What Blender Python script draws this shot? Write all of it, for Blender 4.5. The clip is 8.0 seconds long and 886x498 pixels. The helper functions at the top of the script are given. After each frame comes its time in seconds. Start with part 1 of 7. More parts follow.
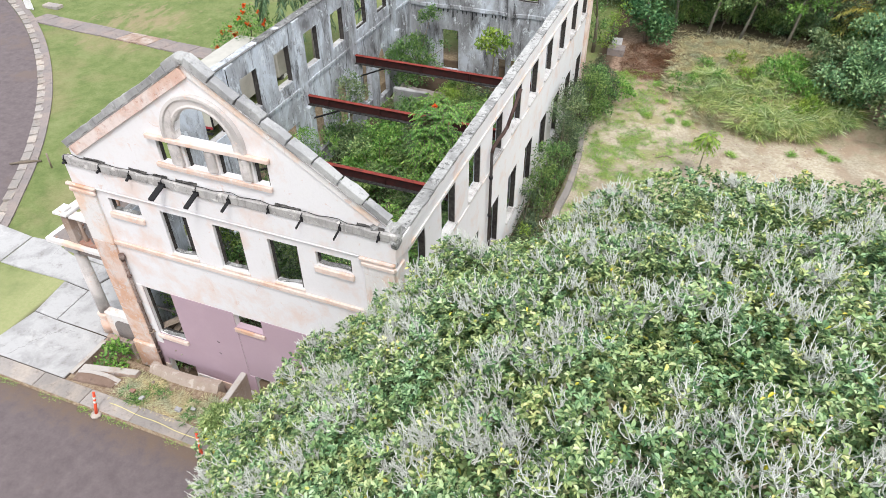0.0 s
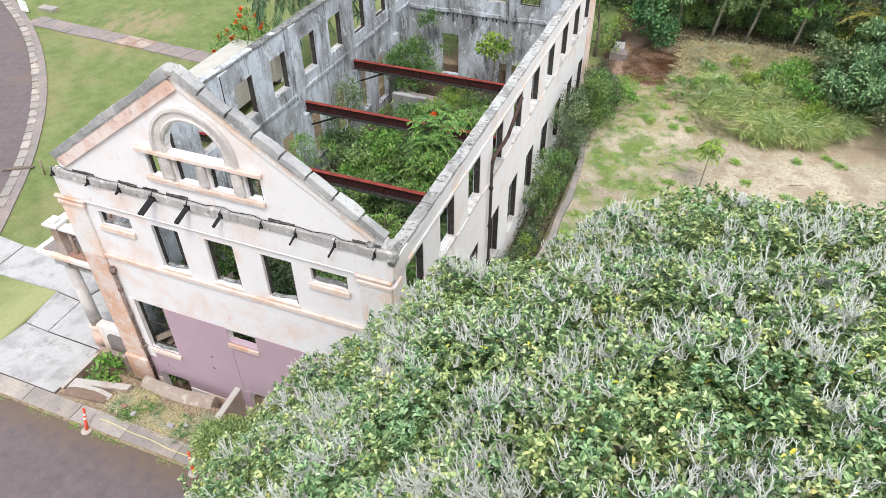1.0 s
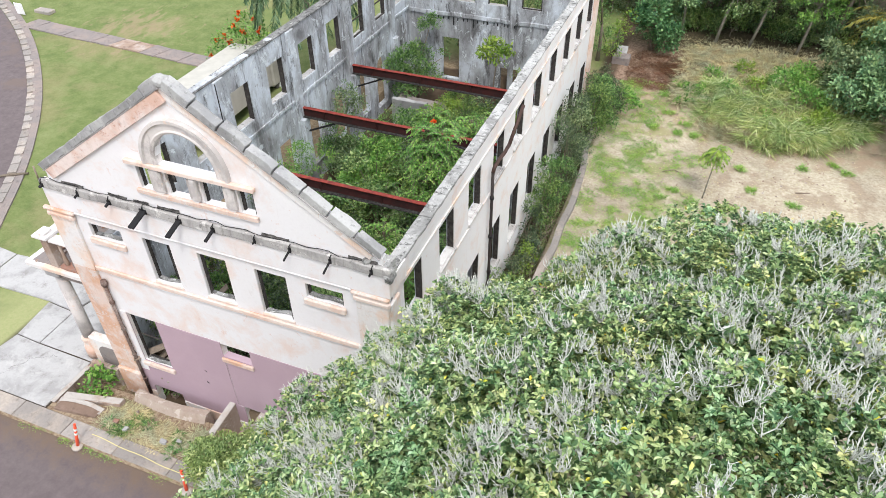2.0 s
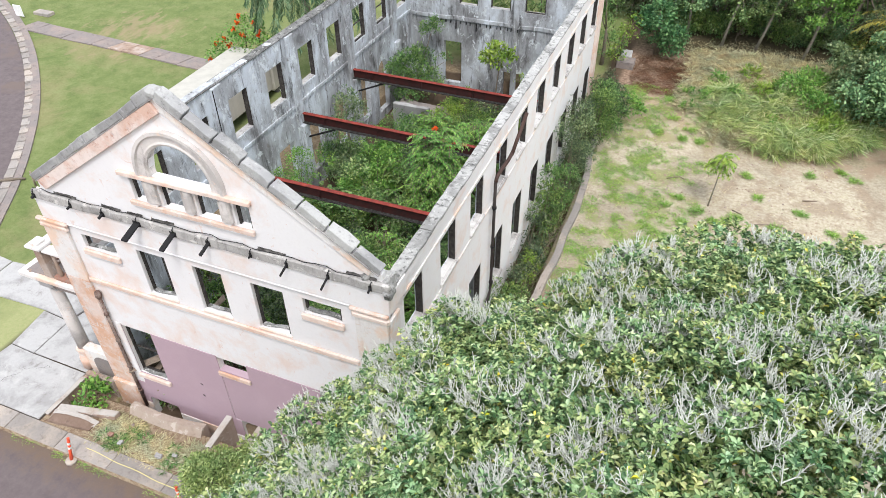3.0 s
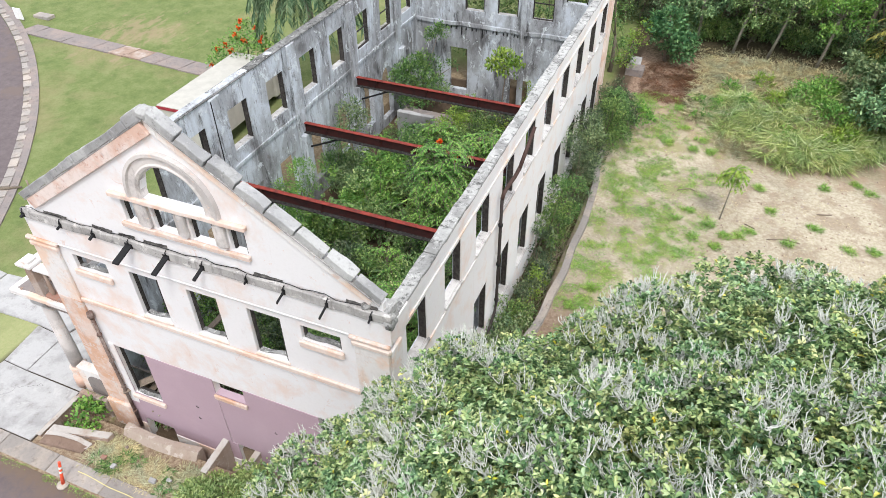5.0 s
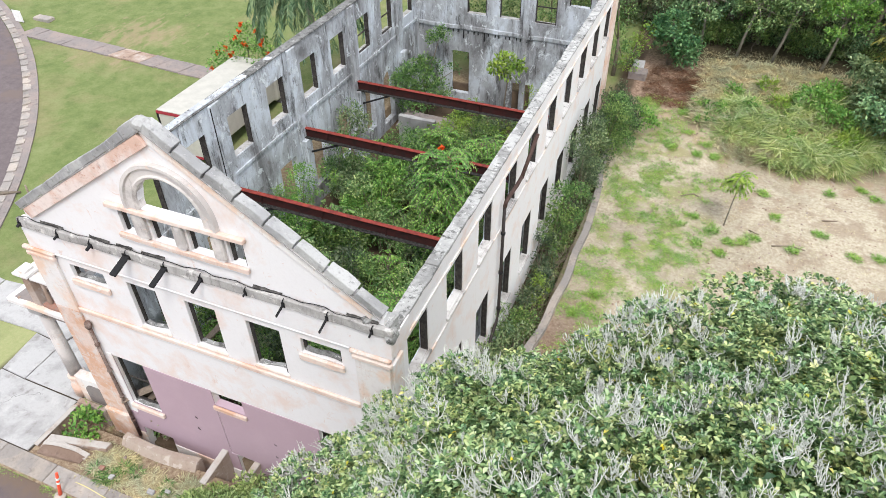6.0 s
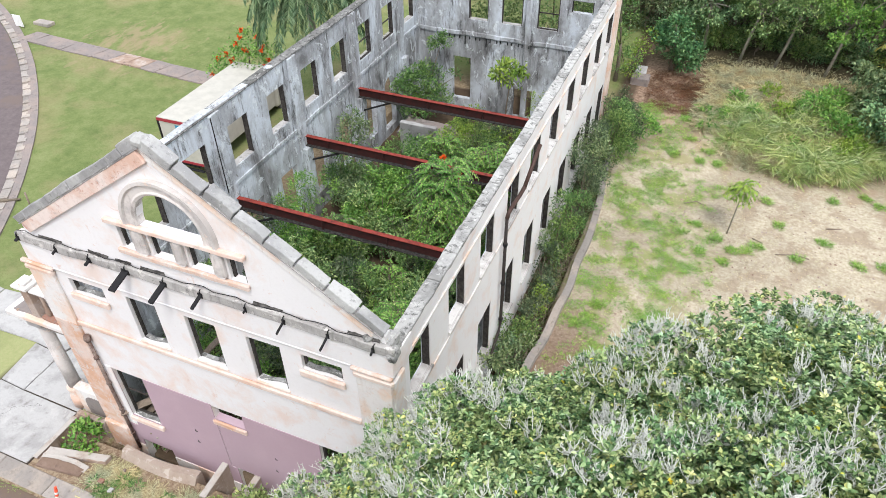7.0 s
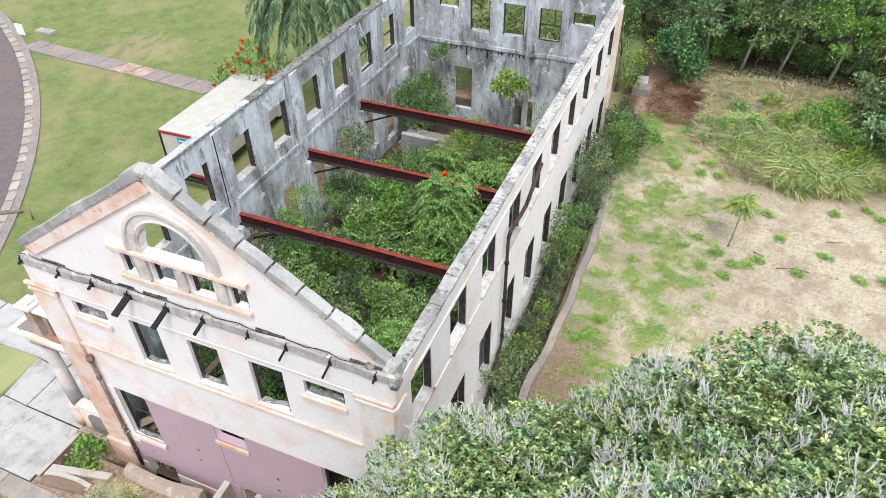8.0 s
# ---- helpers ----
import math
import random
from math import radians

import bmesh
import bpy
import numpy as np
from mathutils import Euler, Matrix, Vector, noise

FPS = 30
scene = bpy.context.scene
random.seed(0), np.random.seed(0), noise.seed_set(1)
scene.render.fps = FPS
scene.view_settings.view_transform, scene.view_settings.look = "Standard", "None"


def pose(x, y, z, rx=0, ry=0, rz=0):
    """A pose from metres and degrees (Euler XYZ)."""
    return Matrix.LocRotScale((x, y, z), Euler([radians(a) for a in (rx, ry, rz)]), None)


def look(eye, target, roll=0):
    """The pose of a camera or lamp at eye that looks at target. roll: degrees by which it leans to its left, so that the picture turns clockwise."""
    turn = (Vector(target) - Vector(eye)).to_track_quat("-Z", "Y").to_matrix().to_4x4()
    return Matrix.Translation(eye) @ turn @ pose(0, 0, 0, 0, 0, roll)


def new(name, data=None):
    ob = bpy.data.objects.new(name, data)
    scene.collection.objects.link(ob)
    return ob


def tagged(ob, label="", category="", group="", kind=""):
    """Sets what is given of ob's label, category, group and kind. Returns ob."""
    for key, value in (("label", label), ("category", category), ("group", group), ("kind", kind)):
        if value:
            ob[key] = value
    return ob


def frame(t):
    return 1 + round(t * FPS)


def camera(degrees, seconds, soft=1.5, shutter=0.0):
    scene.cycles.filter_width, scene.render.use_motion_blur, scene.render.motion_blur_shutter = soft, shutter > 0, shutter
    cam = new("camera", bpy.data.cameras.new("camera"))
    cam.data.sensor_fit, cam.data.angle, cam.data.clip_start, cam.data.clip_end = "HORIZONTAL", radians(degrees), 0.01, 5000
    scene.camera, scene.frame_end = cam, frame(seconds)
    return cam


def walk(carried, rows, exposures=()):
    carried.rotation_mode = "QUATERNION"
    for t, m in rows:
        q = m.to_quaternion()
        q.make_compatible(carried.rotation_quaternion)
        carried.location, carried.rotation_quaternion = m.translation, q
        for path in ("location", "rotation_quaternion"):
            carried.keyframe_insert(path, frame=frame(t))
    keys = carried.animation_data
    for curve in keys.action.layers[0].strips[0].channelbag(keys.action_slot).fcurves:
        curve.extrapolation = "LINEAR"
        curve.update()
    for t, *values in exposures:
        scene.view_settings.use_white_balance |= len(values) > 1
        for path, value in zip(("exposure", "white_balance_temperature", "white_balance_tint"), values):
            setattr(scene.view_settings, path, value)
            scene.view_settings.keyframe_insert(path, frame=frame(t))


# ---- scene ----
cam = camera(65.5, 8.0, soft=0.5)
ROWS = [
    (0, 0.839, -0.847, 21.388, 50.630, 0.529, 21.478),
    (0.5, 0.718, -0.455, 21.374, 50.626, 0.504, 21.511),
    (1, 0.599, -0.073, 21.379, 50.568, 0.503, 21.559),
    (1.5, 0.488, 0.298, 21.356, 50.557, 0.508, 21.618),
    (3, 0.160, 1.271, 21.332, 50.535, 0.486, 21.912),
    (3.5, 0.046, 1.559, 21.345, 50.503, 0.474, 22.117),
    (4, -0.055, 1.835, 21.336, 50.491, 0.485, 22.225),
    (4.5, -0.167, 2.082, 21.340, 50.463, 0.472, 22.301),
    (6, -0.446, 2.676, 21.422, 50.409, 0.482, 22.482),
    (6.5, -0.548, 2.868, 21.489, 50.397, 0.492, 22.519),
    (7, -0.631, 3.046, 21.623, 50.394, 0.517, 22.548),
    (7.5, -0.713, 3.219, 21.902, 50.355, 0.538, 22.581),
    (8, -0.806, 3.415, 22.190, 50.321, 0.551, 22.619),
]
walk(cam, [(t, pose(*r)) for t, *r in ROWS])

# ---- light ----
world = bpy.data.worlds.new("overcast_sky")
scene.world = world
world.use_nodes = True
wn, wl = world.node_tree.nodes, world.node_tree.links
wn.clear()
sky = wn.new("ShaderNodeTexSky")
sky.sky_type, sky.sun_disc = "NISHITA", False
sky.sun_elevation, sky.sun_rotation = radians(62), radians(150)
grey = wn.new("ShaderNodeMix")
grey.data_type = "RGBA"
grey.inputs["Factor"].default_value = 0.72
grey.inputs["B"].default_value = (8.2, 8.3, 8.5, 1)
wl.new(sky.outputs[0], grey.inputs["A"])
wbg = wn.new("ShaderNodeBackground")
wbg.inputs["Strength"].default_value = 0.125
wl.new(grey.outputs["Result"], wbg.inputs["Color"])
wout = wn.new("ShaderNodeOutputWorld")
wl.new(wbg.outputs[0], wout.inputs["Surface"])

sun_data = bpy.data.lights.new("sun", "SUN")
sun_data.energy, sun_data.angle, sun_data.color = 1.4, radians(14), (1.0, 0.965, 0.92)
sun = new("sun", sun_data)
sun.matrix_world = look((30, -45, 90), (0, 0, 0))
scene.view_settings.exposure = 0.85

# ---- materials ----


def material(name, rough=0.9, metal=0.0, spec=0.3):
    m = bpy.data.materials.new(name)
    m.use_nodes = True
    b = m.node_tree.nodes["Principled BSDF"]
    b.inputs["Roughness"].default_value = rough
    b.inputs["Metallic"].default_value = metal
    b.inputs["Specular IOR Level"].default_value = spec
    return m, m.node_tree.nodes, m.node_tree.links, b


def coords(n, l, scale=(1, 1, 1)):
    g = n.new("ShaderNodeNewGeometry")
    mp = n.new("ShaderNodeMapping")
    mp.inputs["Scale"].default_value = scale
    l.new(g.outputs["Position"], mp.inputs["Vector"])
    return mp.outputs[0]


def noise_node(n, l, vec, scale, detail=5, rough=0.6, dist=0.0):
    t = n.new("ShaderNodeTexNoise")
    t.inputs["Scale"].default_value, t.inputs["Detail"].default_value = scale, detail
    t.inputs["Roughness"].default_value, t.inputs["Distortion"].default_value = rough, dist
    l.new(vec, t.inputs["Vector"])
    return t.outputs["Fac"]


def ramp(n, l, fac, stops):
    r = n.new("ShaderNodeValToRGB")
    while len(r.color_ramp.elements) < len(stops):
        r.color_ramp.elements.new(0.5)
    for e, (p, c) in zip(r.color_ramp.elements, stops):
        e.position, e.color = p, (*c, 1) if len(c) == 3 else c
    l.new(fac, r.inputs[0])
    return r.outputs[0]


def gate(n, l, fac, lo, hi):
    r = n.new("ShaderNodeMapRange")
    r.inputs["From Min"].default_value, r.inputs["From Max"].default_value = lo, hi
    l.new(fac, r.inputs["Value"])
    return r.outputs[0]


def mix(n, l, fac, a, b, mode="MIX"):
    m = n.new("ShaderNodeMix")
    m.data_type, m.blend_type = "RGBA", mode
    for key, val in (("Factor", fac), ("A", a), ("B", b)):
        if isinstance(val, (int, float)):
            m.inputs[key].default_value = val
        elif isinstance(val, tuple):
            m.inputs[key].default_value = (*val, 1)
        else:
            l.new(val, m.inputs[key])
    return m.outputs["Result"]


def maths(n, l, op, a, b):
    m = n.new("ShaderNodeMath")
    m.operation = op
    for i, val in enumerate((a, b)):
        if isinstance(val, (int, float)):
            m.inputs[i].default_value = val
        else:
            l.new(val, m.inputs[i])
    return m.outputs[0]


def bump(n, l, b, height, strength=0.4, distance=0.02):
    k = n.new("ShaderNodeBump")
    k.inputs["Strength"].default_value, k.inputs["Distance"].default_value = strength, distance
    l.new(height, k.inputs["Height"])
    l.new(k.outputs[0], b.inputs["Normal"])


def plaster(name, base, stain, stain_lo=0.5, stain_hi=0.75, grime=(0.2, 0.19, 0.19), grime_lo=0.62, grime_hi=0.8, streak=(1.4, 1.4, 0.35), speck=0.35, tall=1.0, runs=None, chips=None, vary=0.0):
    """Weathered lime plaster: base paint, coloured stains, dark running grime and fine grain."""
    m, n, l, b = material(name, 0.92, spec=0.2)
    pos, run = coords(n, l), coords(n, l, streak)
    big = noise_node(n, l, coords(n, l, (1, 1, tall)), 0.8, 8, 0.66, 0.25)
    mid = noise_node(n, l, run, 1.6, 9, 0.75)
    fine = noise_node(n, l, pos, 9, 6, 0.7)
    c = mix(n, l, gate(n, l, big, stain_lo, stain_hi), base, stain)
    c = mix(n, l, maths(n, l, "MULTIPLY", gate(n, l, mid, grime_lo, grime_hi), 0.75), c, grime)
    c = mix(n, l, maths(n, l, "MULTIPLY", gate(n, l, fine, 0.5, 0.85), speck), c, (base[0] * 0.6, base[1] * 0.57, base[2] * 0.54))
    if chips:   # flaked patches with hard edges: colour, share
        flake = noise_node(n, l, coords(n, l, (1, 1, tall)), chips[3] if len(chips) > 3 else 2.3, 11, 0.7, 0.7)
        c = mix(n, l, maths(n, l, "MULTIPLY", gate(n, l, flake, chips[1], chips[1] + 0.03), chips[2]), c, chips[0])
    if runs:    # thin vertical water runs
        trail = noise_node(n, l, coords(n, l, (5.0, 5.0, 0.28)), runs[3] if len(runs) > 3 else 1.4, 8, 0.72, 0.4)
        c = mix(n, l, maths(n, l, "MULTIPLY", gate(n, l, trail, runs[1], runs[1] + 0.1), runs[2]), c, runs[0])
    if vary:
        info = n.new("ShaderNodeObjectInfo")
        tone = maths(n, l, "ADD", maths(n, l, "MULTIPLY", info.outputs["Random"], vary), 1.0 - vary)
        shade = n.new("ShaderNodeCombineColor")
        for k in range(3):
            l.new(tone, shade.inputs[k])
        c = mix(n, l, 1.0, c, shade.outputs[0], "MULTIPLY")
    l.new(c, b.inputs["Base Color"])
    bump(n, l, b, fine, 0.45, 0.03)
    return m


WHITE = plaster("white_stucco", (0.745, 0.73, 0.74), (0.72, 0.61, 0.565), 0.5, 0.68, (0.47, 0.42, 0.4), 0.64, 0.84, speck=0.14, runs=((0.56, 0.49, 0.46), 0.64, 0.35), chips=((0.66, 0.49, 0.42), 0.63, 0.55))
STAINED = plaster("orange_stained_white_stucco", (0.71, 0.685, 0.675), (0.72, 0.545, 0.44), 0.48, 0.62, (0.42, 0.36, 0.33), 0.6, 0.76, speck=0.35, chips=((0.6, 0.45, 0.37), 0.6, 0.7, 3.0), runs=((0.5, 0.4, 0.35), 0.57, 0.5))
PEACH = plaster("peach_stained_stucco", (0.72, 0.605, 0.545), (0.66, 0.43, 0.33), 0.47, 0.64, (0.34, 0.27, 0.24), 0.57, 0.76, (1.6, 1.6, 1.6), speck=0.45, chips=((0.66, 0.64, 0.62), 0.58, 0.6))
RAKE = plaster("blotched_red_stucco", (0.71, 0.61, 0.57), (0.63, 0.43, 0.35), 0.46, 0.6, (0.36, 0.26, 0.24), 0.56, 0.7, (2.0, 2.0, 2.0), speck=0.5, chips=((0.48, 0.25, 0.19), 0.585, 0.65, 3.2))
PINK = plaster("pink_stained_stucco", (0.66, 0.53, 0.47), (0.6, 0.37, 0.26), 0.46, 0.6, (0.36, 0.28, 0.26), 0.56, 0.74, speck=0.45, chips=((0.62, 0.58, 0.56), 0.55, 0.7), runs=((0.42, 0.3, 0.25), 0.58, 0.5))
COPING = plaster("weathered_coping_concrete", (0.46, 0.46, 0.455), (0.33, 0.33, 0.335), 0.44, 0.6, (0.13, 0.13, 0.13), 0.56, 0.68, (3.0, 3.0, 3.0), speck=0.8, chips=((0.6, 0.59, 0.58), 0.6, 0.5, 6.0), vary=0.25)
LEDGE = plaster("blackened_ledge_concrete", (0.42, 0.405, 0.395), (0.3, 0.29, 0.285), 0.44, 0.58, (0.08, 0.076, 0.073), 0.55, 0.66, (2.2, 2.2, 3.0), speck=0.7, chips=((0.62, 0.6, 0.58), 0.57, 0.8), runs=((0.17, 0.16, 0.155), 0.54, 0.5))
WALL_TOP = plaster("black_mottled_wall_top", (0.3, 0.3, 0.295), (0.17, 0.17, 0.165), 0.42, 0.56, (0.045, 0.045, 0.044), 0.5, 0.58, (3.0, 3.0, 3.0), speck=0.8, chips=((0.6, 0.6, 0.58), 0.58, 0.8, 5.0), vary=0.3)
EAST_TOP = plaster("pale_mottled_coping", (0.46, 0.46, 0.45), (0.27, 0.27, 0.265), 0.46, 0.6, (0.05, 0.05, 0.048), 0.52, 0.6, (3.0, 3.0, 3.0), speck=0.7, chips=((0.7, 0.7, 0.68), 0.58, 0.6, 5.0), vary=0.2)
WALKWAY = plaster("dark_worn_walk_concrete", (0.24, 0.212, 0.205), (0.29, 0.24, 0.22), 0.46, 0.62, (0.11, 0.1, 0.095), 0.54, 0.7, (1.5, 1.5, 1.5), speck=0.5)


def inner_plaster():
    """Fire-blackened, flaking plaster: grey render, pale blue-white paint left in patches, black mould, bare streaks."""
    m, n, l, b = material("weathered_grey_inner_plaster", 0.93, spec=0.15)
    pos = coords(n, l)
    bed = noise_node(n, l, coords(n, l, (1, 1, 0.55)), 0.55, 9, 0.66, 0.4)
    c = ramp(n, l, bed, [(0.33, (0.17, 0.17, 0.175)), (0.42, (0.31, 0.315, 0.33)), (0.5, (0.42, 0.44, 0.47)), (0.57, (0.56, 0.6, 0.655)), (0.7, (0.63, 0.675, 0.735))])
    flake = noise_node(n, l, coords(n, l, (1, 1, 0.6)), 1.9, 12, 0.74, 0.9)
    c = mix(n, l, maths(n, l, "MULTIPLY", gate(n, l, flake, 0.56, 0.59), 0.85), c, (0.69, 0.73, 0.76))
    bare = noise_node(n, l, coords(n, l, (1.2, 1.2, 0.7)), 2.4, 11, 0.72, 0.6)
    c = mix(n, l, maths(n, l, "MULTIPLY", gate(n, l, bare, 0.6, 0.63), 0.7), c, (0.2, 0.185, 0.175))
    mould = noise_node(n, l, coords(n, l, (2.2, 2.2, 0.42)), 1.1, 10, 0.76, 0.3)
    c = mix(n, l, maths(n, l, "MULTIPLY", gate(n, l, mould, 0.535, 0.64), 0.85), c, (0.055, 0.053, 0.052))
    trail = noise_node(n, l, coords(n, l, (7.0, 7.0, 0.3)), 1.2, 8, 0.7, 0.3)
    c = mix(n, l, maths(n, l, "MULTIPLY", gate(n, l, trail, 0.6, 0.68), 0.5), c, (0.09, 0.088, 0.088))
    c = mix(n, l, maths(n, l, "MULTIPLY", gate(n, l, trail, 0.42, 0.34), 0.35), c, (0.6, 0.63, 0.66))
    fine = noise_node(n, l, pos, 12, 6, 0.75)
    c = mix(n, l, maths(n, l, "MULTIPLY", gate(n, l, fine, 0.52, 0.75), 0.3), c, mix(n, l, 1.0, c, (0.5, 0.49, 0.48), "MULTIPLY"))
    l.new(c, b.inputs["Base Color"])
    bump(n, l, b, maths(n, l, "ADD", gate(n, l, flake, 0.56, 0.59), maths(n, l, "MULTIPLY", fine, 0.6)), 0.6, 0.03)
    return m


INNER = inner_plaster()
MAUVE = plaster("mauve_masonry_paint", (0.43, 0.315, 0.365), (0.46, 0.34, 0.39), 0.5, 0.8, (0.42, 0.33, 0.37), 0.7, 0.9, speck=0.12)
CONCRETE = plaster("pale_concrete", (0.43, 0.425, 0.425), (0.33, 0.325, 0.325), 0.46, 0.6, (0.2, 0.18, 0.17), 0.56, 0.7, (1, 1, 1), speck=0.45, chips=((0.55, 0.545, 0.53), 0.58, 0.3, 1.2))
KERBSTONE = plaster("lichened_kerb_stone", (0.36, 0.33, 0.31), (0.47, 0.41, 0.36), 0.48, 0.6, (0.17, 0.14, 0.125), 0.54, 0.68, (2, 2, 2), speck=0.6, vary=0.3)
EARTHWALL = plaster("earth_stained_concrete", (0.33, 0.24, 0.19), (0.42, 0.35, 0.31), 0.46, 0.58, (0.14, 0.09, 0.07), 0.53, 0.66, speck=0.6, chips=((0.5, 0.46, 0.43), 0.58, 0.6))


MUDWALL = plaster("mud_washed_render", (0.36, 0.295, 0.25), (0.31, 0.235, 0.19), 0.46, 0.62, (0.19, 0.135, 0.11), 0.56, 0.7, speck=0.5, chips=((0.53, 0.47, 0.42), 0.57, 0.6), runs=((0.24, 0.17, 0.14), 0.57, 0.5))
SOILFACE = plaster("soil_caked_concrete", (0.2, 0.14, 0.11), (0.27, 0.2, 0.165), 0.46, 0.6, (0.1, 0.07, 0.055), 0.55, 0.68, speck=0.6)
PALE_CAP = plaster("dusty_pale_concrete", (0.45, 0.42, 0.395), (0.4, 0.335, 0.285), 0.47, 0.62, (0.24, 0.19, 0.16), 0.56, 0.7, (2, 2, 2), speck=0.4)


def plain(name, col, rough=0.6, metal=0.0, vary=0.35, scale=6.0, other=None):
    m, n, l, b = material(name, rough, metal)
    pos = coords(n, l)
    f = noise_node(n, l, pos, scale, 6, 0.7)
    dark = other or tuple(x * 0.55 for x in col)
    c = mix(n, l, maths(n, l, "MULTIPLY", gate(n, l, f, 0.42, 0.72), min(1.0, vary * 2)), col, dark)
    l.new(c, b.inputs["Base Color"])
    bump(n, l, b, f, 0.2, 0.01)
    return m


CHAR = plain("charred_black_timber", (0.024, 0.021, 0.02), 0.85, 0, 0.5, 7, (0.085, 0.075, 0.068))
IRON = plain("black_iron", (0.02, 0.02, 0.022), 0.7, 0.2, 0.4, 14)
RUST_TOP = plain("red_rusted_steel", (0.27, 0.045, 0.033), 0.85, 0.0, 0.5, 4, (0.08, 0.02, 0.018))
BLACK_STEEL = plain("flecked_black_steel", (0.011, 0.01, 0.01), 0.95, 0.0, 0.35, 9, (0.12, 0.115, 0.11))
DRAIN = plain("flaking_drain_iron", (0.13, 0.08, 0.065), 0.75, 0.0, 0.5, 5, (0.36, 0.3, 0.27))
BITUMEN = plain("torn_black_bitumen", (0.05, 0.047, 0.045), 0.9, 0.0, 0.5, 7, (0.2, 0.19, 0.18))
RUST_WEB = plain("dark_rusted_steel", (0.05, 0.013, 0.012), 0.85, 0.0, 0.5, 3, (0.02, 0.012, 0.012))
PIPE_BLACK = plain("blackened_iron_pipe", (0.045, 0.036, 0.034), 0.7, 0.1, 0.5, 8)
PIPE = plain("brown_rusted_pipe", (0.085, 0.05, 0.042), 0.6, 0.2, 0.5, 8)
BRICK = plain("broken_red_brick", (0.33, 0.17, 0.125), 0.9, 0, 0.5, 10, (0.26, 0.21, 0.18))
TRUCK_WHITE = plain("white_truck_panel", (0.48, 0.465, 0.42), 0.55, 0, 0.2, 1.5)
TRUCK_RED = plain("red_truck_frame", (0.32, 0.035, 0.05), 0.5, 0, 0.2)
BLUE = plain("blue_label_print", (0.03, 0.25, 0.42), 0.5, 0, 0.1)
YELLOW = plain("yellow_plastic", (0.8, 0.5, 0.04), 0.5, 0, 0.1)
ORANGE = plain("orange_delineator_plastic", (0.85, 0.11, 0.05), 0.5, 0, 0.15)
SILVER = plain("white_reflective_band", (0.8, 0.8, 0.78), 0.4, 0, 0.05)
RUBBER = plain("grey_rubber", (0.12, 0.115, 0.11), 0.9, 0, 0.3)
WOOD = plain("grey_weathered_wood", (0.3, 0.24, 0.19), 0.85, 0, 0.5, 9)
BARK = plain("grey_brown_bark", (0.2, 0.165, 0.13), 0.95, 0, 0.6, 14)
PALE_BARK = plain("pale_bark", (0.4, 0.36, 0.31), 0.95, 0, 0.5, 10)
GREY_BARK = plain("mottled_grey_bark", (0.27, 0.25, 0.21), 0.95, 0, 0.6, 5, (0.12, 0.1, 0.075))
TWIG = plain("bleached_dead_twig", (0.73, 0.74, 0.7), 0.9, 0, 0.35, 9, (0.56, 0.57, 0.53))
TAPE = plain("yellow_barrier_tape", (0.66, 0.6, 0.26), 0.5, 0, 0.1)
CARD_WHITE = plain("white_sign_paint", (0.75, 0.75, 0.74), 0.6, 0, 0.15)


def foliage(name, cols, glow=0.17, rough=0.5, hues=((0.78, 0.9, 0.85), (1.12, 1.06, 0.85), 0.9)):
    """Leaf material: every leaf takes its own shade; light passes through in part."""
    m, n, l, b = material(name, rough, spec=0.35)
    g = n.new("ShaderNodeNewGeometry")
    c = ramp(n, l, g.outputs["Random Per Island"], cols)
    big = noise_node(n, l, coords(n, l), 0.7, 3, 0.6)
    c = mix(n, l, gate(n, l, big, 0.35, 0.75), c, mix(n, l, 1.0, c, (0.72, 0.8, 0.72), "MULTIPLY"))
    tint = noise_node(n, l, coords(n, l), hues[2], 4, 0.65, 0.4)
    c = mix(n, l, 1.0, c, mix(n, l, gate(n, l, tint, 0.36, 0.64), hues[0], hues[1]), "MULTIPLY")
    l.new(c, b.inputs["Base Color"])
    tr = n.new("ShaderNodeBsdfTranslucent")
    l.new(c, tr.inputs["Color"])
    ms = n.new("ShaderNodeMixShader")
    ms.inputs[0].default_value = glow
    l.new(b.outputs[0], ms.inputs[1])
    l.new(tr.outputs[0], ms.inputs[2])
    l.new(ms.outputs[0], n["Material Output"].inputs["Surface"])
    return m


BIG_LEAF = foliage("leathery_tree_leaf", [(0.0, (0.06, 0.12, 0.055)), (0.22, (0.15, 0.25, 0.115)), (0.52, (0.325, 0.435, 0.21)), (0.81, (0.54, 0.615, 0.34)), (0.985, (0.74, 0.77, 0.52)), (1.0, (0.8, 0.66, 0.05))], 0.13, 0.3, ((0.72, 0.93, 0.93), (1.15, 1.04, 0.8), 1.3))
SHRUB_LEAF = foliage("dark_shrub_leaf", [(0.0, (0.06, 0.125, 0.035)), (0.5, (0.15, 0.25, 0.075)), (1.0, (0.38, 0.48, 0.17))])
GREYGREEN_LEAF = foliage("grey_green_shrub_leaf", [(0.0, (0.07, 0.125, 0.065)), (0.5, (0.17, 0.24, 0.125)), (1.0, (0.4, 0.46, 0.28))])
BRIGHT_LEAF = foliage("bright_green_leaf", [(0.0, (0.075, 0.2, 0.04)), (0.5, (0.17, 0.36, 0.075)), (1.0, (0.38, 0.55, 0.16))])
LIME_LEAF = foliage("lime_green_leaf", [(0.0, (0.16, 0.28, 0.04)), (0.6, (0.28, 0.4, 0.07)), (1.0, (0.4, 0.48, 0.12))])
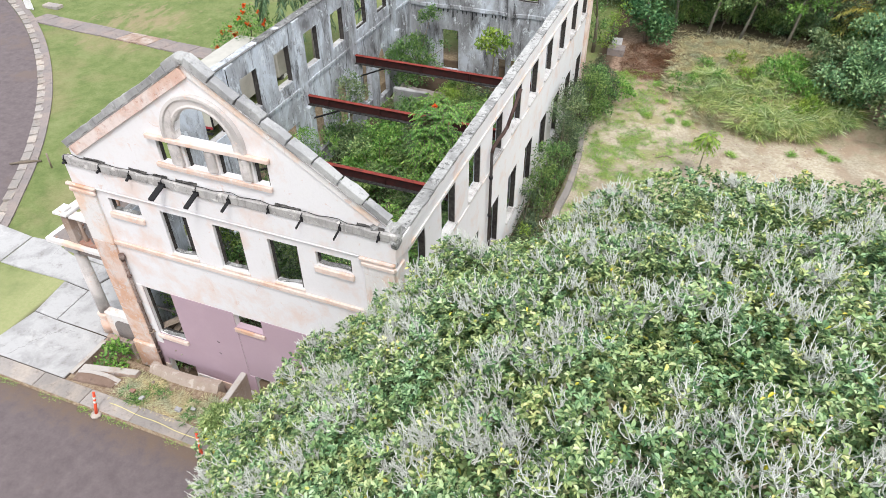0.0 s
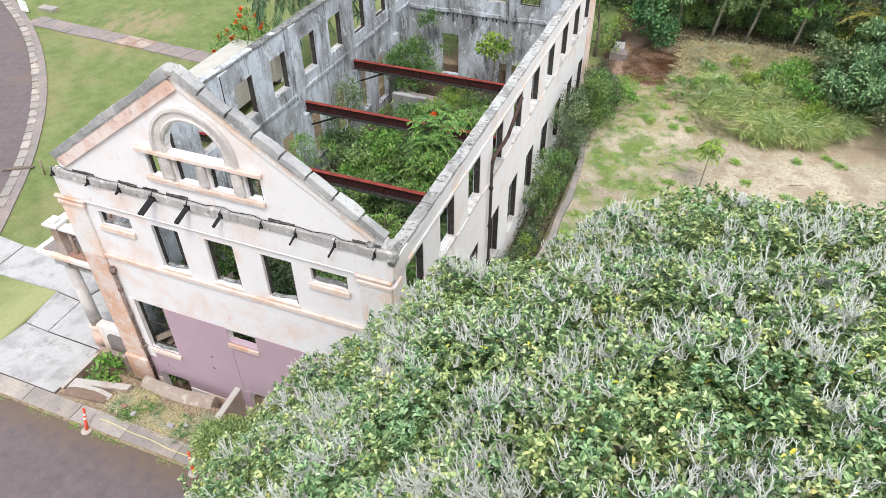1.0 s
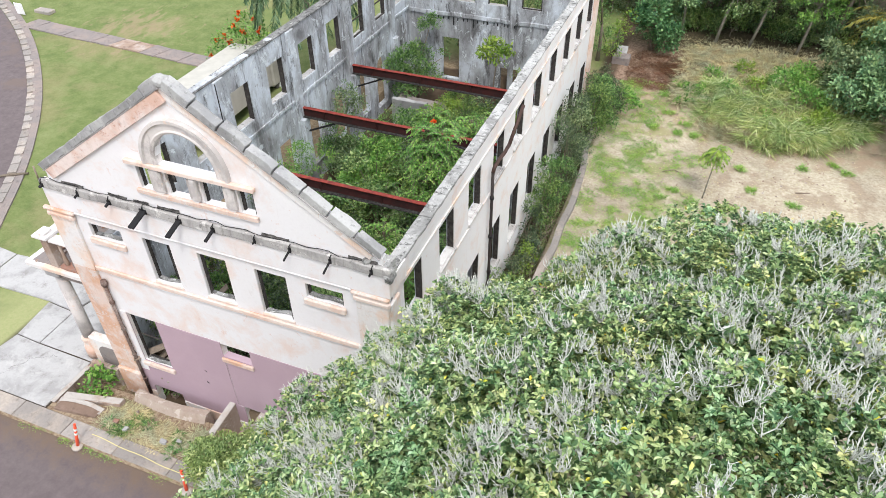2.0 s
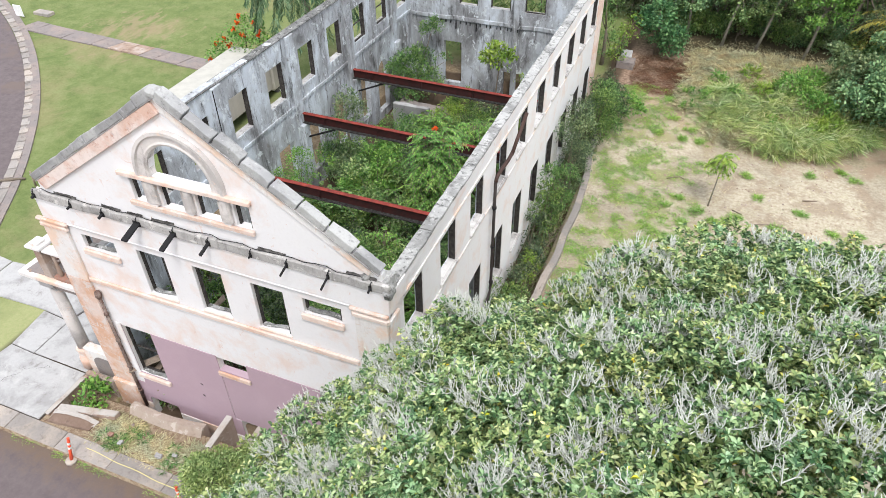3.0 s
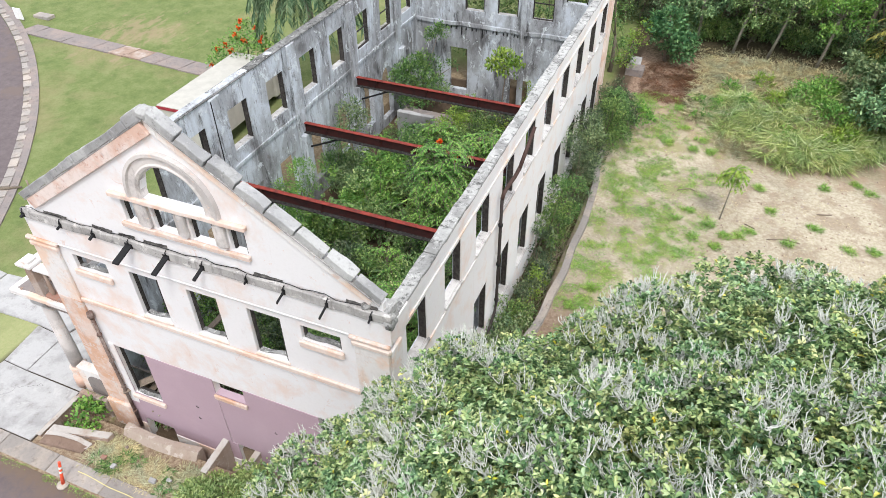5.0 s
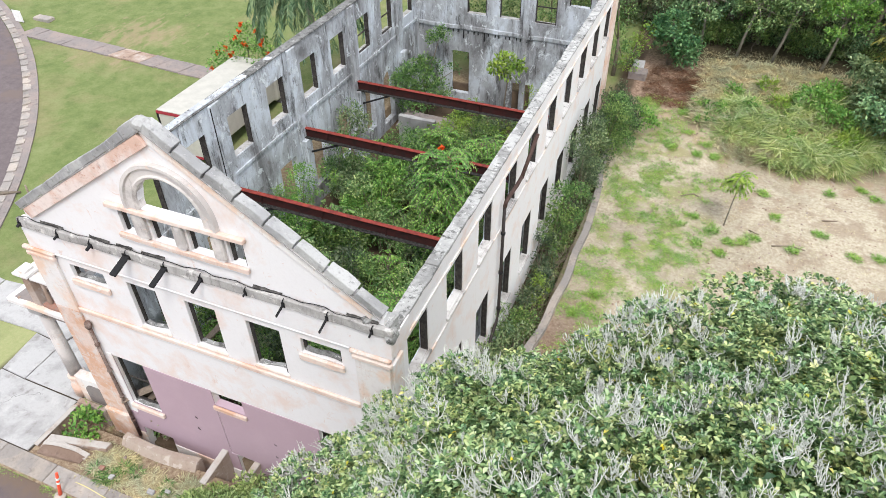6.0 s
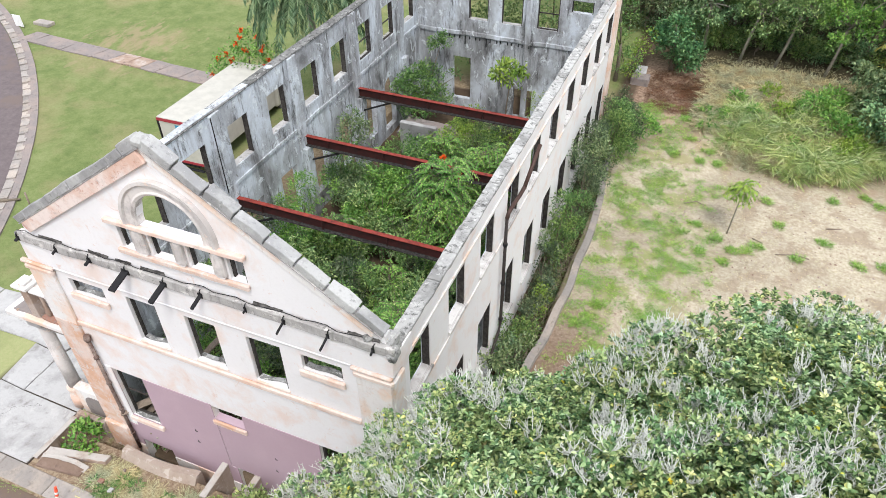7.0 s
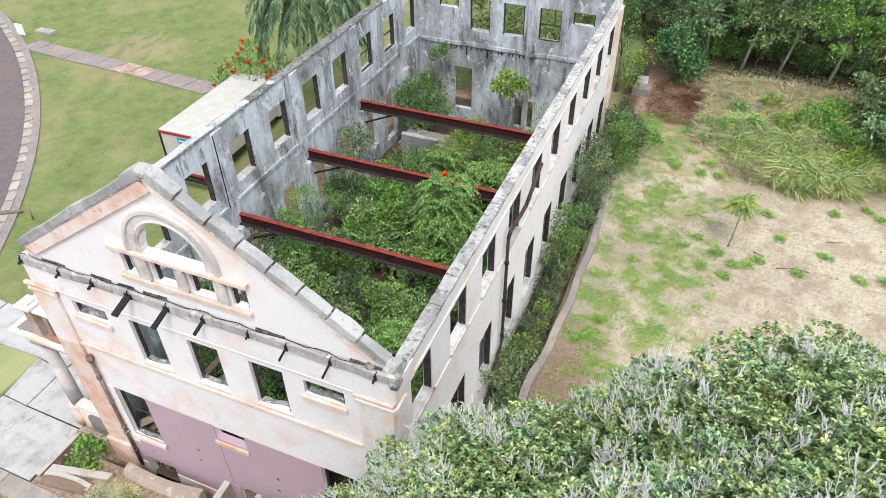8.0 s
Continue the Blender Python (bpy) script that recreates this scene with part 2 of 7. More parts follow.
FOREST_LEAF = foliage("forest_leaf", [(0.0, (0.07, 0.15, 0.055)), (0.5, (0.2, 0.32, 0.12)), (1.0, (0.52, 0.6, 0.3))])
EMERALD_LEAF = foliage("emerald_shrub_leaf", [(0.0, (0.045, 0.11, 0.035)), (0.5, (0.125, 0.25, 0.075)), (1.0, (0.33, 0.47, 0.18))])
WALL_LEAF = foliage("dusty_grey_green_leaf", [(0.0, (0.03, 0.055, 0.03)), (0.55, (0.085, 0.125, 0.07)), (1.0, (0.27, 0.31, 0.2))])
PALM_LEAF = foliage("palm_frond_leaf", [(0.0, (0.06, 0.12, 0.065)), (0.5, (0.14, 0.23, 0.13)), (1.0, (0.36, 0.45, 0.31))])
GRASS = foliage("green_grass_blade", [(0.0, (0.15, 0.3, 0.055)), (0.5, (0.27, 0.46, 0.09)), (1.0, (0.5, 0.62, 0.22))])
REED = foliage("tall_reedy_grass_blade", [(0.0, (0.2, 0.28, 0.09)), (0.45, (0.42, 0.5, 0.2)), (0.8, (0.62, 0.66, 0.36)), (1.0, (0.8, 0.78, 0.58))])
FRONT_LEAF = foliage("yellow_green_bush_leaf", [(0.0, (0.11, 0.17, 0.055)), (0.5, (0.3, 0.4, 0.15)), (1.0, (0.56, 0.62, 0.32))])
EDGE_LEAF = foliage("blue_green_edge_leaf", [(0.0, (0.07, 0.16, 0.09)), (0.5, (0.19, 0.34, 0.18)), (1.0, (0.46, 0.62, 0.36))])
STRAW = foliage("dry_straw_blade", [(0.0, (0.32, 0.24, 0.155)), (0.5, (0.55, 0.47, 0.33)), (1.0, (0.74, 0.67, 0.5))])
BROWN_LEAF = foliage("dead_red_brown_leaf", [(0.0, (0.1, 0.04, 0.025)), (0.6, (0.17, 0.07, 0.04)), (1.0, (0.26, 0.13, 0.08))])
FLOWER = foliage("orange_flower_petal", [(0.0, (0.7, 0.06, 0.01)), (0.6, (0.85, 0.12, 0.02)), (1.0, (0.9, 0.22, 0.04))], 0.25)


def ground_material():
    m, n, l, b = material("lawn_and_bare_earth", 0.95, spec=0.15)
    pos = coords(n, l)
    sep = n.new("ShaderNodeSeparateXYZ")
    l.new(pos, sep.inputs[0])
    x, y = sep.outputs[0], sep.outputs[1]
    big = noise_node(n, l, pos, 0.22, 6, 0.62, 0.3)
    mid = noise_node(n, l, pos, 0.9, 6, 0.65)
    fine = noise_node(n, l, pos, 6.5, 7, 0.75)
    lawn = ramp(n, l, mid, [(0.3, (0.115, 0.158, 0.055)), (0.5, (0.165, 0.205, 0.077)), (0.72, (0.215, 0.245, 0.108))])
    lawn = mix(n, l, maths(n, l, "MULTIPLY", gate(n, l, big, 0.5, 0.64), 0.6), lawn, (0.27, 0.24, 0.13))
    parched = maths(n, l, "MULTIPLY", gate(n, l, maths(n, l, "ADD", x, maths(n, l, "MULTIPLY", mid, 5.0)), -27.5, -22.5), gate(n, l, y, 19.0, 15.5))
    lawn = mix(n, l, maths(n, l, "MULTIPLY", parched, 0.85), lawn, mix(n, l, gate(n, l, fine, 0.4, 0.65), (0.3, 0.325, 0.15), (0.43, 0.42, 0.23)))
    # worn, rutted earth round the footpath
    away = n.new("ShaderNodeVectorMath")
    away.operation = "DISTANCE"
    scaled = n.new("ShaderNodeMapping")
    scaled.inputs["Scale"].default_value = (1.0, 0.85, 0.0)
    l.new(pos, scaled.inputs["Vector"])
    l.new(scaled.outputs[0], away.inputs[0])
    away.inputs[1].default_value = (-39.6, 33.0, 0)
    ruts = noise_node(n, l, coords(n, l, (0.9, 0.35, 1)), 1.7, 8, 0.7, 0.5)
    worn_patch = gate(n, l, maths(n, l, "ADD", maths(n, l, "MULTIPLY", away.outputs["Value"], -0.045), ruts), 0.38, 0.48)
    lawn = mix(n, l, maths(n, l, "MULTIPLY", worn_patch, 0.6), lawn, mix(n, l, gate(n, l, fine, 0.4, 0.6), (0.3, 0.2, 0.15), (0.36, 0.3, 0.19)))
    lawn = mix(n, l, gate(n, l, fine, 0.4, 0.75), lawn, mix(n, l, 1.0, lawn, (0.78, 0.8, 0.72), "MULTIPLY"))
    trodden = maths(n, l, "MULTIPLY", gate(n, l, maths(n, l, "ADD", x, maths(n, l, "MULTIPLY", mid, 4.0)), -22.6, -21.2), maths(n, l, "MULTIPLY", gate(n, l, y, 19.0, 22.0), gate(n, l, y, 44.0, 42.0)))
    lawn = mix(n, l, maths(n, l, "MULTIPLY", trodden, 0.9), lawn, mix(n, l, gate(n, l, fine, 0.42, 0.6), (0.17, 0.115, 0.075), (0.3, 0.23, 0.16)))
    pale = ramp(n, l, fine, [(0.3, (0.27, 0.215, 0.155)), (0.5, (0.45, 0.395, 0.3)), (0.75, (0.62, 0.565, 0.46))])
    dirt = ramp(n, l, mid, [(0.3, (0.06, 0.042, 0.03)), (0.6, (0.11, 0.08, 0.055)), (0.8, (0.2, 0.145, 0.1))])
    # bare yard east of the ruin: pale dust with brown and green patches
    yard = mix(n, l, gate(n, l, big, 0.44, 0.6), pale, mix(n, l, 0.3, pale, dirt))
    yard = mix(n, l, maths(n, l, "MULTIPLY", gate(n, l, mid, 0.5, 0.6), 0.6), yard, (0.27, 0.205, 0.15))
    strip = maths(n, l, "MULTIPLY", gate(n, l, x, 2.6, -1.5), gate(n, l, y, 43.5, 39.0))
    green = maths(n, l, "MULTIPLY", gate(n, l, maths(n, l, "ADD", maths(n, l, "MULTIPLY", mid, 0.6), maths(n, l, "MULTIPLY", fine, 0.45)), 0.53, 0.57), strip)
    yard = mix(n, l, maths(n, l, "MULTIPLY", green, 0.6), yard, (0.24, 0.31, 0.09))
    edging = maths(n, l, "MULTIPLY", gate(n, l, maths(n, l, "ADD", x, maths(n, l, "MULTIPLY", mid, 2.4)), -0.4, -1.9), gate(n, l, y, 28.0, 23.0))
    yard = mix(n, l, maths(n, l, "MULTIPLY", edging, 0.85), yard, mix(n, l, gate(n, l, fine, 0.4, 0.62), (0.16, 0.1, 0.072), (0.28, 0.2, 0.15)))
    wild = gate(n, l, maths(n, l, "ADD", y, maths(n, l, "MULTIPLY", mid, 6.0)), 40.0, 44.0)
    yard = mix(n, l, maths(n, l, "MULTIPLY", wild, 0.6), yard, mix(n, l, gate(n, l, mid, 0.45, 0.55), (0.26, 0.22, 0.12), (0.36, 0.26, 0.18)))
    red = maths(n, l, "MULTIPLY", gate(n, l, maths(n, l, "ADD", y, maths(n, l, "MULTIPLY", big, 6.0)), 43.6, 46.0), gate(n, l, x, 1.6, -0.6))
    yard = mix(n, l, maths(n, l, "MULTIPLY", red, 0.85), yard, mix(n, l, gate(n, l, fine, 0.38, 0.6), (0.13, 0.075, 0.055), (0.36, 0.25, 0.185)))
    # ground turns much darker beyond the yard, under the wood-edge trees
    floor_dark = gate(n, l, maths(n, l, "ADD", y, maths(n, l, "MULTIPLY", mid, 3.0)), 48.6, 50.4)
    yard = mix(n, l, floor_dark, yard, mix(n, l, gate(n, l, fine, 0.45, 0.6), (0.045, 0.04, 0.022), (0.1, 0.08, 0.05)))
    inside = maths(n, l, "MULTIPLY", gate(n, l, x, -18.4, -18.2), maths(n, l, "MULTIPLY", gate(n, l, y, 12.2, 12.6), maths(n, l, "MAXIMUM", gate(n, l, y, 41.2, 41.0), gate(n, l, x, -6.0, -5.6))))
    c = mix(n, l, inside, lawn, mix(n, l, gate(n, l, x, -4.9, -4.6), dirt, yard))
    front = maths(n, l, "MULTIPLY", gate(n, l, y, 13.0, 12.7), gate(n, l, x, -20.4, -20.2))
    dry = mix(n, l, gate(n, l, fine, 0.42, 0.6), (0.34, 0.27, 0.19), (0.17, 0.11, 0.075))
    dry = mix(n, l, maths(n, l, "MULTIPLY", gate(n, l, mid, 0.58, 0.64), 0.6), dry, (0.16, 0.19, 0.07))
    c = mix(n, l, maths(n, l, "MAXIMUM", front, gate(n, l, y, 10.4, 10.3)), c, dry)
    bedding = maths(n, l, "MULTIPLY", maths(n, l, "MULTIPLY", gate(n, l, x, -24.5, -24.2), gate(n, l, x, -20.0, -20.02)), maths(n, l, "MULTIPLY", gate(n, l, y, 10.2, 10.3), gate(n, l, y, 16.2, 16.0)))
    c = mix(n, l, bedding, c, (0.06, 0.047, 0.037))
    l.new(c, b.inputs["Base Color"])
    grit = noise_node(n, l, pos, 26, 4, 0.8)
    c2 = mix(n, l, maths(n, l, "MULTIPLY", gate(n, l, grit, 0.56, 0.7), 0.55), c, mix(n, l, 1.0, c, (0.5, 0.47, 0.42), "MULTIPLY"))
    l.new(c2, b.inputs["Base Color"])
    bump(n, l, b, grit, 0.5, 0.03)
    return m


GROUND = ground_material()


def asphalt_material():
    m, n, l, b = material("worn_asphalt", 0.85, spec=0.3)
    pos = coords(n, l)
    big, mid, fine = noise_node(n, l, pos, 0.35, 5, 0.6), noise_node(n, l, pos, 2.2, 6, 0.7), noise_node(n, l, pos, 22, 4, 0.8)
    c = ramp(n, l, mid, [(0.3, (0.108, 0.087, 0.09)), (0.6, (0.146, 0.119, 0.122)), (0.8, (0.182, 0.152, 0.152))])
    c = mix(n, l, gate(n, l, big, 0.56, 0.66), c, (0.15, 0.115, 0.105))
    sep = n.new("ShaderNodeSeparateXYZ")
    l.new(pos, sep.inputs[0])
    soil = maths(n, l, "ADD", sep.outputs[1], maths(n, l, "MULTIPLY", mid, 2.4))
    edge_in = maths(n, l, "MULTIPLY", gate(n, l, soil, 9.6, 10.5), gate(n, l, sep.outputs[1], 9.9, 9.7))
    c = mix(n, l, maths(n, l, "MULTIPLY", edge_in, 0.8), c, (0.15, 0.105, 0.075))
    c = mix(n, l, maths(n, l, "MULTIPLY", gate(n, l, fine, 0.55, 0.8), 0.5), c, (0.2, 0.185, 0.18))
    l.new(c, b.inputs["Base Color"])
    bump(n, l, b, fine, 0.5, 0.01)
    return m


ASPHALT = asphalt_material()

# ---- helpers for things ----
rng = np.random.default_rng(7)


def mesh_of(name, bm, mat):
    me = bpy.data.meshes.new(name)
    bm.to_mesh(me)
    bm.free()
    me.materials.append(mat)
    return me


def empty(name, at=(0, 0, 0), label="", category="", group="", kind=""):
    ob = new(name)
    ob.location = at
    return tagged(ob, label, category, group, kind)


def world_of(ob):
    own = ob.matrix_basis.copy()
    return world_of(ob.parent) @ ob.matrix_parent_inverse @ own if ob.parent else own


def part(name, bm, mat, parent=None, label=""):
    """Links a bmesh (in world metres) as one mesh object under a thing."""
    ob = new(name, mesh_of(name, bm, mat))
    if parent is not None:
        ob.parent = parent
        ob.matrix_parent_inverse = world_of(parent).inverted()
    return tagged(ob, label)


def box(bm, x0, x1, y0, y1, z0, z1, bevel=0.0):
    vs = [bm.verts.new(p) for p in ((x0, y0, z0), (x1, y0, z0), (x1, y1, z0), (x0, y1, z0), (x0, y0, z1), (x1, y0, z1), (x1, y1, z1), (x0, y1, z1))]
    fs = [bm.faces.new([vs[i] for i in f]) for f in ((3, 2, 1, 0), (4, 5, 6, 7), (0, 1, 5, 4), (1, 2, 6, 5), (2, 3, 7, 6), (3, 0, 4, 7))]
    if bevel:
        bmesh.ops.bevel(bm, geom=list({e for f in fs for e in f.edges}), offset=bevel, segments=1, affect="EDGES")
    return vs


def boxes(*bs, bevel=0.0):
    bm = bmesh.new()
    for b in bs:
        box(bm, *b, bevel=bevel)
    return bm


def worn(bm, amount=0.03, scale=1.7, cuts=0):
    """Cuts the long edges and roughens every vertex, for broken masonry edges."""
    if cuts:
        bmesh.ops.subdivide_edges(bm, edges=bm.edges[:], cuts=cuts, use_grid_fill=True)
    for v in bm.verts:
        v.co += noise.noise_vector(v.co * scale) * amount
    return bm


def tube(bm, pts, radii, sides=8, cap=True):
    """A tapered tube along a line of points."""
    pts = [Vector(p) for p in pts]
    rings = []
    for i, p in enumerate(pts):
        d = (pts[min(i + 1, len(pts) - 1)] - pts[max(i - 1, 0)]).normalized()
        s = d.cross(Vector((0, 0, 1)) if abs(d.z) < 0.9 else Vector((1, 0, 0))).normalized()
        u = s.cross(d)
        r = radii[i] if isinstance(radii, (list, tuple)) else radii
        rings.append([bm.verts.new(p + (s * math.cos(a) + u * math.sin(a)) * r) for a in (2 * math.pi * k / sides for k in range(sides))])
    for a, b in zip(rings, rings[1:]):
        for k in range(sides):
            f = bm.faces.new((a[k], a[(k + 1) % sides], b[(k + 1) % sides], b[k]))
            f.smooth = True
    if cap:
        bm.faces.new(rings[0][::-1])
        bm.faces.new(rings[-1])
    return bm


def panel(spans, to_world, u_breaks, w0, w1, steps=1):
    """A solid wall built strip by strip. spans(u, mid) gives the solid heights [(z0, z1), ...] at u with the make-up found at mid."""
    bm = bmesh.new()
    us = []
    for a, b in zip(u_breaks, u_breaks[1:]):
        k = max(1, int(round((b - a) / steps))) if steps < 1 else 1
        us += [(a + (b - a) * i / k, a + (b - a) * (i + 1) / k) for i in range(k)]
    strips = [(a, b, spans(a, (a + b) / 2), spans(b, (a + b) / 2)) for a, b in us]
    v = lambda u, w, z: bm.verts.new(to_world(u, w, z))

    def quad(*p):
        bm.faces.new([v(*q) for q in p])

    for i, (a, b, sa, sb) in enumerate(strips):
        for (a0, a1), (b0, b1) in zip(sa, sb):
            quad((a, w0, a0), (b, w0, b0), (b, w0, b1), (a, w0, a1))
            quad((b, w1, b0), (a, w1, a0), (a, w1, a1), (b, w1, b1))
            quad((a, w0, a1), (b, w0, b1), (b, w1, b1), (a, w1, a1))
            quad((b, w0, b0), (a, w0, a0), (a, w1, a0), (b, w1, b0))
        left = strips[i - 1][3] if i else []
        for side, here, there, flip in ((a, sa, left, False), (b, sb, strips[i + 1][2] if i + 1 < len(strips) else [], True)):
            for z0, z1 in here:
                cut = [(z0, z1)]
                for t0, t1 in there:
                    cut = [q for c0, c1 in cut for q in ((c0, min(c1, t0)), (max(c0, t1), c1)) if q[1] - q[0] > 1e-4]
                for c0, c1 in cut:
                    p = [(side, w0, c0), (side, w0, c1), (side, w1, c1), (side, w1, c0)]
                    quad(*(p[::-1] if flip else p))
    bmesh.ops.remove_doubles(bm, verts=bm.verts[:], dist=1e-4)
    bmesh.ops.recalc_face_normals(bm, faces=bm.faces[:])
    return bm


def solid_minus(z0, z1, holes):
    out = [(z0, z1)]
    for h0, h1 in holes:
        out = [q for a, b in out for q in ((a, min(b, h0)), (max(a, h1), b)) if q[1] - q[0] > 1e-4]
    return sorted(out)


def unit(a):
    return a / np.maximum(np.linalg.norm(a, axis=-1, keepdims=True), 1e-9)


def arrays_mesh(name, verts, faces, mat, smooth=False):
    """A mesh from vertex and quad arrays."""
    me = bpy.data.meshes.new(name)
    n, k = faces.shape
    me.vertices.add(len(verts))
    me.vertices.foreach_set("co", verts.astype(np.float32).ravel())
    me.loops.add(n * k)
    me.loops.foreach_set("vertex_index", faces.astype(np.int32).ravel())
    me.polygons.add(n)
    me.polygons.foreach_set("loop_start", np.arange(0, n * k, k, dtype=np.int32))
    me.polygons.foreach_set("loop_total", np.full(n, k, dtype=np.int32))
    me.update(calc_edges=True)
    me.materials.append(mat)
    return me


def leaves(P, D, L, W, broad=False, droop=0.15, fold=0.25):
    """Verts and quads of folded leaves: base points P, directions D, lengths L, widths W."""
    n = len(P)
    D = unit(D)
    S = unit(np.cross(D, unit(np.array([0, 0, 1.0]) + rng.normal(0, 0.35, (n, 3)))))
    N = np.cross(S, D)
    L, W = np.asarray(L)[:, None] * np.ones((n, 1)), np.asarray(W)[:, None] * np.ones((n, 1))
    tip = P + D * L - N * L * droop
    if broad:
        rows = [P, P + D * L * 0.4 + S * W * 0.42 + N * W * fold, P + D * L * 0.78 + S * W * 0.46 + N * W * fold * 0.6, tip,
                P + D * L * 0.78 - S * W * 0.46 + N * W * fold * 0.6, P + D * L * 0.4 - S * W * 0.42 + N * W * fold]
        V = np.stack(rows, 1).reshape(-1, 3)
        b = np.arange(n)[:, None] * 6
        F = np.concatenate([b + [0, 1, 2, 3], b + [0, 3, 4, 5]])
    else:
        m = P + D * L * 0.5
        V = np.stack([P, m + S * W * 0.5 + N * W * fold, tip, m - S * W * 0.5 + N * W * fold], 1).reshape(-1, 3)
        b = np.arange(n)[:, None] * 4
        F = b + [0, 1, 2, 3]
    return V, F


def cloud(name, V, F, mat, parent, label=""):
    ob = new(name, arrays_mesh(name, V, F, mat))
    if parent is not None:
        ob.parent = parent
        ob.matrix_parent_inverse = world_of(parent).inverted()
    return tagged(ob, label)


def sticks(A, B, ra, rb, sides=3):
    """Verts and quads of thin tapered sticks from A to B."""
    d = unit(B - A)
    s = unit(np.cross(d, np.array([0.3, 0.2, 1.0])))
    u = np.cross(s, d)
    n = len(A)
    ra, rb = np.asarray(ra) * np.ones(n), np.asarray(rb) * np.ones(n)
    rows = []
    for q, r in ((A, ra), (B, rb)):
        for k in range(sides):
            a = 2 * math.pi * k / sides
            rows.append(q + (s * math.cos(a) + u * math.sin(a)) * r[:, None])
    V = np.stack(rows, 1).reshape(-1, 3)
    b = np.arange(n)[:, None] * 2 * sides
    F = np.concatenate([b + [k, (k + 1) % sides, sides + (k + 1) % sides, sides + k] for k in range(sides)])
    return V, F


def lumps(P, scale, amp):
    return np.array([noise.noise(Vector(p) * scale) for p in P]) * amp


def ball_points(n, lo=-0.2):
    """Random directions above the height lo of a unit ball."""
    d = unit(rng.normal(0, 1, (int(n * 2.6) + 20, 3)))
    return d[d[:, 2] > lo][:n]


def clumps(lobes, per_m2, leaf, width, depth=0.45, spray=5, jitter=0.9, lo=-0.35, thin=0.0):
    """Leaf sprays over a crown of overlapping lobes (x, y, z, rx, ry, rz)."""
    Ps, Ds = [], []
    arr = np.array(lobes, float)
    for i, (cx, cy, cz, rx, ry, rz) in enumerate(lobes):
        area = 4 * math.pi * ((rx * ry + rx * rz + ry * rz) / 3)
        d = ball_points(int(area * per_m2 * 0.7), lo)
        rad = np.array([rx, ry, rz])
        q0 = d * rad + np.array([cx, cy, cz])
        tuft = lumps(q0 + 3.1, 2.3, 1.0)
        uneven = 1 + lumps(q0, 0.9, 0.28) + 0.3 * tuft
        inner = 1 - depth * rng.random(len(d)) ** 2
        p = np.array([cx, cy, cz]) + d * rad * (uneven * inner)[:, None]
        keep = tuft > -0.12 - 0.3 * rng.random(len(p))
        for j, o in enumerate(arr):
            if j != i:
                keep &= (((p - o[:3]) / (o[3:] * 0.72)) ** 2).sum(1) > 1
        if thin:
            keep &= lumps(p, 0.8, 1.0) > thin - 0.5 - rng.random(len(p)) * 0.3
        p, d = p[keep], unit(d[keep] / rad)
        Ps.append(np.repeat(p, spray, 0))
        Ds.append(np.repeat(d, spray, 0))
    P, D = np.concatenate(Ps), np.concatenate(Ds)
    D = unit(D + rng.normal(0, jitter, D.shape) + [0, 0, 0.15])
    P = P + rng.normal(0, leaf * 0.55, P.shape)
    L = leaf * rng.uniform(0.65, 1.25, len(P))
    return P, D, L, width * L / leaf

# ---- ground ----
WEST, EAST, SOUTH, NORTH = -18.32, -6.22, 12.8, 40.9   # outer faces of the ruin
THICK = 0.32
STHICK = 0.24
ETHICK = 0.26
EAVES = 8.95


def ease(a, b, v):
    t = min(1.0, max(0.0, (v - a) / (b - a)))
    return t * t * (3 - 2 * t)


def ground_z(x, y):
    west = 0.05 * max(0.0, y - 14) + 0.04 * max(0.0, -x - 30) * ease(12, 20, y)
    foot = y - 1.6 * ease(6.0, 9.5, x)
    right = ease(0.0, 2.2, x)
    bank = 0.6 * ease(39.4, 40.0, foot + 0.5 * noise.noise(Vector((x * 0.6, 0, 3)))) * right
    rise = (1 - right) * ease(35, 43, y) + right * 0.72 * ease(39.8, 45, foot)
    east = 0.4 * ease(29, 36, y) + bank + 1.35 * rise + 0.055 * max(0.0, y - 43)
    k = ease(-17, -7, x)
    z = west * (1 - k) + east * k
    z += 0.07 * noise.noise(Vector((x * 0.45, y * 0.45, 0))) * ease(10, 14, y)
    if y < 9.55:
        z = -0.12
    elif -20.0 < x < -18.42 and 10.98 < y < 12.75:
        z = -0.6
    elif -18.42 <= x < -4.9 and 12.05 < y < 12.9 and x < -6:
        z = -1.35
    elif -17.2 < x < -15.3 and 12.9 <= y < 14.4:
        z = -1.2
    elif WEST < x < EAST and 12.9 <= y < NORTH:
        z = 0.1 + 0.15 * noise.noise(Vector((x * 0.7, y * 0.7, 5)))
    elif EAST - 0.2 <= x < -4.78 and 12.0 < y < 41:
        z = -0.75 + 0.9 * ease(30, 38, y)
    return z


def axis_lines(lo, hi, step, breaks, far):
    v = list(np.arange(lo, hi + 1e-6, step)) + [b + e for b in breaks for e in (-0.012, 0.012)]
    v = [a for a in v] + [lo - f for f in far] + [hi + f for f in far]
    v = sorted(v)
    return [a for i, a in enumerate(v) if i == 0 or a - v[i - 1] > 0.008]


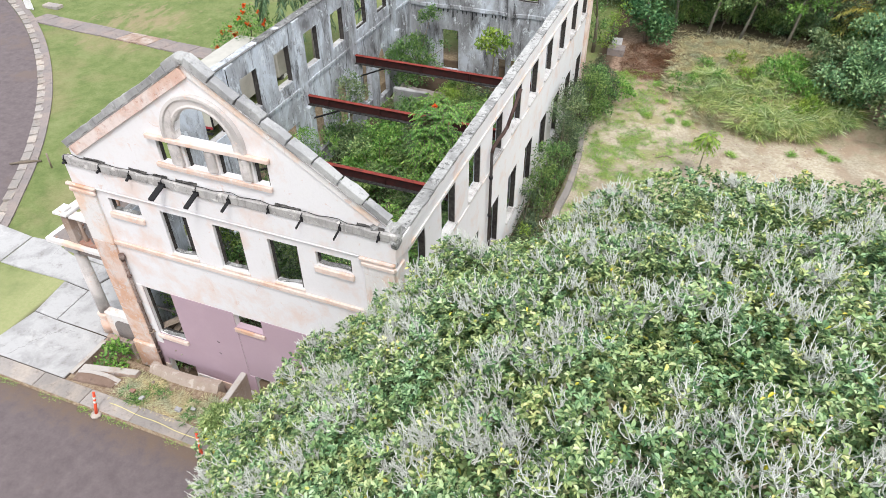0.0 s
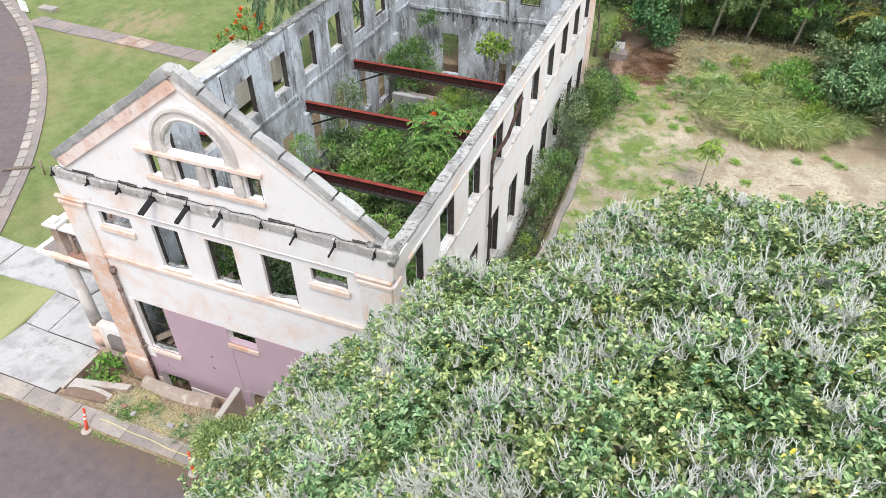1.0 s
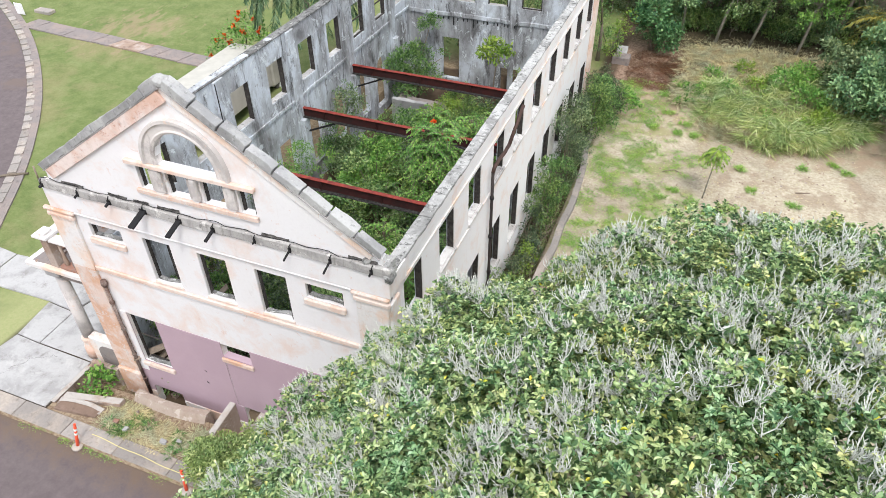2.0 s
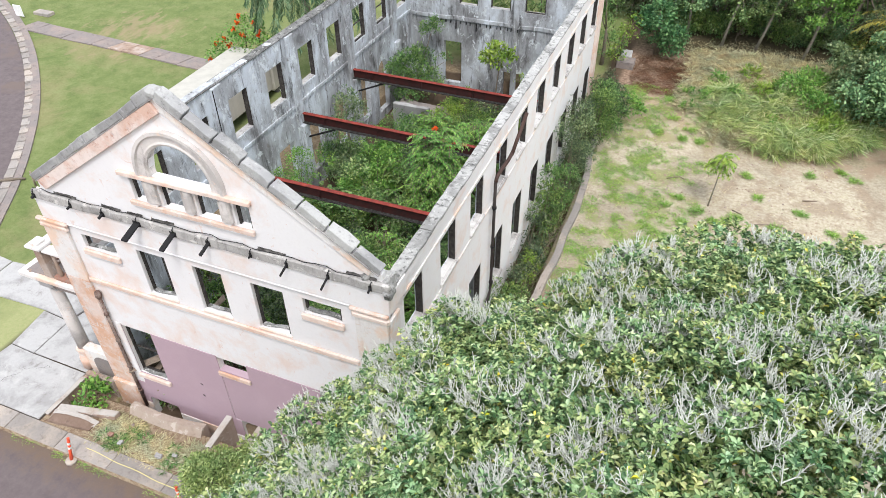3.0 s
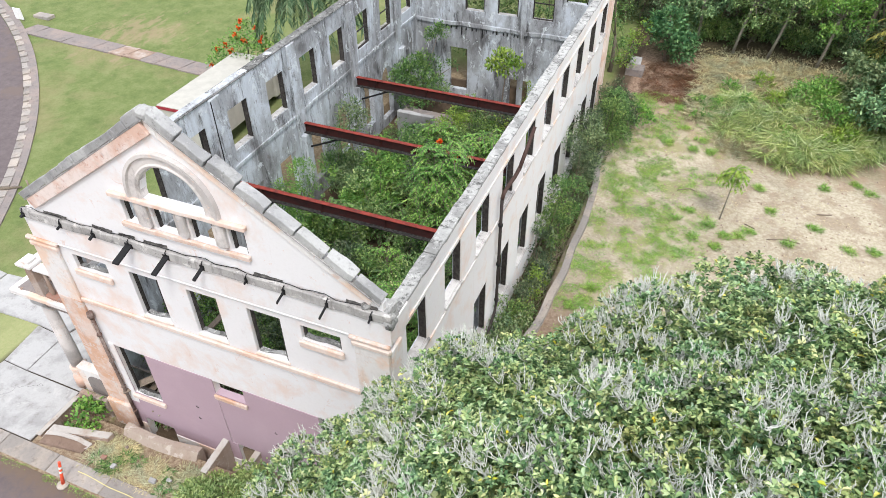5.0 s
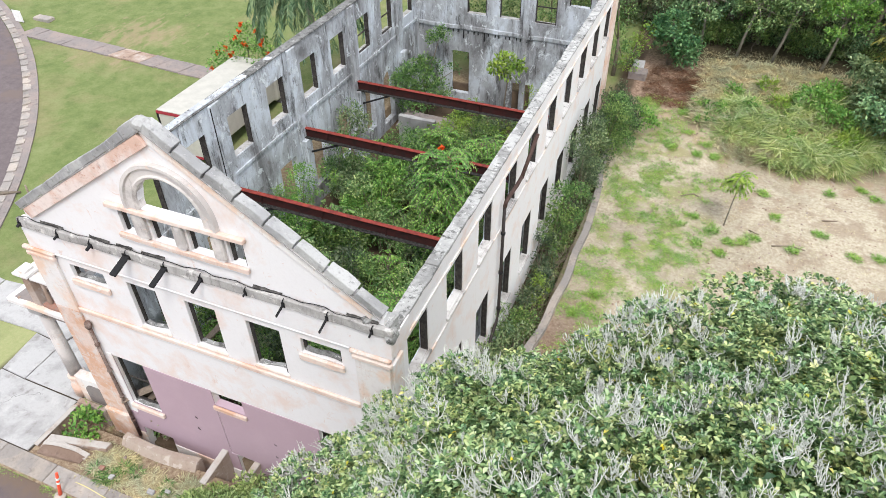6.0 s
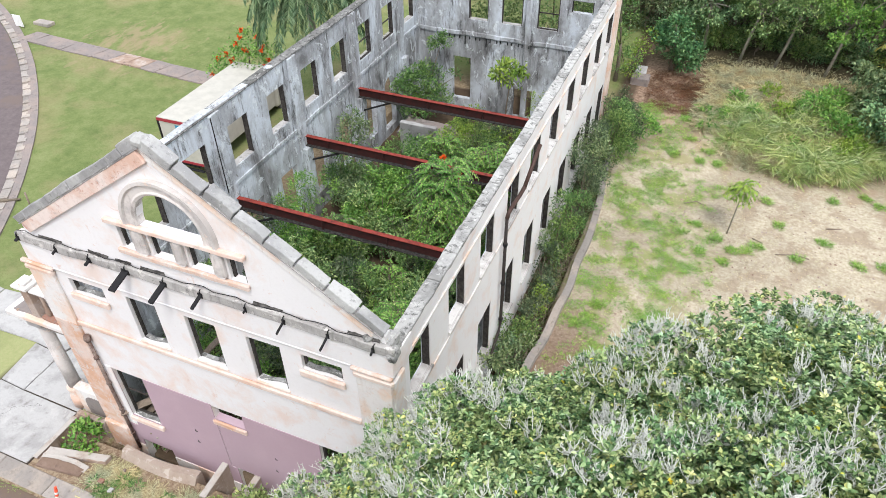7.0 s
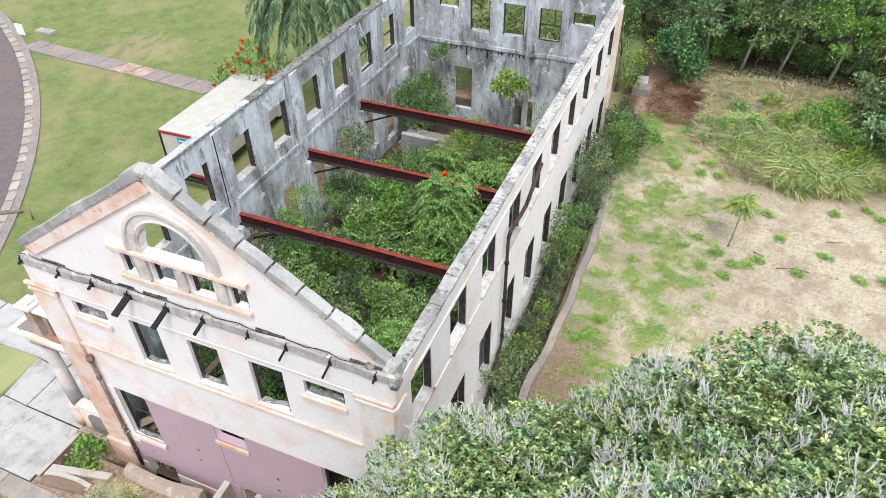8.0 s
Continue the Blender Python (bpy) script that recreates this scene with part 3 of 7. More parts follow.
gx = axis_lines(-62, 22, 0.6, [-20.0, -18.42, WEST, -17.2, -15.3, EAST, -4.78], [4, 12, 40, 120, 400, 1200])
gy = axis_lines(-6, 70, 0.6, [9.55, 10.98, 12.05, 12.75, 12.9, 14.4, NORTH, 41.0], [4, 12, 40, 120, 400, 1200])
gv = np.array([(x, y, ground_z(x, y)) for y in gy for x in gx])
gn = len(gx)
gf = np.array([(j * gn + i, j * gn + i + 1, (j + 1) * gn + i + 1, (j + 1) * gn + i) for j in range(len(gy) - 1) for i in range(gn - 1)])
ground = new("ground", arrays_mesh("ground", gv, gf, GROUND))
tagged(ground, "green lawn giving way to pale bare earth and leaf litter", "ground", kind="structure")


def strip(name, left, right, lift, mat, thick=0.0):
    """A paved strip between two lines of points, laid on the ground."""
    bm = bmesh.new()
    a = [bm.verts.new((x, y, ground_z(x, y) + lift)) for x, y in left]
    b = [bm.verts.new((x, y, ground_z(x, y) + lift)) for x, y in right]
    for i in range(len(a) - 1):
        bm.faces.new((a[i], b[i], b[i + 1], a[i + 1]))
    if thick:
        r = bmesh.ops.extrude_face_region(bm, geom=bm.faces[:])
        for v in r["geom"]:
            if isinstance(v, bmesh.types.BMVert):
                v.co.z -= thick
    bmesh.ops.recalc_face_normals(bm, faces=bm.faces[:])
    return bm


xs_road = [-140 + 4 * i for i in range(60)]
road = part("road_front", strip("road_front", [(x, -2.5) for x in xs_road], [(x, 9.5) for x in xs_road], 0.012, ASPHALT), ASPHALT)
tagged(road, "worn grey asphalt road with reddish soil stains", "road", kind="structure")


def kerb_line(offset, s0=-6.0, s1=60.0, step=1.5):
    """Points along the curved road edge, set off to the lawn side."""
    out, x, y, s = [], -30.9 - 6 * math.cos(radians(113)), 16.5 - 6 * math.sin(radians(113)), s0
    while s <= s1:
        a = radians(118 + 36 * max(0, s) / 31.5)
        out.append((x + math.sin(a) * offset, y - math.cos(a) * offset))
        x, y, s = x + math.cos(a) * step, y + math.sin(a) * step, s + step
    return out


lanes = [kerb_line(0.42 - 0.95 * k, step=0.75) for k in range(11)]
drive = bmesh.new()
grid = [[drive.verts.new((x, y, ground_z(x, y) + 0.05)) for x, y in lane] for lane in lanes]
for a, b in zip(grid, grid[1:]):
    for k in range(min(len(a), len(b)) - 1):
        drive.faces.new((a[k], a[k + 1], b[k + 1], b[k]))
bmesh.ops.recalc_face_normals(drive, faces=drive.faces[:])
road_west = part("road_west", drive, ASPHALT)
tagged(road_west, "curved grey asphalt drive beside the lawn", "road", kind="structure")
walk_west = part("pavement_west", strip("pavement_west", kerb_line(0.75, step=0.9), kerb_line(1.32, step=0.9), 0.085, CONCRETE, 0.25), WALKWAY)
tagged(walk_west, "narrow grey concrete walk along the drive", "pavement", kind="structure")
path = empty("pavement_path", (-39, 36.4, 1.3), "cracked concrete footpath crossing the lawn", "pavement", kind="structure")
joints = [-47.4, -46.2, -43.4, -40.7, -39.2, -37.85, -36.5, -35.2, -33.2, -31.2]
for i, (a, b) in enumerate(zip(joints, joints[1:])):
    bm = bmesh.new()
    tilt = random.uniform(-0.03, 0.03)
    q = [(a + 0.03 - 0.25, 35.6 + random.uniform(-0.06, 0.06)), (b - 0.03 - 0.25, 35.6 + random.uniform(-0.06, 0.06)), (b - 0.03 + 0.25, 36.95), (a + 0.03 + 0.25, 36.95)]
    up = [bm.verts.new((x, y, ground_z(x, y) + 0.09 + tilt * (k - 1.5))) for k, (x, y) in enumerate(q)]
    dn = [bm.verts.new((v.co.x, v.co.y, v.co.z - 0.3)) for v in up]
    bm.faces.new(up)
    for k in range(4):
        bm.faces.new((dn[k], dn[(k + 1) % 4], up[(k + 1) % 4], up[k]))
    bmesh.ops.recalc_face_normals(bm, faces=bm.faces[:])
    part("paving_slab", worn(bm, 0.03, 1.5), EARTHWALL if i in (4, 5) else WALKWAY, path)

# kerb stones of the drive and of the front road
kerb_w = empty("kerb_west", (-40, 29, 0), "row of pale weathered kerb stones along the drive", "kerb", kind="structure")
kl, kr = kerb_line(0.4, step=0.9), kerb_line(0.9, step=0.9)
for i in range(3, 52):
    (ax, ay), (bx, by), (cx, cy), (dx, dy) = kl[i], kl[i + 1], kr[i + 1], kr[i]
    bm = bmesh.new()
    z = ground_z(ax, ay) + 0.14 + random.uniform(-0.02, 0.02)
    q = [Vector(p) for p in ((ax, ay, z), (bx, by, z), (cx, cy, z), (dx, dy, z))]
    mid = sum(q, Vector()) / 4
    q = [mid + (p - mid) * 0.95 for p in q]
    top = [bm.verts.new(p + Vector((0, 0, random.uniform(-0.02, 0.02)))) for p in q]
    low = [bm.verts.new(p - Vector((0, 0, 0.3))) for p in q]
    bm.faces.new(top)
    for k in range(4):
        bm.faces.new((low[k], low[(k + 1) % 4], top[(k + 1) % 4], top[k]))
    bmesh.ops.recalc_face_normals(bm, faces=bm.faces[:])
    part("kerb_stone", bm, KERBSTONE, kerb_w)

kerb_s = empty("kerb_front", (-18, 10, 0), "long grey stone kerb along the front road", "kerb", kind="structure")
for i in range(18):
    x = -42.6 + 2.4 * i
    bm = boxes((x + 0.01, x + 2.39, 9.57, 10.29, -0.3, 0.05 + random.uniform(-0.012, 0.012)), bevel=0.025)
    worn(bm, 0.012, 3)
    part("kerb_stone", bm, KERBSTONE, kerb_s)

pavers = empty("pavement_front", (-22, 13, 0), "large cracked pale concrete paving slabs", "pavement", kind="structure")


def paver(corners, lift=0.05):
    bm = bmesh.new()
    mid = sum((Vector((x, y, 0)) for x, y in corners), Vector()) / len(corners)
    q = [mid + (Vector((x, y, 0)) - mid) * 0.98 for x, y in corners]
    top = [bm.verts.new((p.x, p.y, 0.05 * max(0.0, p.y - 14) + 0.01 * max(0.0, -p.x - 27) + lift)) for p in q]
    low = [bm.verts.new((p.x, p.y, -0.4)) for p in q]
    bm.faces.new(top)
    for k in range(len(q)):
        bm.faces.new((low[k], low[(k + 1) % len(q)], top[(k + 1) % len(q)], top[k]))
    bmesh.ops.recalc_face_normals(bm, faces=bm.faces[:])
    bmesh.ops.bevel(bm, geom=[e for e in bm.edges if all(v.co.z > -0.3 for v in e.verts)], offset=0.02, segments=1, affect="EDGES")
    return part("paving_slab", bm, CONCRETE, pavers)


paver([(-24.62, 10.3), (-20.04, 10.3), (-20.04, 12.72), (-22.91, 12.76), (-24.22, 12.83), (-24.48, 11.18)])
paver([(-24.22, 12.83), (-22.91, 12.76), (-22.93, 14.7), (-24.45, 14.82)])
paver([(-22.91, 12.76), (-20.04, 12.72), (-20.04, 16.4), (-22.4, 16.2), (-22.93, 14.7)])
paver([(-28.42, 14.74), (-24.45, 14.82), (-22.93, 14.72), (-22.4, 16.2), (-25.41, 16.34), (-27.04, 16.85), (-28.35, 16.73)], 0.07)
paver([(-31.4, 14.6), (-28.42, 14.74), (-28.35, 16.73), (-30.85, 16.92)], 0.07)
paver([(-25.4, 17.4), (-25.41, 16.36), (-22.4, 16.22), (-20.1, 16.42), (-20.1, 19.5), (-25.0, 19.5)])
for x0, y0, x1, y1 in ((-23.3, 10.4, -22.5, 12.0), (-22.5, 12.0, -21.6, 12.5), (-26.7, 14.9, -26.3, 16.6)):
    line = [Vector((x0, y0, 0)).lerp(Vector((x1, y1, 0)), k / 14) + Vector((noise.noise(Vector((k * 0.45, x0, 0))), noise.noise(Vector((k * 0.45, x0, 5))), 0)) * 0.16 for k in range(15)]
    part("crack", tube(bmesh.new(), [(p.x, p.y, 0.046 + 0.05 * max(0.0, p.y - 14) + (0.022 if p.x < -24.5 else 0.0)) for p in line], 0.009, 4), RUBBER, pavers, "dark crack across a slab")

# ---- the ruin: four outer walls, open to the sky ----
COLS = [(-16.9, -15.6), (-14.74, -13.68), (-12.66, -11.62), (-10.6, -9.52), (-8.87, -7.64)]   # upper window columns of the south end
LOW_W, LOW_M = (-16.85, -15.57), (-12.84, -11.65)                                              # lower windows of the south end
NCOLS = [(-16.7, -15.45), (-14.74, -13.5), (-12.7, -11.42), (-10.56, -9.3), (-8.66, -7.43)]    # window columns of the north end
BAYS = [(13.85 + 2.75 * i, 15.2 + 2.75 * i) for i in range(10)]                              # window bays of the long walls
HEAD, SILL = 8.0, 6.22
LOW_HEAD, LOW_SILL = 3.9, 1.3
FOOT = -1.4


def breaks_of(u0, u1, openings, extra=()):
    return sorted({u0, u1, *(o[0] for o in openings), *(o[1] for o in openings), *extra})


def spans_of(z0, z1, openings):
    """Solid heights of a wall with square-headed openings (u0, u1, z0, z1)."""
    return lambda u, mid: solid_minus(z0, z1 if not callable(z1) else z1(u), [(o[2], o[3]) for o in openings if o[0] < mid < o[1]])


south_open = [(COLS[0][0], COLS[0][1], 7.46, HEAD), (COLS[4][0], COLS[4][1], 7.46, HEAD)] + [(a, b, SILL, HEAD) for a, b in COLS[1:4]]
south_low = [(*LOW_W, 1.48, 3.95), (*LOW_M, 3.26, 3.9), (COLS[4][0], COLS[4][1], 0.9, 3.95), (-16.95, -15.6, -1.35, -0.06), (-12.6, -11.9, -1.35, 0.55)]
south_holes = south_open + south_low
wall_south = part("wall_south", panel(spans_of(FOOT, 9.3, south_holes), lambda u, w, z: (u, w, z), breaks_of(WEST + 0.002, EAST - 0.002, south_holes), SOUTH, SOUTH + STHICK), WHITE)
tagged(wall_south, "white stucco end wall of a roofless ruin, stained peach", "wall", kind="structure")

# gable above the cornice, with an arched attic window over four small lights
MIDX, APEX_X, APEX, GFOOT, FOOTZ = (WEST + EAST) / 2, -12.14, 13.605, 9.49, 9.3
PITCH = (APEX - GFOOT) / (APEX_X - WEST)
LIGHTS = [(-13.97, -13.5), (-12.96, -12.2), (-11.76, -11.0), (-10.53, -10.03)]
LIGHT_SILL, LIGHT_HEAD = 10.09, 10.92
ARCH_X, ARCH_Z, ARCH_R, ARCH_OUT = -12.07, 11.24, 1.02, 1.42


def gable_top(u):
    return APEX - abs(u - APEX_X) * PITCH


def gable_spans(u, mid):
    holes = [(LIGHT_SILL, LIGHT_HEAD) for a, b in LIGHTS if a < mid < b]
    if abs(mid - ARCH_X) < ARCH_R:
        holes.append((11.08, ARCH_Z + math.sqrt(max(0.0, ARCH_R ** 2 - (u - ARCH_X) ** 2))))
    return solid_minus(FOOTZ, gable_top(u), holes)


gb = sorted({WEST + 0.5, EAST - 0.05, APEX_X, ARCH_X - ARCH_R, ARCH_X + ARCH_R, *(u for p in LIGHTS for u in p)})
part("gable", panel(gable_spans, lambda u, w, z: (u, w, z), gb, SOUTH + 0.004, SOUTH + STHICK - 0.01, steps=0.1), WHITE, wall_south)

east_open = [(a, b, SILL - 0.02, HEAD - 0.04) for a, b in BAYS]
east_low = [(a, b, LOW_SILL, 3.85) for i, (a, b) in enumerate(BAYS) if i != 0]
wall_east = part("wall_east", panel(spans_of(FOOT, EAVES, east_open + east_low), lambda u, w, z: (w, u, z), breaks_of(SOUTH + THICK, NORTH - THICK, east_open + east_low), EAST - ETHICK, EAST), WHITE)
tagged(wall_east, "long white stucco wall with two rows of empty windows", "wall", kind="structure")
part("inner_plaster", panel(spans_of(0, EAVES - 0.02, [(a, b, c, d) for a, b, c, d in east_open + east_low]), lambda u, w, z: (w, u, z), breaks_of(SOUTH + THICK + 0.01, NORTH - THICK - 0.01, east_open + east_low), EAST - ETHICK - 0.03, EAST - ETHICK - 0.004), INNER, wall_east, "weathered grey inner plaster")

west_open = [(a, b, SILL - 0.15, HEAD - 0.06) for a, b in BAYS]
ARCHES = [(35.55, 36.95), (38.2, 39.6)]


def west_spans(u, mid):
    holes = [(o[2], o[3]) for o in west_open if o[0] < mid < o[1]]
    holes += [(LOW_SILL - 0.2, LOW_HEAD - 0.1) for a, b in BAYS[1:8] if a < mid < b]
    for a, b in ARCHES:
        if a < mid < b:
            r = (b - a) / 2
            holes.append((0.6, 3.1 + math.sqrt(max(0.0, r * r - (u - (a + b) / 2) ** 2))))
    return solid_minus(FOOT, EAVES + 0.08 - 0.012 * max(0, u - 20) + 0.05 * noise.noise(Vector((u * 0.8, 1, 0))), holes)


wb = sorted({SOUTH + THICK, NORTH - THICK, *(u for p in BAYS for u in p), *(u for p in ARCHES for u in p)})
wall_west = part("wall_west", panel(west_spans, lambda u, w, z: (w, u, z), wb, WEST, WEST + THICK, steps=0.2), INNER)
tagged(wall_west, "grey-blue streaked bare wall with empty window openings", "wall", kind="structure")

north_open = [(*NCOLS[0], 7.33, HEAD), (*NCOLS[4], 7.33, HEAD)] + [(a, b, 6.12, HEAD) for a, b in NCOLS[1:4]]
north_low = [(-15.75, -14.55, 0.9, 3.7), (-11.75, -10.55, 0.3, 2.2)]
wall_north = part("wall_north", panel(spans_of(FOOT, 9.6, north_open + north_low), lambda u, w, z: (u, w, z), breaks_of(WEST + 0.002, EAST - 0.002, north_open + north_low), NORTH - THICK, NORTH), INNER)
tagged(wall_north, "grey weathered end wall with peeling plaster", "wall", kind="structure")
part("gable", panel(lambda u, mid: [(9.6, 9.62 + 4.2 * (1 - abs(u - MIDX) / (MIDX - WEST)))], lambda u, w, z: (u, w, z), [WEST + 0.05, MIDX, EAST - 0.05], NORTH - THICK + 0.01, NORTH - 0.01, steps=0.5), INNER, wall_north)


def bar(parent, name, mat, *bs, bevel=0.015, wear=0.0, cuts=0, label=""):
    bm = boxes(*bs, bevel=bevel)
    if wear:
        worn(bm, wear, 1.7, cuts)
    return part(name, bm, mat, parent, label)


# south wall trim: cornice, string course, corner pilasters
S = SOUTH
bar(wall_south, "cornice_fascia", WHITE, (WEST + 0.12, EAST + 0.14, S - 0.08, S - 0.003, 8.36, 9.14))
for a, b in ((WEST - 0.2, -17.25), (-7.3, EAST + 0.1)):
    bar(wall_south, "cornice_moulding", PINK, (a, b, S - 0.16, S - 0.002, 8.22, 8.358), bevel=0.04)
bar(wall_south, "cornice_moulding", WHITE, (-17.248, -7.302, S - 0.092, S - 0.002, 8.3, 8.358), bevel=0.02)
bar(wall_south, "cornice_ledge", LEDGE, (WEST + 0.16, EAST + 0.18, S - 0.14, S - 0.004, 9.143, 9.47), bevel=0.03, wear=0.05, cuts=18)
bar(wall_south, "string_course", PEACH, (-17.35, -7.2, S - 0.1, S - 0.001, 5.9, 6.1), bevel=0.03)
bar(wall_south, "corner_return", WHITE, (EAST - 0.004, EAST + 0.14, S, S + 1.0, 8.36, 9.0))
for a, b, m in ((WEST - 0.05, -17.38, PINK), (-7.18, EAST + 0.05, STAINED)):
    bar(wall_south, "pilaster", m, (a, b, S - 0.1, S - 0.002, 0.62, 5.9))
    bar(wall_south, "pilaster", STAINED, (a, b, S - 0.1, S - 0.002, 5.903, 8.0))
    bar(wall_south, "pilaster_capital", PEACH, (a - 0.07, b + 0.07, S - 0.16, S - 0.003, 8.0, 8.2), bevel=0.05)
    bar(wall_south, "pilaster_base", PINK, (a - 0.08, b + 0.08, S - 0.2, S - 0.003, -0.9, 0.62), bevel=0.06)
bar(wall_south, "plinth", STAINED, (-17.3, -16.96, S - 0.05, S - 0.002, FOOT, -0.42))
bar(wall_south, "plinth", STAINED, (-15.59, -12.61, S - 0.05, S - 0.002, FOOT, -0.42))
bar(wall_south, "plinth", EARTHWALL, (-11.89, -7.25, S - 0.05, S - 0.002, FOOT, -0.42))
bar(wall_east, "corner_pilaster", STAINED, (EAST + 0.002, EAST + 0.1, S + 0.02, S + 0.62, FOOT, 8.02), bevel=0.02)
bar(wall_east, "frieze_moulding", STAINED, (EAST + 0.002, EAST + 0.05, S + 1.02, NORTH - 0.5, 8.1, 8.2), bevel=0.015)
bar(wall_east, "eaves_band", WHITE, (EAST + 0.002, EAST + 0.07, S + 1.04, NORTH, 8.62, 8.93), bevel=0.01)
bar(wall_east, "string_course", STAINED, (EAST + 0.002, EAST + 0.05, S + 0.64, NORTH - 0.5, 5.92, 6.04), bevel=0.02)
bar(wall_east, "corner_pilaster", PEACH, (EAST + 0.002, EAST + 0.16, NORTH - 0.75, NORTH + 0.1, FOOT, 8.62))
coping_e = empty("wall_coping", (EAST, 27, EAVES), "", "", "", "")
coping_e.parent = wall_east
for i in range(22):
    y0 = S + 0.45 + 1.26 * i
    bm = boxes((EAST - ETHICK - 0.04, EAST + 0.1, y0 + 0.008, y0 + 1.25, EAVES - 0.02, EAVES + 0.07 + random.uniform(-0.02, 0.03)), bevel=0.012)
    part("coping_stone", worn(worn(bm, 0.025, 2.6, 4), 0.018, 7.0), EAST_TOP, coping_e)

# raking mouldings and coping stones of the gable
slope = math.atan(PITCH)


def along(side, s0, s1, y0, y1, n0, n1, bevel=0.02, wear=0.0, cuts=0):
    """A bar along the gable slope: s from the eaves, n square to the slope."""
    bm = boxes((s0, s1, y0, y1, n0, n1), bevel=bevel)
    if wear:
        worn(bm, wear, 2.3, cuts)
    foot = WEST if side < 0 else EAST
    ca, sa = math.cos(slope), math.sin(slope)
    for v in bm.verts:
        s, n = v.co.x, v.co.z
        v.co.x, v.co.z = foot - side * (s * ca - n * sa), gable_top(foot) + s * sa + n * ca
    bmesh.ops.recalc_face_normals(bm, faces=bm.faces[:])
    return bm


for side in (-1, 1):
    run = (APEX_X - WEST if side < 0 else EAST - APEX_X) / math.cos(slope)
    part("raking_moulding", along(side, 0.75 if side < 0 else 0.3, run - 0.2, S - (0.09 if side < 0 else 0.04), S + 0.002, -0.38 if side < 0 else -0.3, -0.03, 0.012), RAKE if side < 0 else STAINED, wall_south)
    part("raking_lip", along(side, 0.64 if side < 0 else 0.1, run - 0.03, S - 0.1, S + 0.01, -0.03, 0.01, 0.008), LEDGE, wall_south)
    nst = 10 if side < 0 else 8
    for i in range(nst):
        foot_s = 0.62 if side < 0 else 0.1
        a, b = foot_s + (run - foot_s) * i / nst, foot_s + (run - foot_s) * (i + 1) / nst
        part("coping_stone", along(side, a + (0.012 if side < 0 else 0.035), b - 0.012, S - 0.1 + random.uniform(-0.02, 0.02), S + STHICK - 0.02 + random.uniform(-0.04, 0.04), 0.012, 0.25 + random.uniform(-0.05, 0.03), 0.014, 0.035, 3), COPING, wall_south)
part("apex_stone", worn(boxes((APEX_X - 0.2, APEX_X + 0.22, S - 0.1, S + STHICK, APEX - 0.04, APEX + 0.24), bevel=0.08), 0.07, 3.1, 3), COPING, wall_south)
part("corner_rubble", worn(boxes((EAST - 0.36, EAST + 0.1, S - 0.04, S + 0.5, 8.95, 9.46), (EAST - 0.02, EAST + 0.2, S - 0.16, S + 0.24, 8.95, 9.28), (EAST - 0.62, EAST - 0.4, S - 0.1, S + 0.1, 9.3, 9.62), bevel=0.05), 0.09, 3.4, 4), EAST_TOP, wall_south)

# arched attic window: moulded ring, lintel board, sill and small piers
bm = bmesh.new()
rings = []
PROFILE = [(ARCH_R - 0.02, 0.2), (ARCH_R - 0.02, -0.05), (ARCH_R + 0.05, -0.09), (ARCH_R + 0.1, -0.06), (ARCH_OUT - 0.12, -0.07), (ARCH_OUT - 0.09, -0.13), (ARCH_OUT, -0.13), (ARCH_OUT + 0.02, 0.003)]
turns = [(1.0, 0.0, -0.15)] + [(math.cos(math.pi * k / 36), math.sin(math.pi * k / 36), 0.0) for k in range(37)] + [(-1.0, 0.0, -0.15)]
for c, q, drop in turns:
    rings.append([bm.verts.new((ARCH_X + c * r, S + y, ARCH_Z + q * r + drop)) for r, y in PROFILE])
for a, b in zip(rings, rings[1:]):
    for k in range(7):
        bm.faces.new((a[k], b[k], b[k + 1], a[k + 1]))
bm.faces.new(rings[0])
bm.faces.new(rings[-1][::-1])
bmesh.ops.recalc_face_normals(bm, faces=bm.faces[:])
GREY_PINK = plaster("greyed_pink_stucco", (0.64, 0.6, 0.58), (0.47, 0.44, 0.43), 0.46, 0.58, (0.27, 0.24, 0.23), 0.56, 0.68, chips=((0.66, 0.52, 0.44), 0.6, 0.7))
part("arch_moulding", bm, GREY_PINK, wall_south)
bar(wall_south, "attic_lintel", PEACH, (-14.22, -9.9, S - 0.14, S + 0.004, 10.93, 11.08), bevel=0.02, wear=0.02, cuts=6)
bar(wall_south, "attic_sill", PINK, (-14.1, -9.97, S - 0.11, S + 0.003, 9.93, 10.09), bevel=0.02, wear=0.02, cuts=6)
for a, b in ((-13.49, -12.97), (-12.19, -11.77), (-10.99, -10.54)):
    bar(wall_south, "attic_pier", GREY_PINK, (a + 0.05, b - 0.05, S - 0.1, S + 0.002, 10.1, 10.928), bevel=0.09)

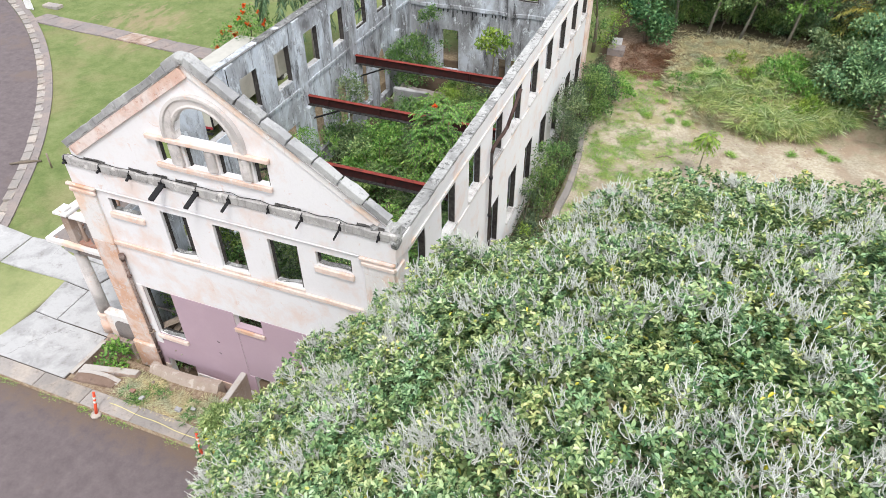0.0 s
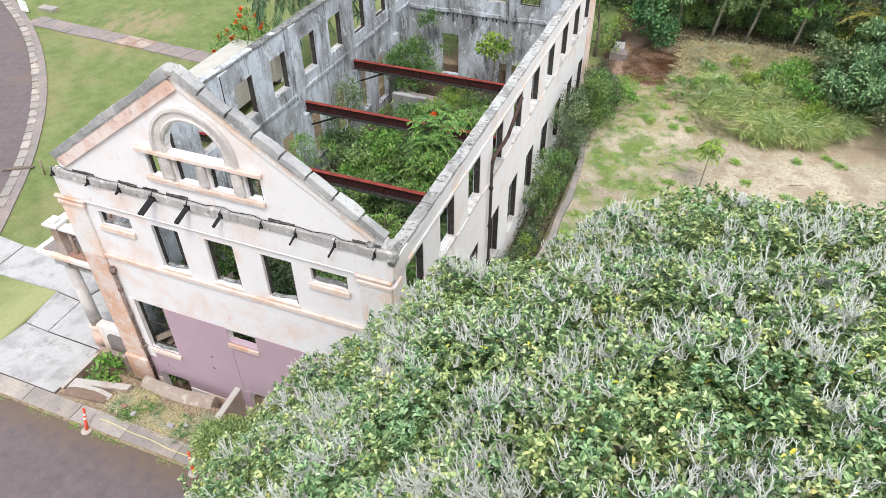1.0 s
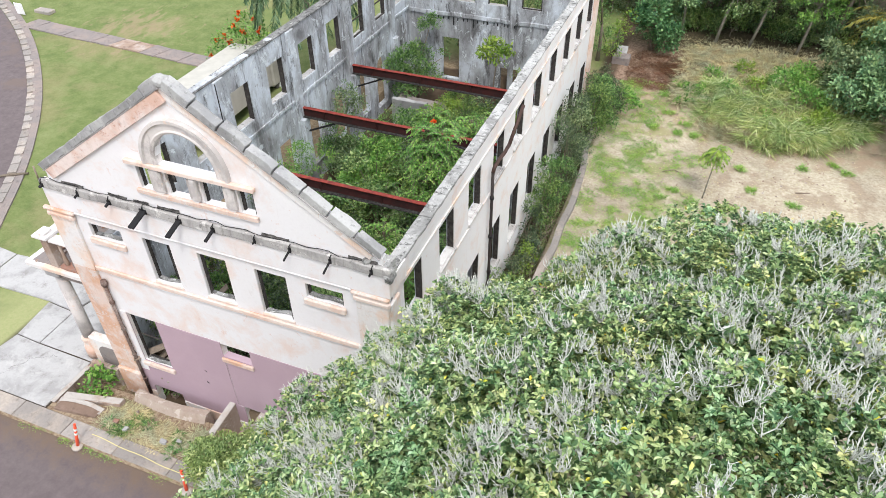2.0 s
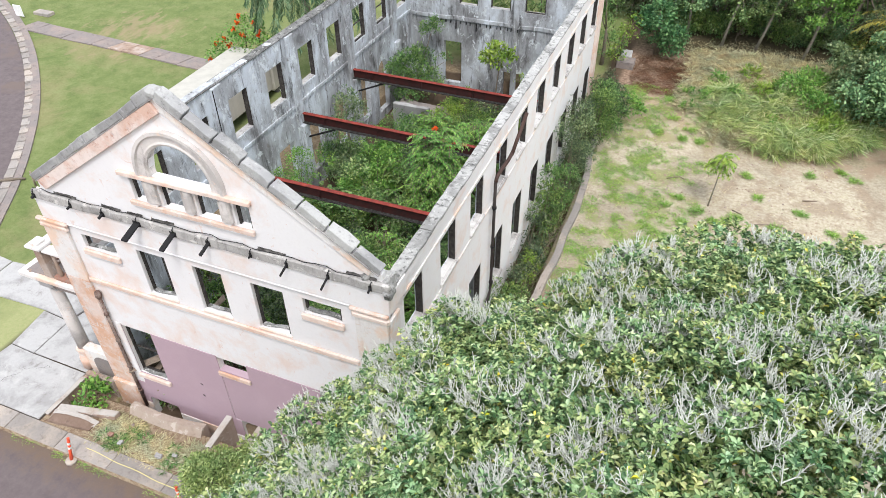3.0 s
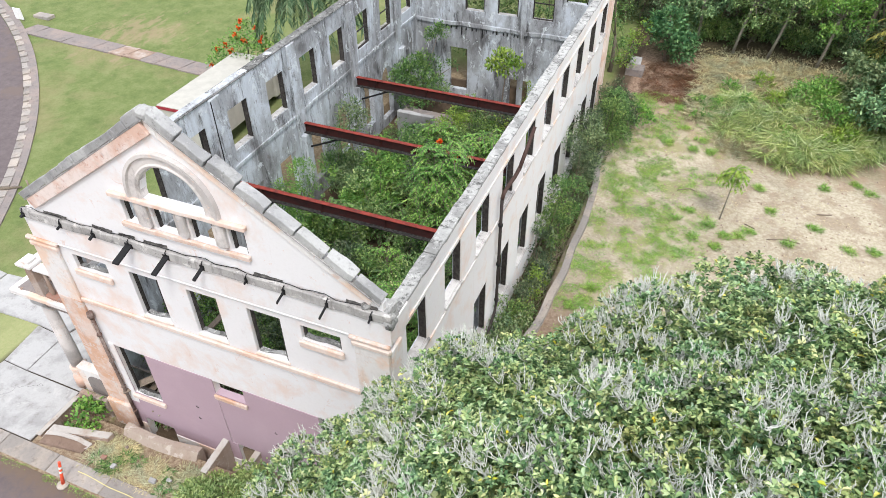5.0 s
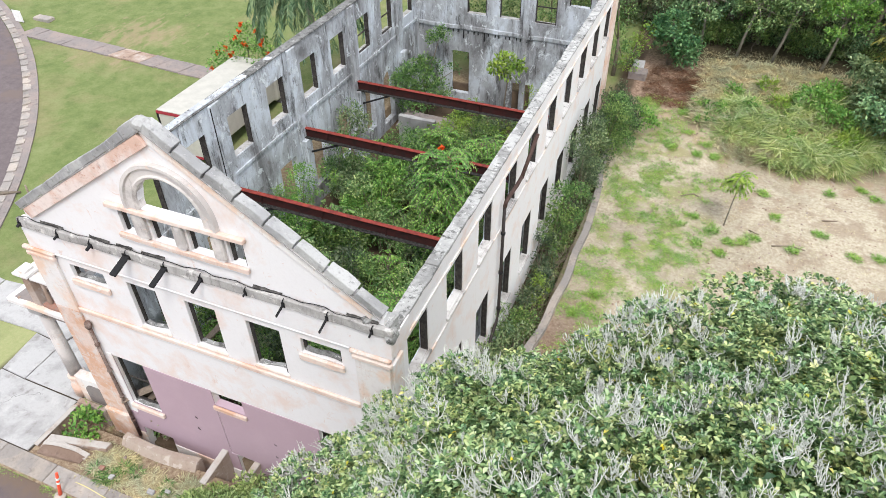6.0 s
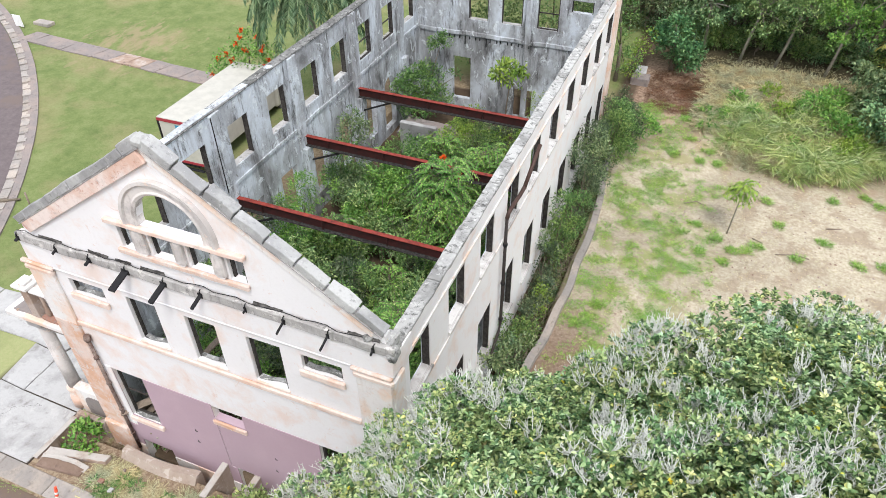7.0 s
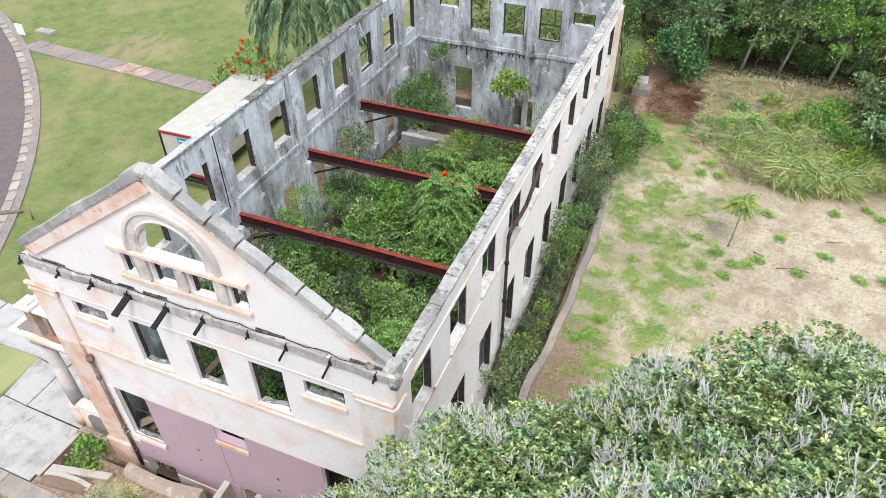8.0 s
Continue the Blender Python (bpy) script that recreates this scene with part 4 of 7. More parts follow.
# mauve repaint on the lower storey, and its recessed panels
mauve_holes = [(*LOW_W, 1.48, 4.2), (LOW_M[0] + 0.002, LOW_M[1] - 0.002, 3.26, 4.2), (*COLS[4], 0.9, 4.2), (-17.3, -16.86, 0.8, 4.2), (-16.95, -15.6, -0.5, -0.06), (*LOW_M, 0.55, 3.0), (-12.6, -11.9, -0.42, 0.56)]
part("mauve_paint", panel(spans_of(-0.42, 3.96, mauve_holes), lambda u, w, z: (u, w, z), breaks_of(-17.3, -7.2, mauve_holes), S - 0.022, S - 0.002), MAUVE, wall_south, "flat mauve paint over the lower storey")
bar(wall_south, "blind_panel", MAUVE, (LOW_M[0] + 0.01, LOW_M[1] - 0.01, S - 0.006, S - 0.001, 0.57, 2.99), bevel=0.0)
bar(wall_south, "window_sill", PINK, (LOW_M[0] - 0.04, LOW_M[1] + 0.06, S - 0.11, S - 0.024, 3.06, 3.256), bevel=0.02)
bar(wall_south, "window_sill", MAUVE, (LOW_M[0] + 0.004, LOW_M[1] - 0.004, S - 0.02, S + STHICK, 3.262, 3.28), bevel=0.0)
bar(wall_south, "window_sill", PEACH, (LOW_W[0] - 0.04, LOW_W[1] + 0.12, S - 0.14, S - 0.024, 1.28, 1.476), bevel=0.02)
bar(wall_south, "sill_rubble", WALL_TOP, (LOW_W[0] + 0.01, LOW_W[1] - 0.01, S + 0.03, S + 0.2, 1.485, 1.56), bevel=0.03, wear=0.06, cuts=4)
bar(wall_south, "window_jamb", WHITE, (LOW_W[0] - 0.24, LOW_W[0] - 0.002, S - 0.05, S - 0.001, 0.9, 4.05), bevel=0.02)
for a, b in (COLS[0], COLS[4]):
    bar(wall_south, "window_sill", PEACH, (a - 0.08, b + 0.08, S - 0.11, S - 0.001, 7.22, 7.455), bevel=0.03)
    bar(wall_south, "sill_rubble", WALL_TOP, (a + 0.01, b - 0.01, S + 0.06, S + 0.22, 7.462, 7.54), bevel=0.03, wear=0.07, cuts=4)
for a, b in COLS[1:4]:
    bar(wall_south, "window_sill", PEACH, (a - 0.04, b + 0.04, S - 0.05, S + 0.04, 6.102, 6.212), bevel=0.02, wear=0.012)
    bar(wall_south, "sill_rubble", WALL_TOP, (a + 0.01, b - 0.01, S + 0.1, S + 0.26, 6.222, 6.3), bevel=0.03, wear=0.08, cuts=4)

for x, z in ((-13.95, 2.08), (-14.02, 1.42), (-10.74, 2.23), (-10.83, 1.5)):
    part("wall_anchor", tube(bmesh.new(), [(x, S - 0.02, z), (x + 0.02, S - 0.06, z + 0.02), (x + 0.07, S - 0.07, z + 0.02), (x + 0.08, S - 0.04, z - 0.05)], 0.011, 5), IRON, wall_south, "bent rusty wall anchor")
# iron gutter brackets left on the cornice, reaching out from the ledge
for x, w, out in [(-18.05, 0.1, 0.12), (-16.6, 0.07, 0.16), (-15.38, 0.09, 0.18), (-14.1, 0.22, 0.62), (-12.8, 0.17, 0.6), (-11.6, 0.1, 0.42), (-10.2, 0.04, 0.12), (-9.06, 0.05, 0.36), (-7.79, 0.05, 0.42), (-6.55, 0.05, 0.16)]:
    br = empty("gutter_bracket", (x, S - 0.25, 9.3), "black iron gutter bracket reaching out from the cornice", "bracket", "gutter brackets")
    bm = boxes((x - w / 2, x + w / 2, S - 0.14 - out, S - 0.12, 9.26, 9.32), bevel=0.01)
    for v in bm.verts:
        v.co.z -= max(0, S - 0.14 - v.co.y) * 0.32
    part("strap", bm, IRON, br)
    part("hook", tube(bmesh.new(), [(x, S - 0.15, 9.3), (x + 0.02, S - 0.17, 9.44), (x + 0.06, S - 0.15, 9.52)], 0.018, 5), IRON, br)
    part("wall_plate", worn(boxes((x - w / 2 - 0.02, x + w / 2 + 0.02, S - 0.165, S - 0.135, 9.2, 9.36)), 0.015, 6), IRON, br)
cable = bmesh.new()
tube(cable, [(-18.1 + 0.33 * i, S - 0.06 + 0.035 * math.sin(i * 1.7), 9.5 + 0.025 * math.sin(i * 2.3) + 0.02 * math.sin(i * 0.7)) for i in range(36)], 0.011, 5)
tagged(part("fallen_cable", cable, IRON), "thin black cable lying along the cornice ledge", "cable")
# torn bitumen flashing where the ledge meets the gable
flash = bmesh.new()
prev = None
for i in range(150):
    x = WEST + 0.15 + 0.08 * i
    if x > EAST - 0.05:
        break
    reach = 0.045 + 0.1 * max(0.0, noise.noise(Vector((x * 1.3, 2, 0)))) + 0.05 * abs(noise.noise(Vector((x * 6.0, 5, 0))))
    top = 0.005 + 0.05 * max(0.0, noise.noise(Vector((x * 1.9, 9, 0)))) + 0.03 * noise.noise(Vector((x * 7.0, 1, 0)))
    here = [flash.verts.new(p) for p in ((x, S - reach, 9.482 + 0.02 * noise.noise(Vector((x * 5, 0, 3)))), (x, S - 0.012, 9.5), (x, S - 0.008, 9.53 + top))]
    if prev and noise.noise(Vector((x * 1.1, 0, 7))) > 0.02:
        for k in range(2):
            flash.faces.new((prev[k], here[k], here[k + 1], prev[k + 1]))
    prev = here
loose = [v for v in flash.verts if not v.link_faces]
bmesh.ops.delete(flash, geom=loose, context="VERTS")
bmesh.ops.solidify(flash, geom=flash.faces[:], thickness=0.008)
part("torn_flashing", flash, BITUMEN, wall_south, "torn black bitumen flashing along the ledge")

# interior mouldings and pilasters
for y in (21.42, 26.92, 32.42, 37.9):
    bar(wall_west, "inner_pilaster", INNER, (WEST + THICK + 0.002, WEST + THICK + 0.14, y - 0.32, y + 0.32, 0, 8.9), bevel=0.02, wear=0.03)
    bar(wall_west, "pier", INNER, (WEST + THICK + 0.142, WEST + THICK + 0.4, y - 0.28, y + 0.28, 0, 4.4), bevel=0.03, wear=0.04)
    bar(wall_east, "pier", INNER, (EAST - THICK - 0.34, EAST - THICK - 0.032, y - 0.28, y + 0.28, 0, 4.4), bevel=0.03, wear=0.04)
    if y < 22:
        bar(wall_west, "conduit", IRON, (WEST + THICK + 0.142, WEST + THICK + 0.165, y - 0.3, y - 0.26, 5.4, 8.85), bevel=0.0)
bar(wall_west, "floor_ledge", INNER, (WEST + THICK + 0.002, WEST + THICK + 0.07, S + THICK, NORTH - THICK - 0.12, 5.32, 5.5), bevel=0.02, wear=0.04, cuts=24)
bar(wall_west, "wall_cap", WALL_TOP, (WEST - 0.08, WEST + THICK + 0.05, S + THICK + 0.3, 36.0, EAVES - 0.06, EAVES + 0.03), bevel=0.03, wear=0.04, cuts=6)
bar(wall_north, "floor_ledge", INNER, (WEST + THICK + 0.13, EAST - THICK - 0.04, NORTH - THICK - 0.09, NORTH - THICK - 0.002, 5.12, 5.36), bevel=0.02, wear=0.05, cuts=14)
bar(wall_north, "pilaster", INNER, (-11.2, -10.85, NORTH - THICK - 0.16, NORTH - THICK - 0.002, 0, 9.3), bevel=0.02, wear=0.02)
for i in range(16):
    x = -15.9 + 0.33 * i + 0.05 * math.sin(i * 3)
    bar(wall_north, "joist_stub", IRON, (x, x + 0.05, NORTH - THICK - 0.2, NORTH - THICK - 0.121, 4.95 - (0.32 if i in (3, 7) else 0.0), 5.12), bevel=0.0)

# ---- windows: charred frames and sills left in the openings ----


def window(no, u0, u1, z0, z1, place, sill_mat, sill=True, rails=False, deep=0.1, label="empty window opening with a charred black frame"):
    """One opening. place(u, w, z): w runs from the outer face inwards."""
    win = empty("window_%d" % no, place((u0 + u1) / 2, 0.2, z0), label, "window", kind="structure")

    def lay(name, mat, *bs, bevel=0.008):
        bm = boxes(*bs, bevel=bevel)
        for v in bm.verts:
            v.co = Vector(place(*v.co))
        bmesh.ops.recalc_face_normals(bm, faces=bm.faces[:])
        worn(bm, 0.012, 5)
        part(name, bm, mat, win)

    e = 0.004
    lay("window_frame", CHAR, (u0 + e, u0 + 0.06, deep, deep + 0.11, z0 + e, z1 - e), (u1 - 0.06, u1 - e, deep * 0.4, deep + 0.18, z0 + e, z1 - e), (u0 + 0.08, u1 - 0.08, 0.11, 0.21, z1 - 0.05, z1 - e))
    if rails:
        lay("sash_rail", CHAR, (u0 + 0.08, u1 - 0.08, 0.17, 0.23, (z0 + z1) / 2 - 0.03, (z0 + z1) / 2 + 0.03), (u0 + 0.08, u1 - 0.08, 0.16, 0.26, z0 + e, z0 + 0.07))
    if sill:
        lay("window_sill", sill_mat, (u0 - 0.05, u1 + 0.05, -0.09, -0.003, z0 - 0.1, z0 - 0.004), (u0 + e, u1 - e, 0.002, 0.26, z0 - 0.003, z0 + 0.02))
    return win


wno = 1
for a, b, c, d in south_open:
    window(wno, a, b, c, d, lambda u, w, z: (u, SOUTH + w, z), WHITE, sill=False)
    wno += 1
for a, b, c, d in south_low[:1] + south_low[2:3]:
    window(wno, a, b, c, d, lambda u, w, z: (u, SOUTH + w, z), WHITE, sill=False, rails=True, label="tall empty lower window with charred timber remains")
    wno += 1
for a, b in LIGHTS:
    window(wno, a, b, LIGHT_SILL, LIGHT_HEAD, lambda u, w, z: (u, SOUTH + w, z), PINK, sill=False, label="small attic light below the arch")
    wno += 1
ESILL = plaster("greyed_white_sill", (0.6, 0.585, 0.57), (0.42, 0.4, 0.385), 0.46, 0.58, (0.12, 0.115, 0.11), 0.54, 0.64, (2, 2, 2), speck=0.6, vary=0.25)
for i, (a, b, c, d) in enumerate(east_open):
    window(wno, a, b, c, d, lambda u, w, z: (EAST - w, u, z), ESILL, deep=0.06)
    wno += 1
for i, (a, b, c, d) in enumerate(east_low):
    window(wno, a, b, c, d, lambda u, w, z: (EAST - w, u, z), ESILL, deep=0.06)
    wno += 1
WSILL = plaster("pale_broken_sill", (0.5, 0.49, 0.475), (0.36, 0.35, 0.34), 0.46, 0.58, (0.14, 0.13, 0.125), 0.54, 0.64, (2, 2, 2), speck=0.6, vary=0.3)
for i, (a, b, c, d) in enumerate(west_open):
    window(wno, a, b, c, d, lambda u, w, z: (WEST + w, u, z), WSILL, rails=i in (7, 8))
    wno += 1
for i, (a, b, c, d) in enumerate(north_open):
    window(wno, a, b, c, d, lambda u, w, z: (u, NORTH - w, z), WSILL, sill=i > 1, rails=i == 4, label="empty window opening in the far end wall, green trees behind")
    wno += 1

tagged(part("charred_post", worn(boxes((-14.4, -14.14, 13.3, 13.52, -0.1, 8.3), bevel=0.02), 0.03, 1.5, 4), CHAR), "tall charred timber post standing inside the end wall", "post")
tagged(part("charred_post", worn(boxes((-16.2, -16.02, 13.35, 13.52, -0.1, 8.1), bevel=0.02), 0.05, 1.2, 4), CHAR), "tall charred timber post standing inside the end wall", "post")

# ---- steel floor beams ----
for i, y in enumerate((21.6, 27.1, 32.45)):
    beam = empty("steel_beam", (-12, y, 4.4), "rusted red steel floor beam spanning between the long walls", "beam", "steel floor beams")
    x0, x1 = WEST + THICK + 0.15, EAST - THICK - 0.03
    # three tones down the beam: red top flange, darker web, black flecked bottom
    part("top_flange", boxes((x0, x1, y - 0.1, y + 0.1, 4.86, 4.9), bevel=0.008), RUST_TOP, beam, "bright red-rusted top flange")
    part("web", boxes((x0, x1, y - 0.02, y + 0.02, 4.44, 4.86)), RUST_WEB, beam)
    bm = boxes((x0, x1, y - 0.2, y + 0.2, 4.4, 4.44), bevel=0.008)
    part("bottom_flange", bm, BLACK_STEEL, beam, "dark bottom flange with flaking paint")
    for k in range(4):
        x = x0 + 1.2 + k * 2.9
        part("stiffener", boxes((x, x + 0.02, y - 0.12, y - 0.021, 4.441, 4.859)), RUST_WEB, beam)
    part("angle_brace", tube(bmesh.new(), [(x0, y - 0.1, 3.55), (x0 + 1.9, y - 0.1, 4.4)], 0.05, 6), IRON, beam, "black diagonal brace")

# ---- rain pipe on the long wall ----
pipe = empty("rain_pipe", (EAST + 0.15, 21.6, 3), "broken rusty brown rain pipe on the white wall", "pipe")
part("pipe_run", tube(bmesh.new(), [(EAST + 0.14, 20.3, 0.85), (EAST + 0.14, 20.9, 1.15), (EAST + 0.14, 21.52, 1.5), (EAST + 0.14, 21.66, 1.9), (EAST + 0.14, 21.67, 4.0), (EAST + 0.14, 21.68, 7.05)], 0.06, 10), PIPE_BLACK, pipe, "black iron pipe run")
part("pipe_elbow", tube(bmesh.new(), [(EAST + 0.14, 21.68, 7.0), (EAST + 0.16, 21.8, 7.2), (EAST + 0.2, 22.2, 7.3), (EAST + 0.24, 22.8, 7.3), (EAST + 0.28, 23.2, 7.42)], 0.075, 10), PIPE, pipe)
part("pipe_offset", tube(bmesh.new(), [(EAST + 0.28, 23.15, 7.38), (EAST + 0.4, 24.5, 8.5)], 0.075, 10), PIPE, pipe)
for z in (2.0, 3.9, 5.8):
    part("pipe_clip", tube(bmesh.new(), [(EAST + 0.14, 21.67, z), (EAST + 0.14, 21.67, z + 0.1)], 0.09, 10), IRON, pipe)
spipe = empty("drain_pipe", (-17.25, SOUTH - 0.1, 3), "rusted drain pipe beside the corner pilaster", "pipe")
part("pipe_run", tube(bmesh.new(), [(-17.22, SOUTH - 0.11, -0.6), (-17.22, SOUTH - 0.11, 3.0), (-17.2, SOUTH - 0.11, 5.35)], 0.06, 9), DRAIN, spipe)
part("hopper_head", tube(bmesh.new(), [(-17.2, SOUTH - 0.11, 5.2), (-17.2, SOUTH - 0.12, 5.34), (-17.19, SOUTH - 0.12, 5.5)], [0.07, 0.12, 0.1], 9), DRAIN, spipe)
for z in (0.3, 1.7, 3.1, 4.4):
    part("pipe_clip", tube(bmesh.new(), [(-17.22, SOUTH - 0.11, z), (-17.22, SOUTH - 0.11, z + 0.07)], 0.085, 9), DRAIN, spipe)

# ---- portico at the corner ----
portico = empty("portico", (-19.8, 14.5, 0), "pink weathered portico with round columns and broken balustrade", "portico", kind="")
PY0, PY1 = 12.95, 17.6
part("floor_slab", boxes((-20.75, WEST - 0.01, PY0, PY1, -0.05, 0.1), bevel=0.02), CONCRETE, portico)
part("step", boxes((-21.1, -20.76, PY0 + 0.1, PY0 + 1.4, -0.02, 0.09), bevel=0.02), CONCRETE, portico)
part("balcony_slab", worn(boxes((-21.25, WEST - 0.06, PY0 - 0.1, PY1, 4.8, 5.02), bevel=0.03), 0.015, 3, 3), STAINED, portico)
part("frieze", boxes((-20.5, WEST - 0.06, PY0 + 0.1, PY0 + 0.5, 4.4, 4.8), bevel=0.02), WALKWAY, portico)
part("top_rail", worn(boxes((-20.12, -19.7, PY0 + 0.43, PY1, 6.24, 6.38), bevel=0.02), 0.02, 2, 3), STAINED, portico)
part("front_rail", worn(boxes((-19.6, WEST - 0.06, PY0 + 0.02, PY0 + 0.4, 6.26, 6.37), bevel=0.015), 0.02, 2, 2), STAINED, portico)
for x in (-19.35, -18.95, -18.6):
    part("baluster", worn(tube(bmesh.new(), [(x, PY0 + 0.2, 5.03), (x, PY0 + 0.2, 5.3), (x, PY0 + 0.2, 5.7), (x, PY0 + 0.2, 6.26)], [0.05, 0.09, 0.05, 0.06], 8), 0.03, 6), EARTHWALL if x < -19 else WALKWAY, portico)
part("bottom_rail", worn(boxes((-19.6, WEST - 0.06, PY0 + 0.05, PY0 + 0.36, 5.03, 5.16), bevel=0.015), 0.03, 2, 3), BRICK, portico, "broken red brick footing of the balustrade")
part("rubble_bed", worn(boxes((-20.95, WEST - 0.12, PY0 + 0.06, PY1 - 0.05, 5.0, 5.05), bevel=0.01), 0.04, 2.5, 8), WALKWAY, portico, "grey-brown rubble and dirt on the balcony floor")
part("pier", worn(boxes((-20.05, -19.7, PY0 + 0.04, PY0 + 0.38, 5.02, 6.24), bevel=0.02), 0.02, 3, 2), EARTHWALL, portico)
part("pier_cap", boxes((-20.2, -19.55, PY0 - 0.08, PY0 + 0.52, 6.38, 6.5), (-20.05, -19.68, PY0 + 0.03, PY0 + 0.4, 6.5, 6.6), bevel=0.02), STAINED, portico)
for i in range(5):
    y = PY0 + 0.9 + i * 0.8
    part("baluster", tube(bmesh.new(), [(-19.9, y, 5.02), (-19.9, y, 5.3), (-19.9, y, 5.7), (-19.9, y, 6.24)], [0.05, 0.09, 0.05, 0.06], 8), PINK, portico)
for y in (13.22, 17.2):
    col = part("column", tube(bmesh.new(), [(-20.18, y, 1.15), (-20.18, y, 2.4), (-20.18, y, 4.5)], [0.235, 0.235, 0.2], 24), GREY_PINK, portico, "tapered round column, pink stucco worn grey")
    part("column_base", tube(bmesh.new(), [(-20.18, y, z) for z in (0.1, 0.62, 0.68, 1.0, 1.08, 1.16)], [0.37, 0.35, 0.31, 0.3, 0.33, 0.27], 20), PEACH, col)
    part("column_capital", boxes((-20.5, -19.86, y - 0.32, y + 0.32, 4.5, 4.8), bevel=0.05), CONCRETE, col)
# low parapet between column and pilaster; grey plate stands for its dark arched recess
part("parapet", worn(boxes((-19.9, WEST - 0.14, PY0 - 0.02, PY0 + 0.34, -0.1, 1.42), bevel=0.03), 0.012, 2, 2), STAINED, portico)
bm = bmesh.new()
outline = [(-18.55, 0.1), (-18.55, 1.12)] + [(-19.1 - 0.42 * math.sin(a), 0.7 + 0.42 * math.cos(a)) for a in (math.pi / 2 * k / 8 for k in range(9))] + [(-19.52, 0.1)]
rim = [[bm.verts.new((x, y, z)) for x, z in outline] for y in (PY0 - 0.045, PY0 - 0.02)]
bm.faces.new(rim[0])
for k in range(len(outline)):
    bm.faces.new((rim[0][k], rim[0][(k + 1) % len(outline)], rim[1][(k + 1) % len(outline)], rim[1][k]))
bmesh.ops.recalc_face_normals(bm, faces=bm.faces[:])
# the recess's darkness is only the plate's grey colour
part("recess_stand_in", bm, WALKWAY, portico, "grey plate with a rounded corner in place of a dark recess")
for i in range(46):
    s = random.uniform(0.05, 0.13)
    x, y = random.uniform(-20.9, -18.7), random.uniform(PY0, PY0 + 1.6)
    if -20.25 < x < -19.6 and y < PY0 + 0.5:
        continue
    bm = worn(boxes((x, x + s, y, y + s * 1.4, 5.02, 5.03 + s * 0.7)), 0.03, 9)
    ob = part("rubble_piece", bm, (BRICK, CONCRETE, EARTHWALL, WALKWAY)[i % 4])
    tagged(ob, "small piece of broken masonry on the balcony", "rubble", "balcony rubble")

# ---- front yard: planter, retaining wall, stair walls, rubble ----
tagged(bar(None, "planter_wall", EARTHWALL, (-20.02, -19.86, 10.6, 12.8, -0.62, 0.08), bevel=0.02, wear=0.02, cuts=2), "earth-stained concrete planter wall", "planter", kind="structure")
tagged(bar(None, "planter_coping", PALE_CAP, (-20.04, -19.84, 10.58, 12.5, 0.083, 0.12), bevel=0.01, wear=0.012, cuts=2), "pale concrete coping on the planter wall", "planter", kind="structure")
tagged(bar(None, "planter_back_wall", EARTHWALL, (-19.85, -18.5, 12.55, 12.75, -0.62, 0.35), bevel=0.02, wear=0.02, cuts=2), "stained planter wall below the portico", "planter", kind="structure")
beam = empty("fallen_concrete_beam", (-18.5, 11.1, 0), "fallen concrete beam with a pale top and earth-stained sides", "rubble")
for name, top, foot, mat in (("beam_body", 0.16, -0.22, EARTHWALL), ("pale_upper_face", 0.2, 0.14, PALE_CAP)):
    bm = boxes((-19.65, -17.35, 10.84 + foot * 0.06, 11.12, foot, top), bevel=0.015)
    for v in bm.verts:
        v.co.y += (v.co.x + 19.65) * 0.23
        v.co.z += 0.04
    part(name, worn(bm, 0.03, 2, 2), mat, beam)
slab = empty("broken_slab", (-18.8, 10.6, 0), "broken brown-faced concrete slab behind the kerb", "rubble")
def arched_slab(y0, y1, rise, sink, inset):
    """A plate with an arched upper edge, leaning back against the beam."""
    bm = bmesh.new()
    rows = []
    for k in range(15):
        u = k / 14
        x = -19.72 + inset + (1.85 - 2 * inset) * u
        h = rise * math.sin(math.pi * (0.16 + 0.84 * u)) ** 0.7 if u < 1 else 0.02
        lean = 0.25 * u
        rows.append([bm.verts.new(p) for p in ((x, y0 + lean, -0.1), (x, y0 + lean + 0.05, sink + 0.35 * h), (x, y0 + 0.3 + lean + h * 0.4, sink + h), (x, y1 + lean + h * 0.4, sink + h), (x, y1 + lean, -0.1))])
    for a, b in zip(rows, rows[1:]):
        for k in range(4):
            bm.faces.new((a[k], b[k], b[k + 1], a[k + 1]))
    bm.faces.new(rows[0][::-1]), bm.faces.new(rows[-1])
    bmesh.ops.recalc_face_normals(bm, faces=bm.faces[:])
    return worn(bm, 0.03, 3)


part("slab_body", arched_slab(10.33, 10.6, 0.2, 0.03, 0.05), SOILFACE, slab)
part("slab_rim", arched_slab(10.5, 10.76, 0.225, 0.03, 0.0), PALE_CAP, slab, "pale concrete rim")
for i in range(7):
    x, y = random.uniform(-17.9, -14.2), random.uniform(10.5, 11.4)
    q = random.uniform(0.1, 0.26)
    tagged(part("rubble_piece", worn(boxes((x, x + q, y, y + q * 0.8, -0.05, q * 0.5 + 0.04), bevel=0.02), 0.05, 5, 1), (CONCRETE, BRICK, EARTHWALL)[i % 3]), "small piece of broken masonry in the dry verge", "rubble", "verge rubble")
for i in range(9):
    x, y = random.uniform(-16.9, -15.7), random.uniform(13.1, 14.1)
    q = random.uniform(0.2, 0.4)
    tagged(part("rubble_piece", worn(boxes((x, x + q, y, y + q * 0.8, -1.22, -1.2 + q), bevel=0.02), 0.08, 5, 1), BRICK if i % 3 else EARTHWALL), "red broken brickwork inside the basement opening", "rubble", "basement rubble")
bm = bmesh.new()
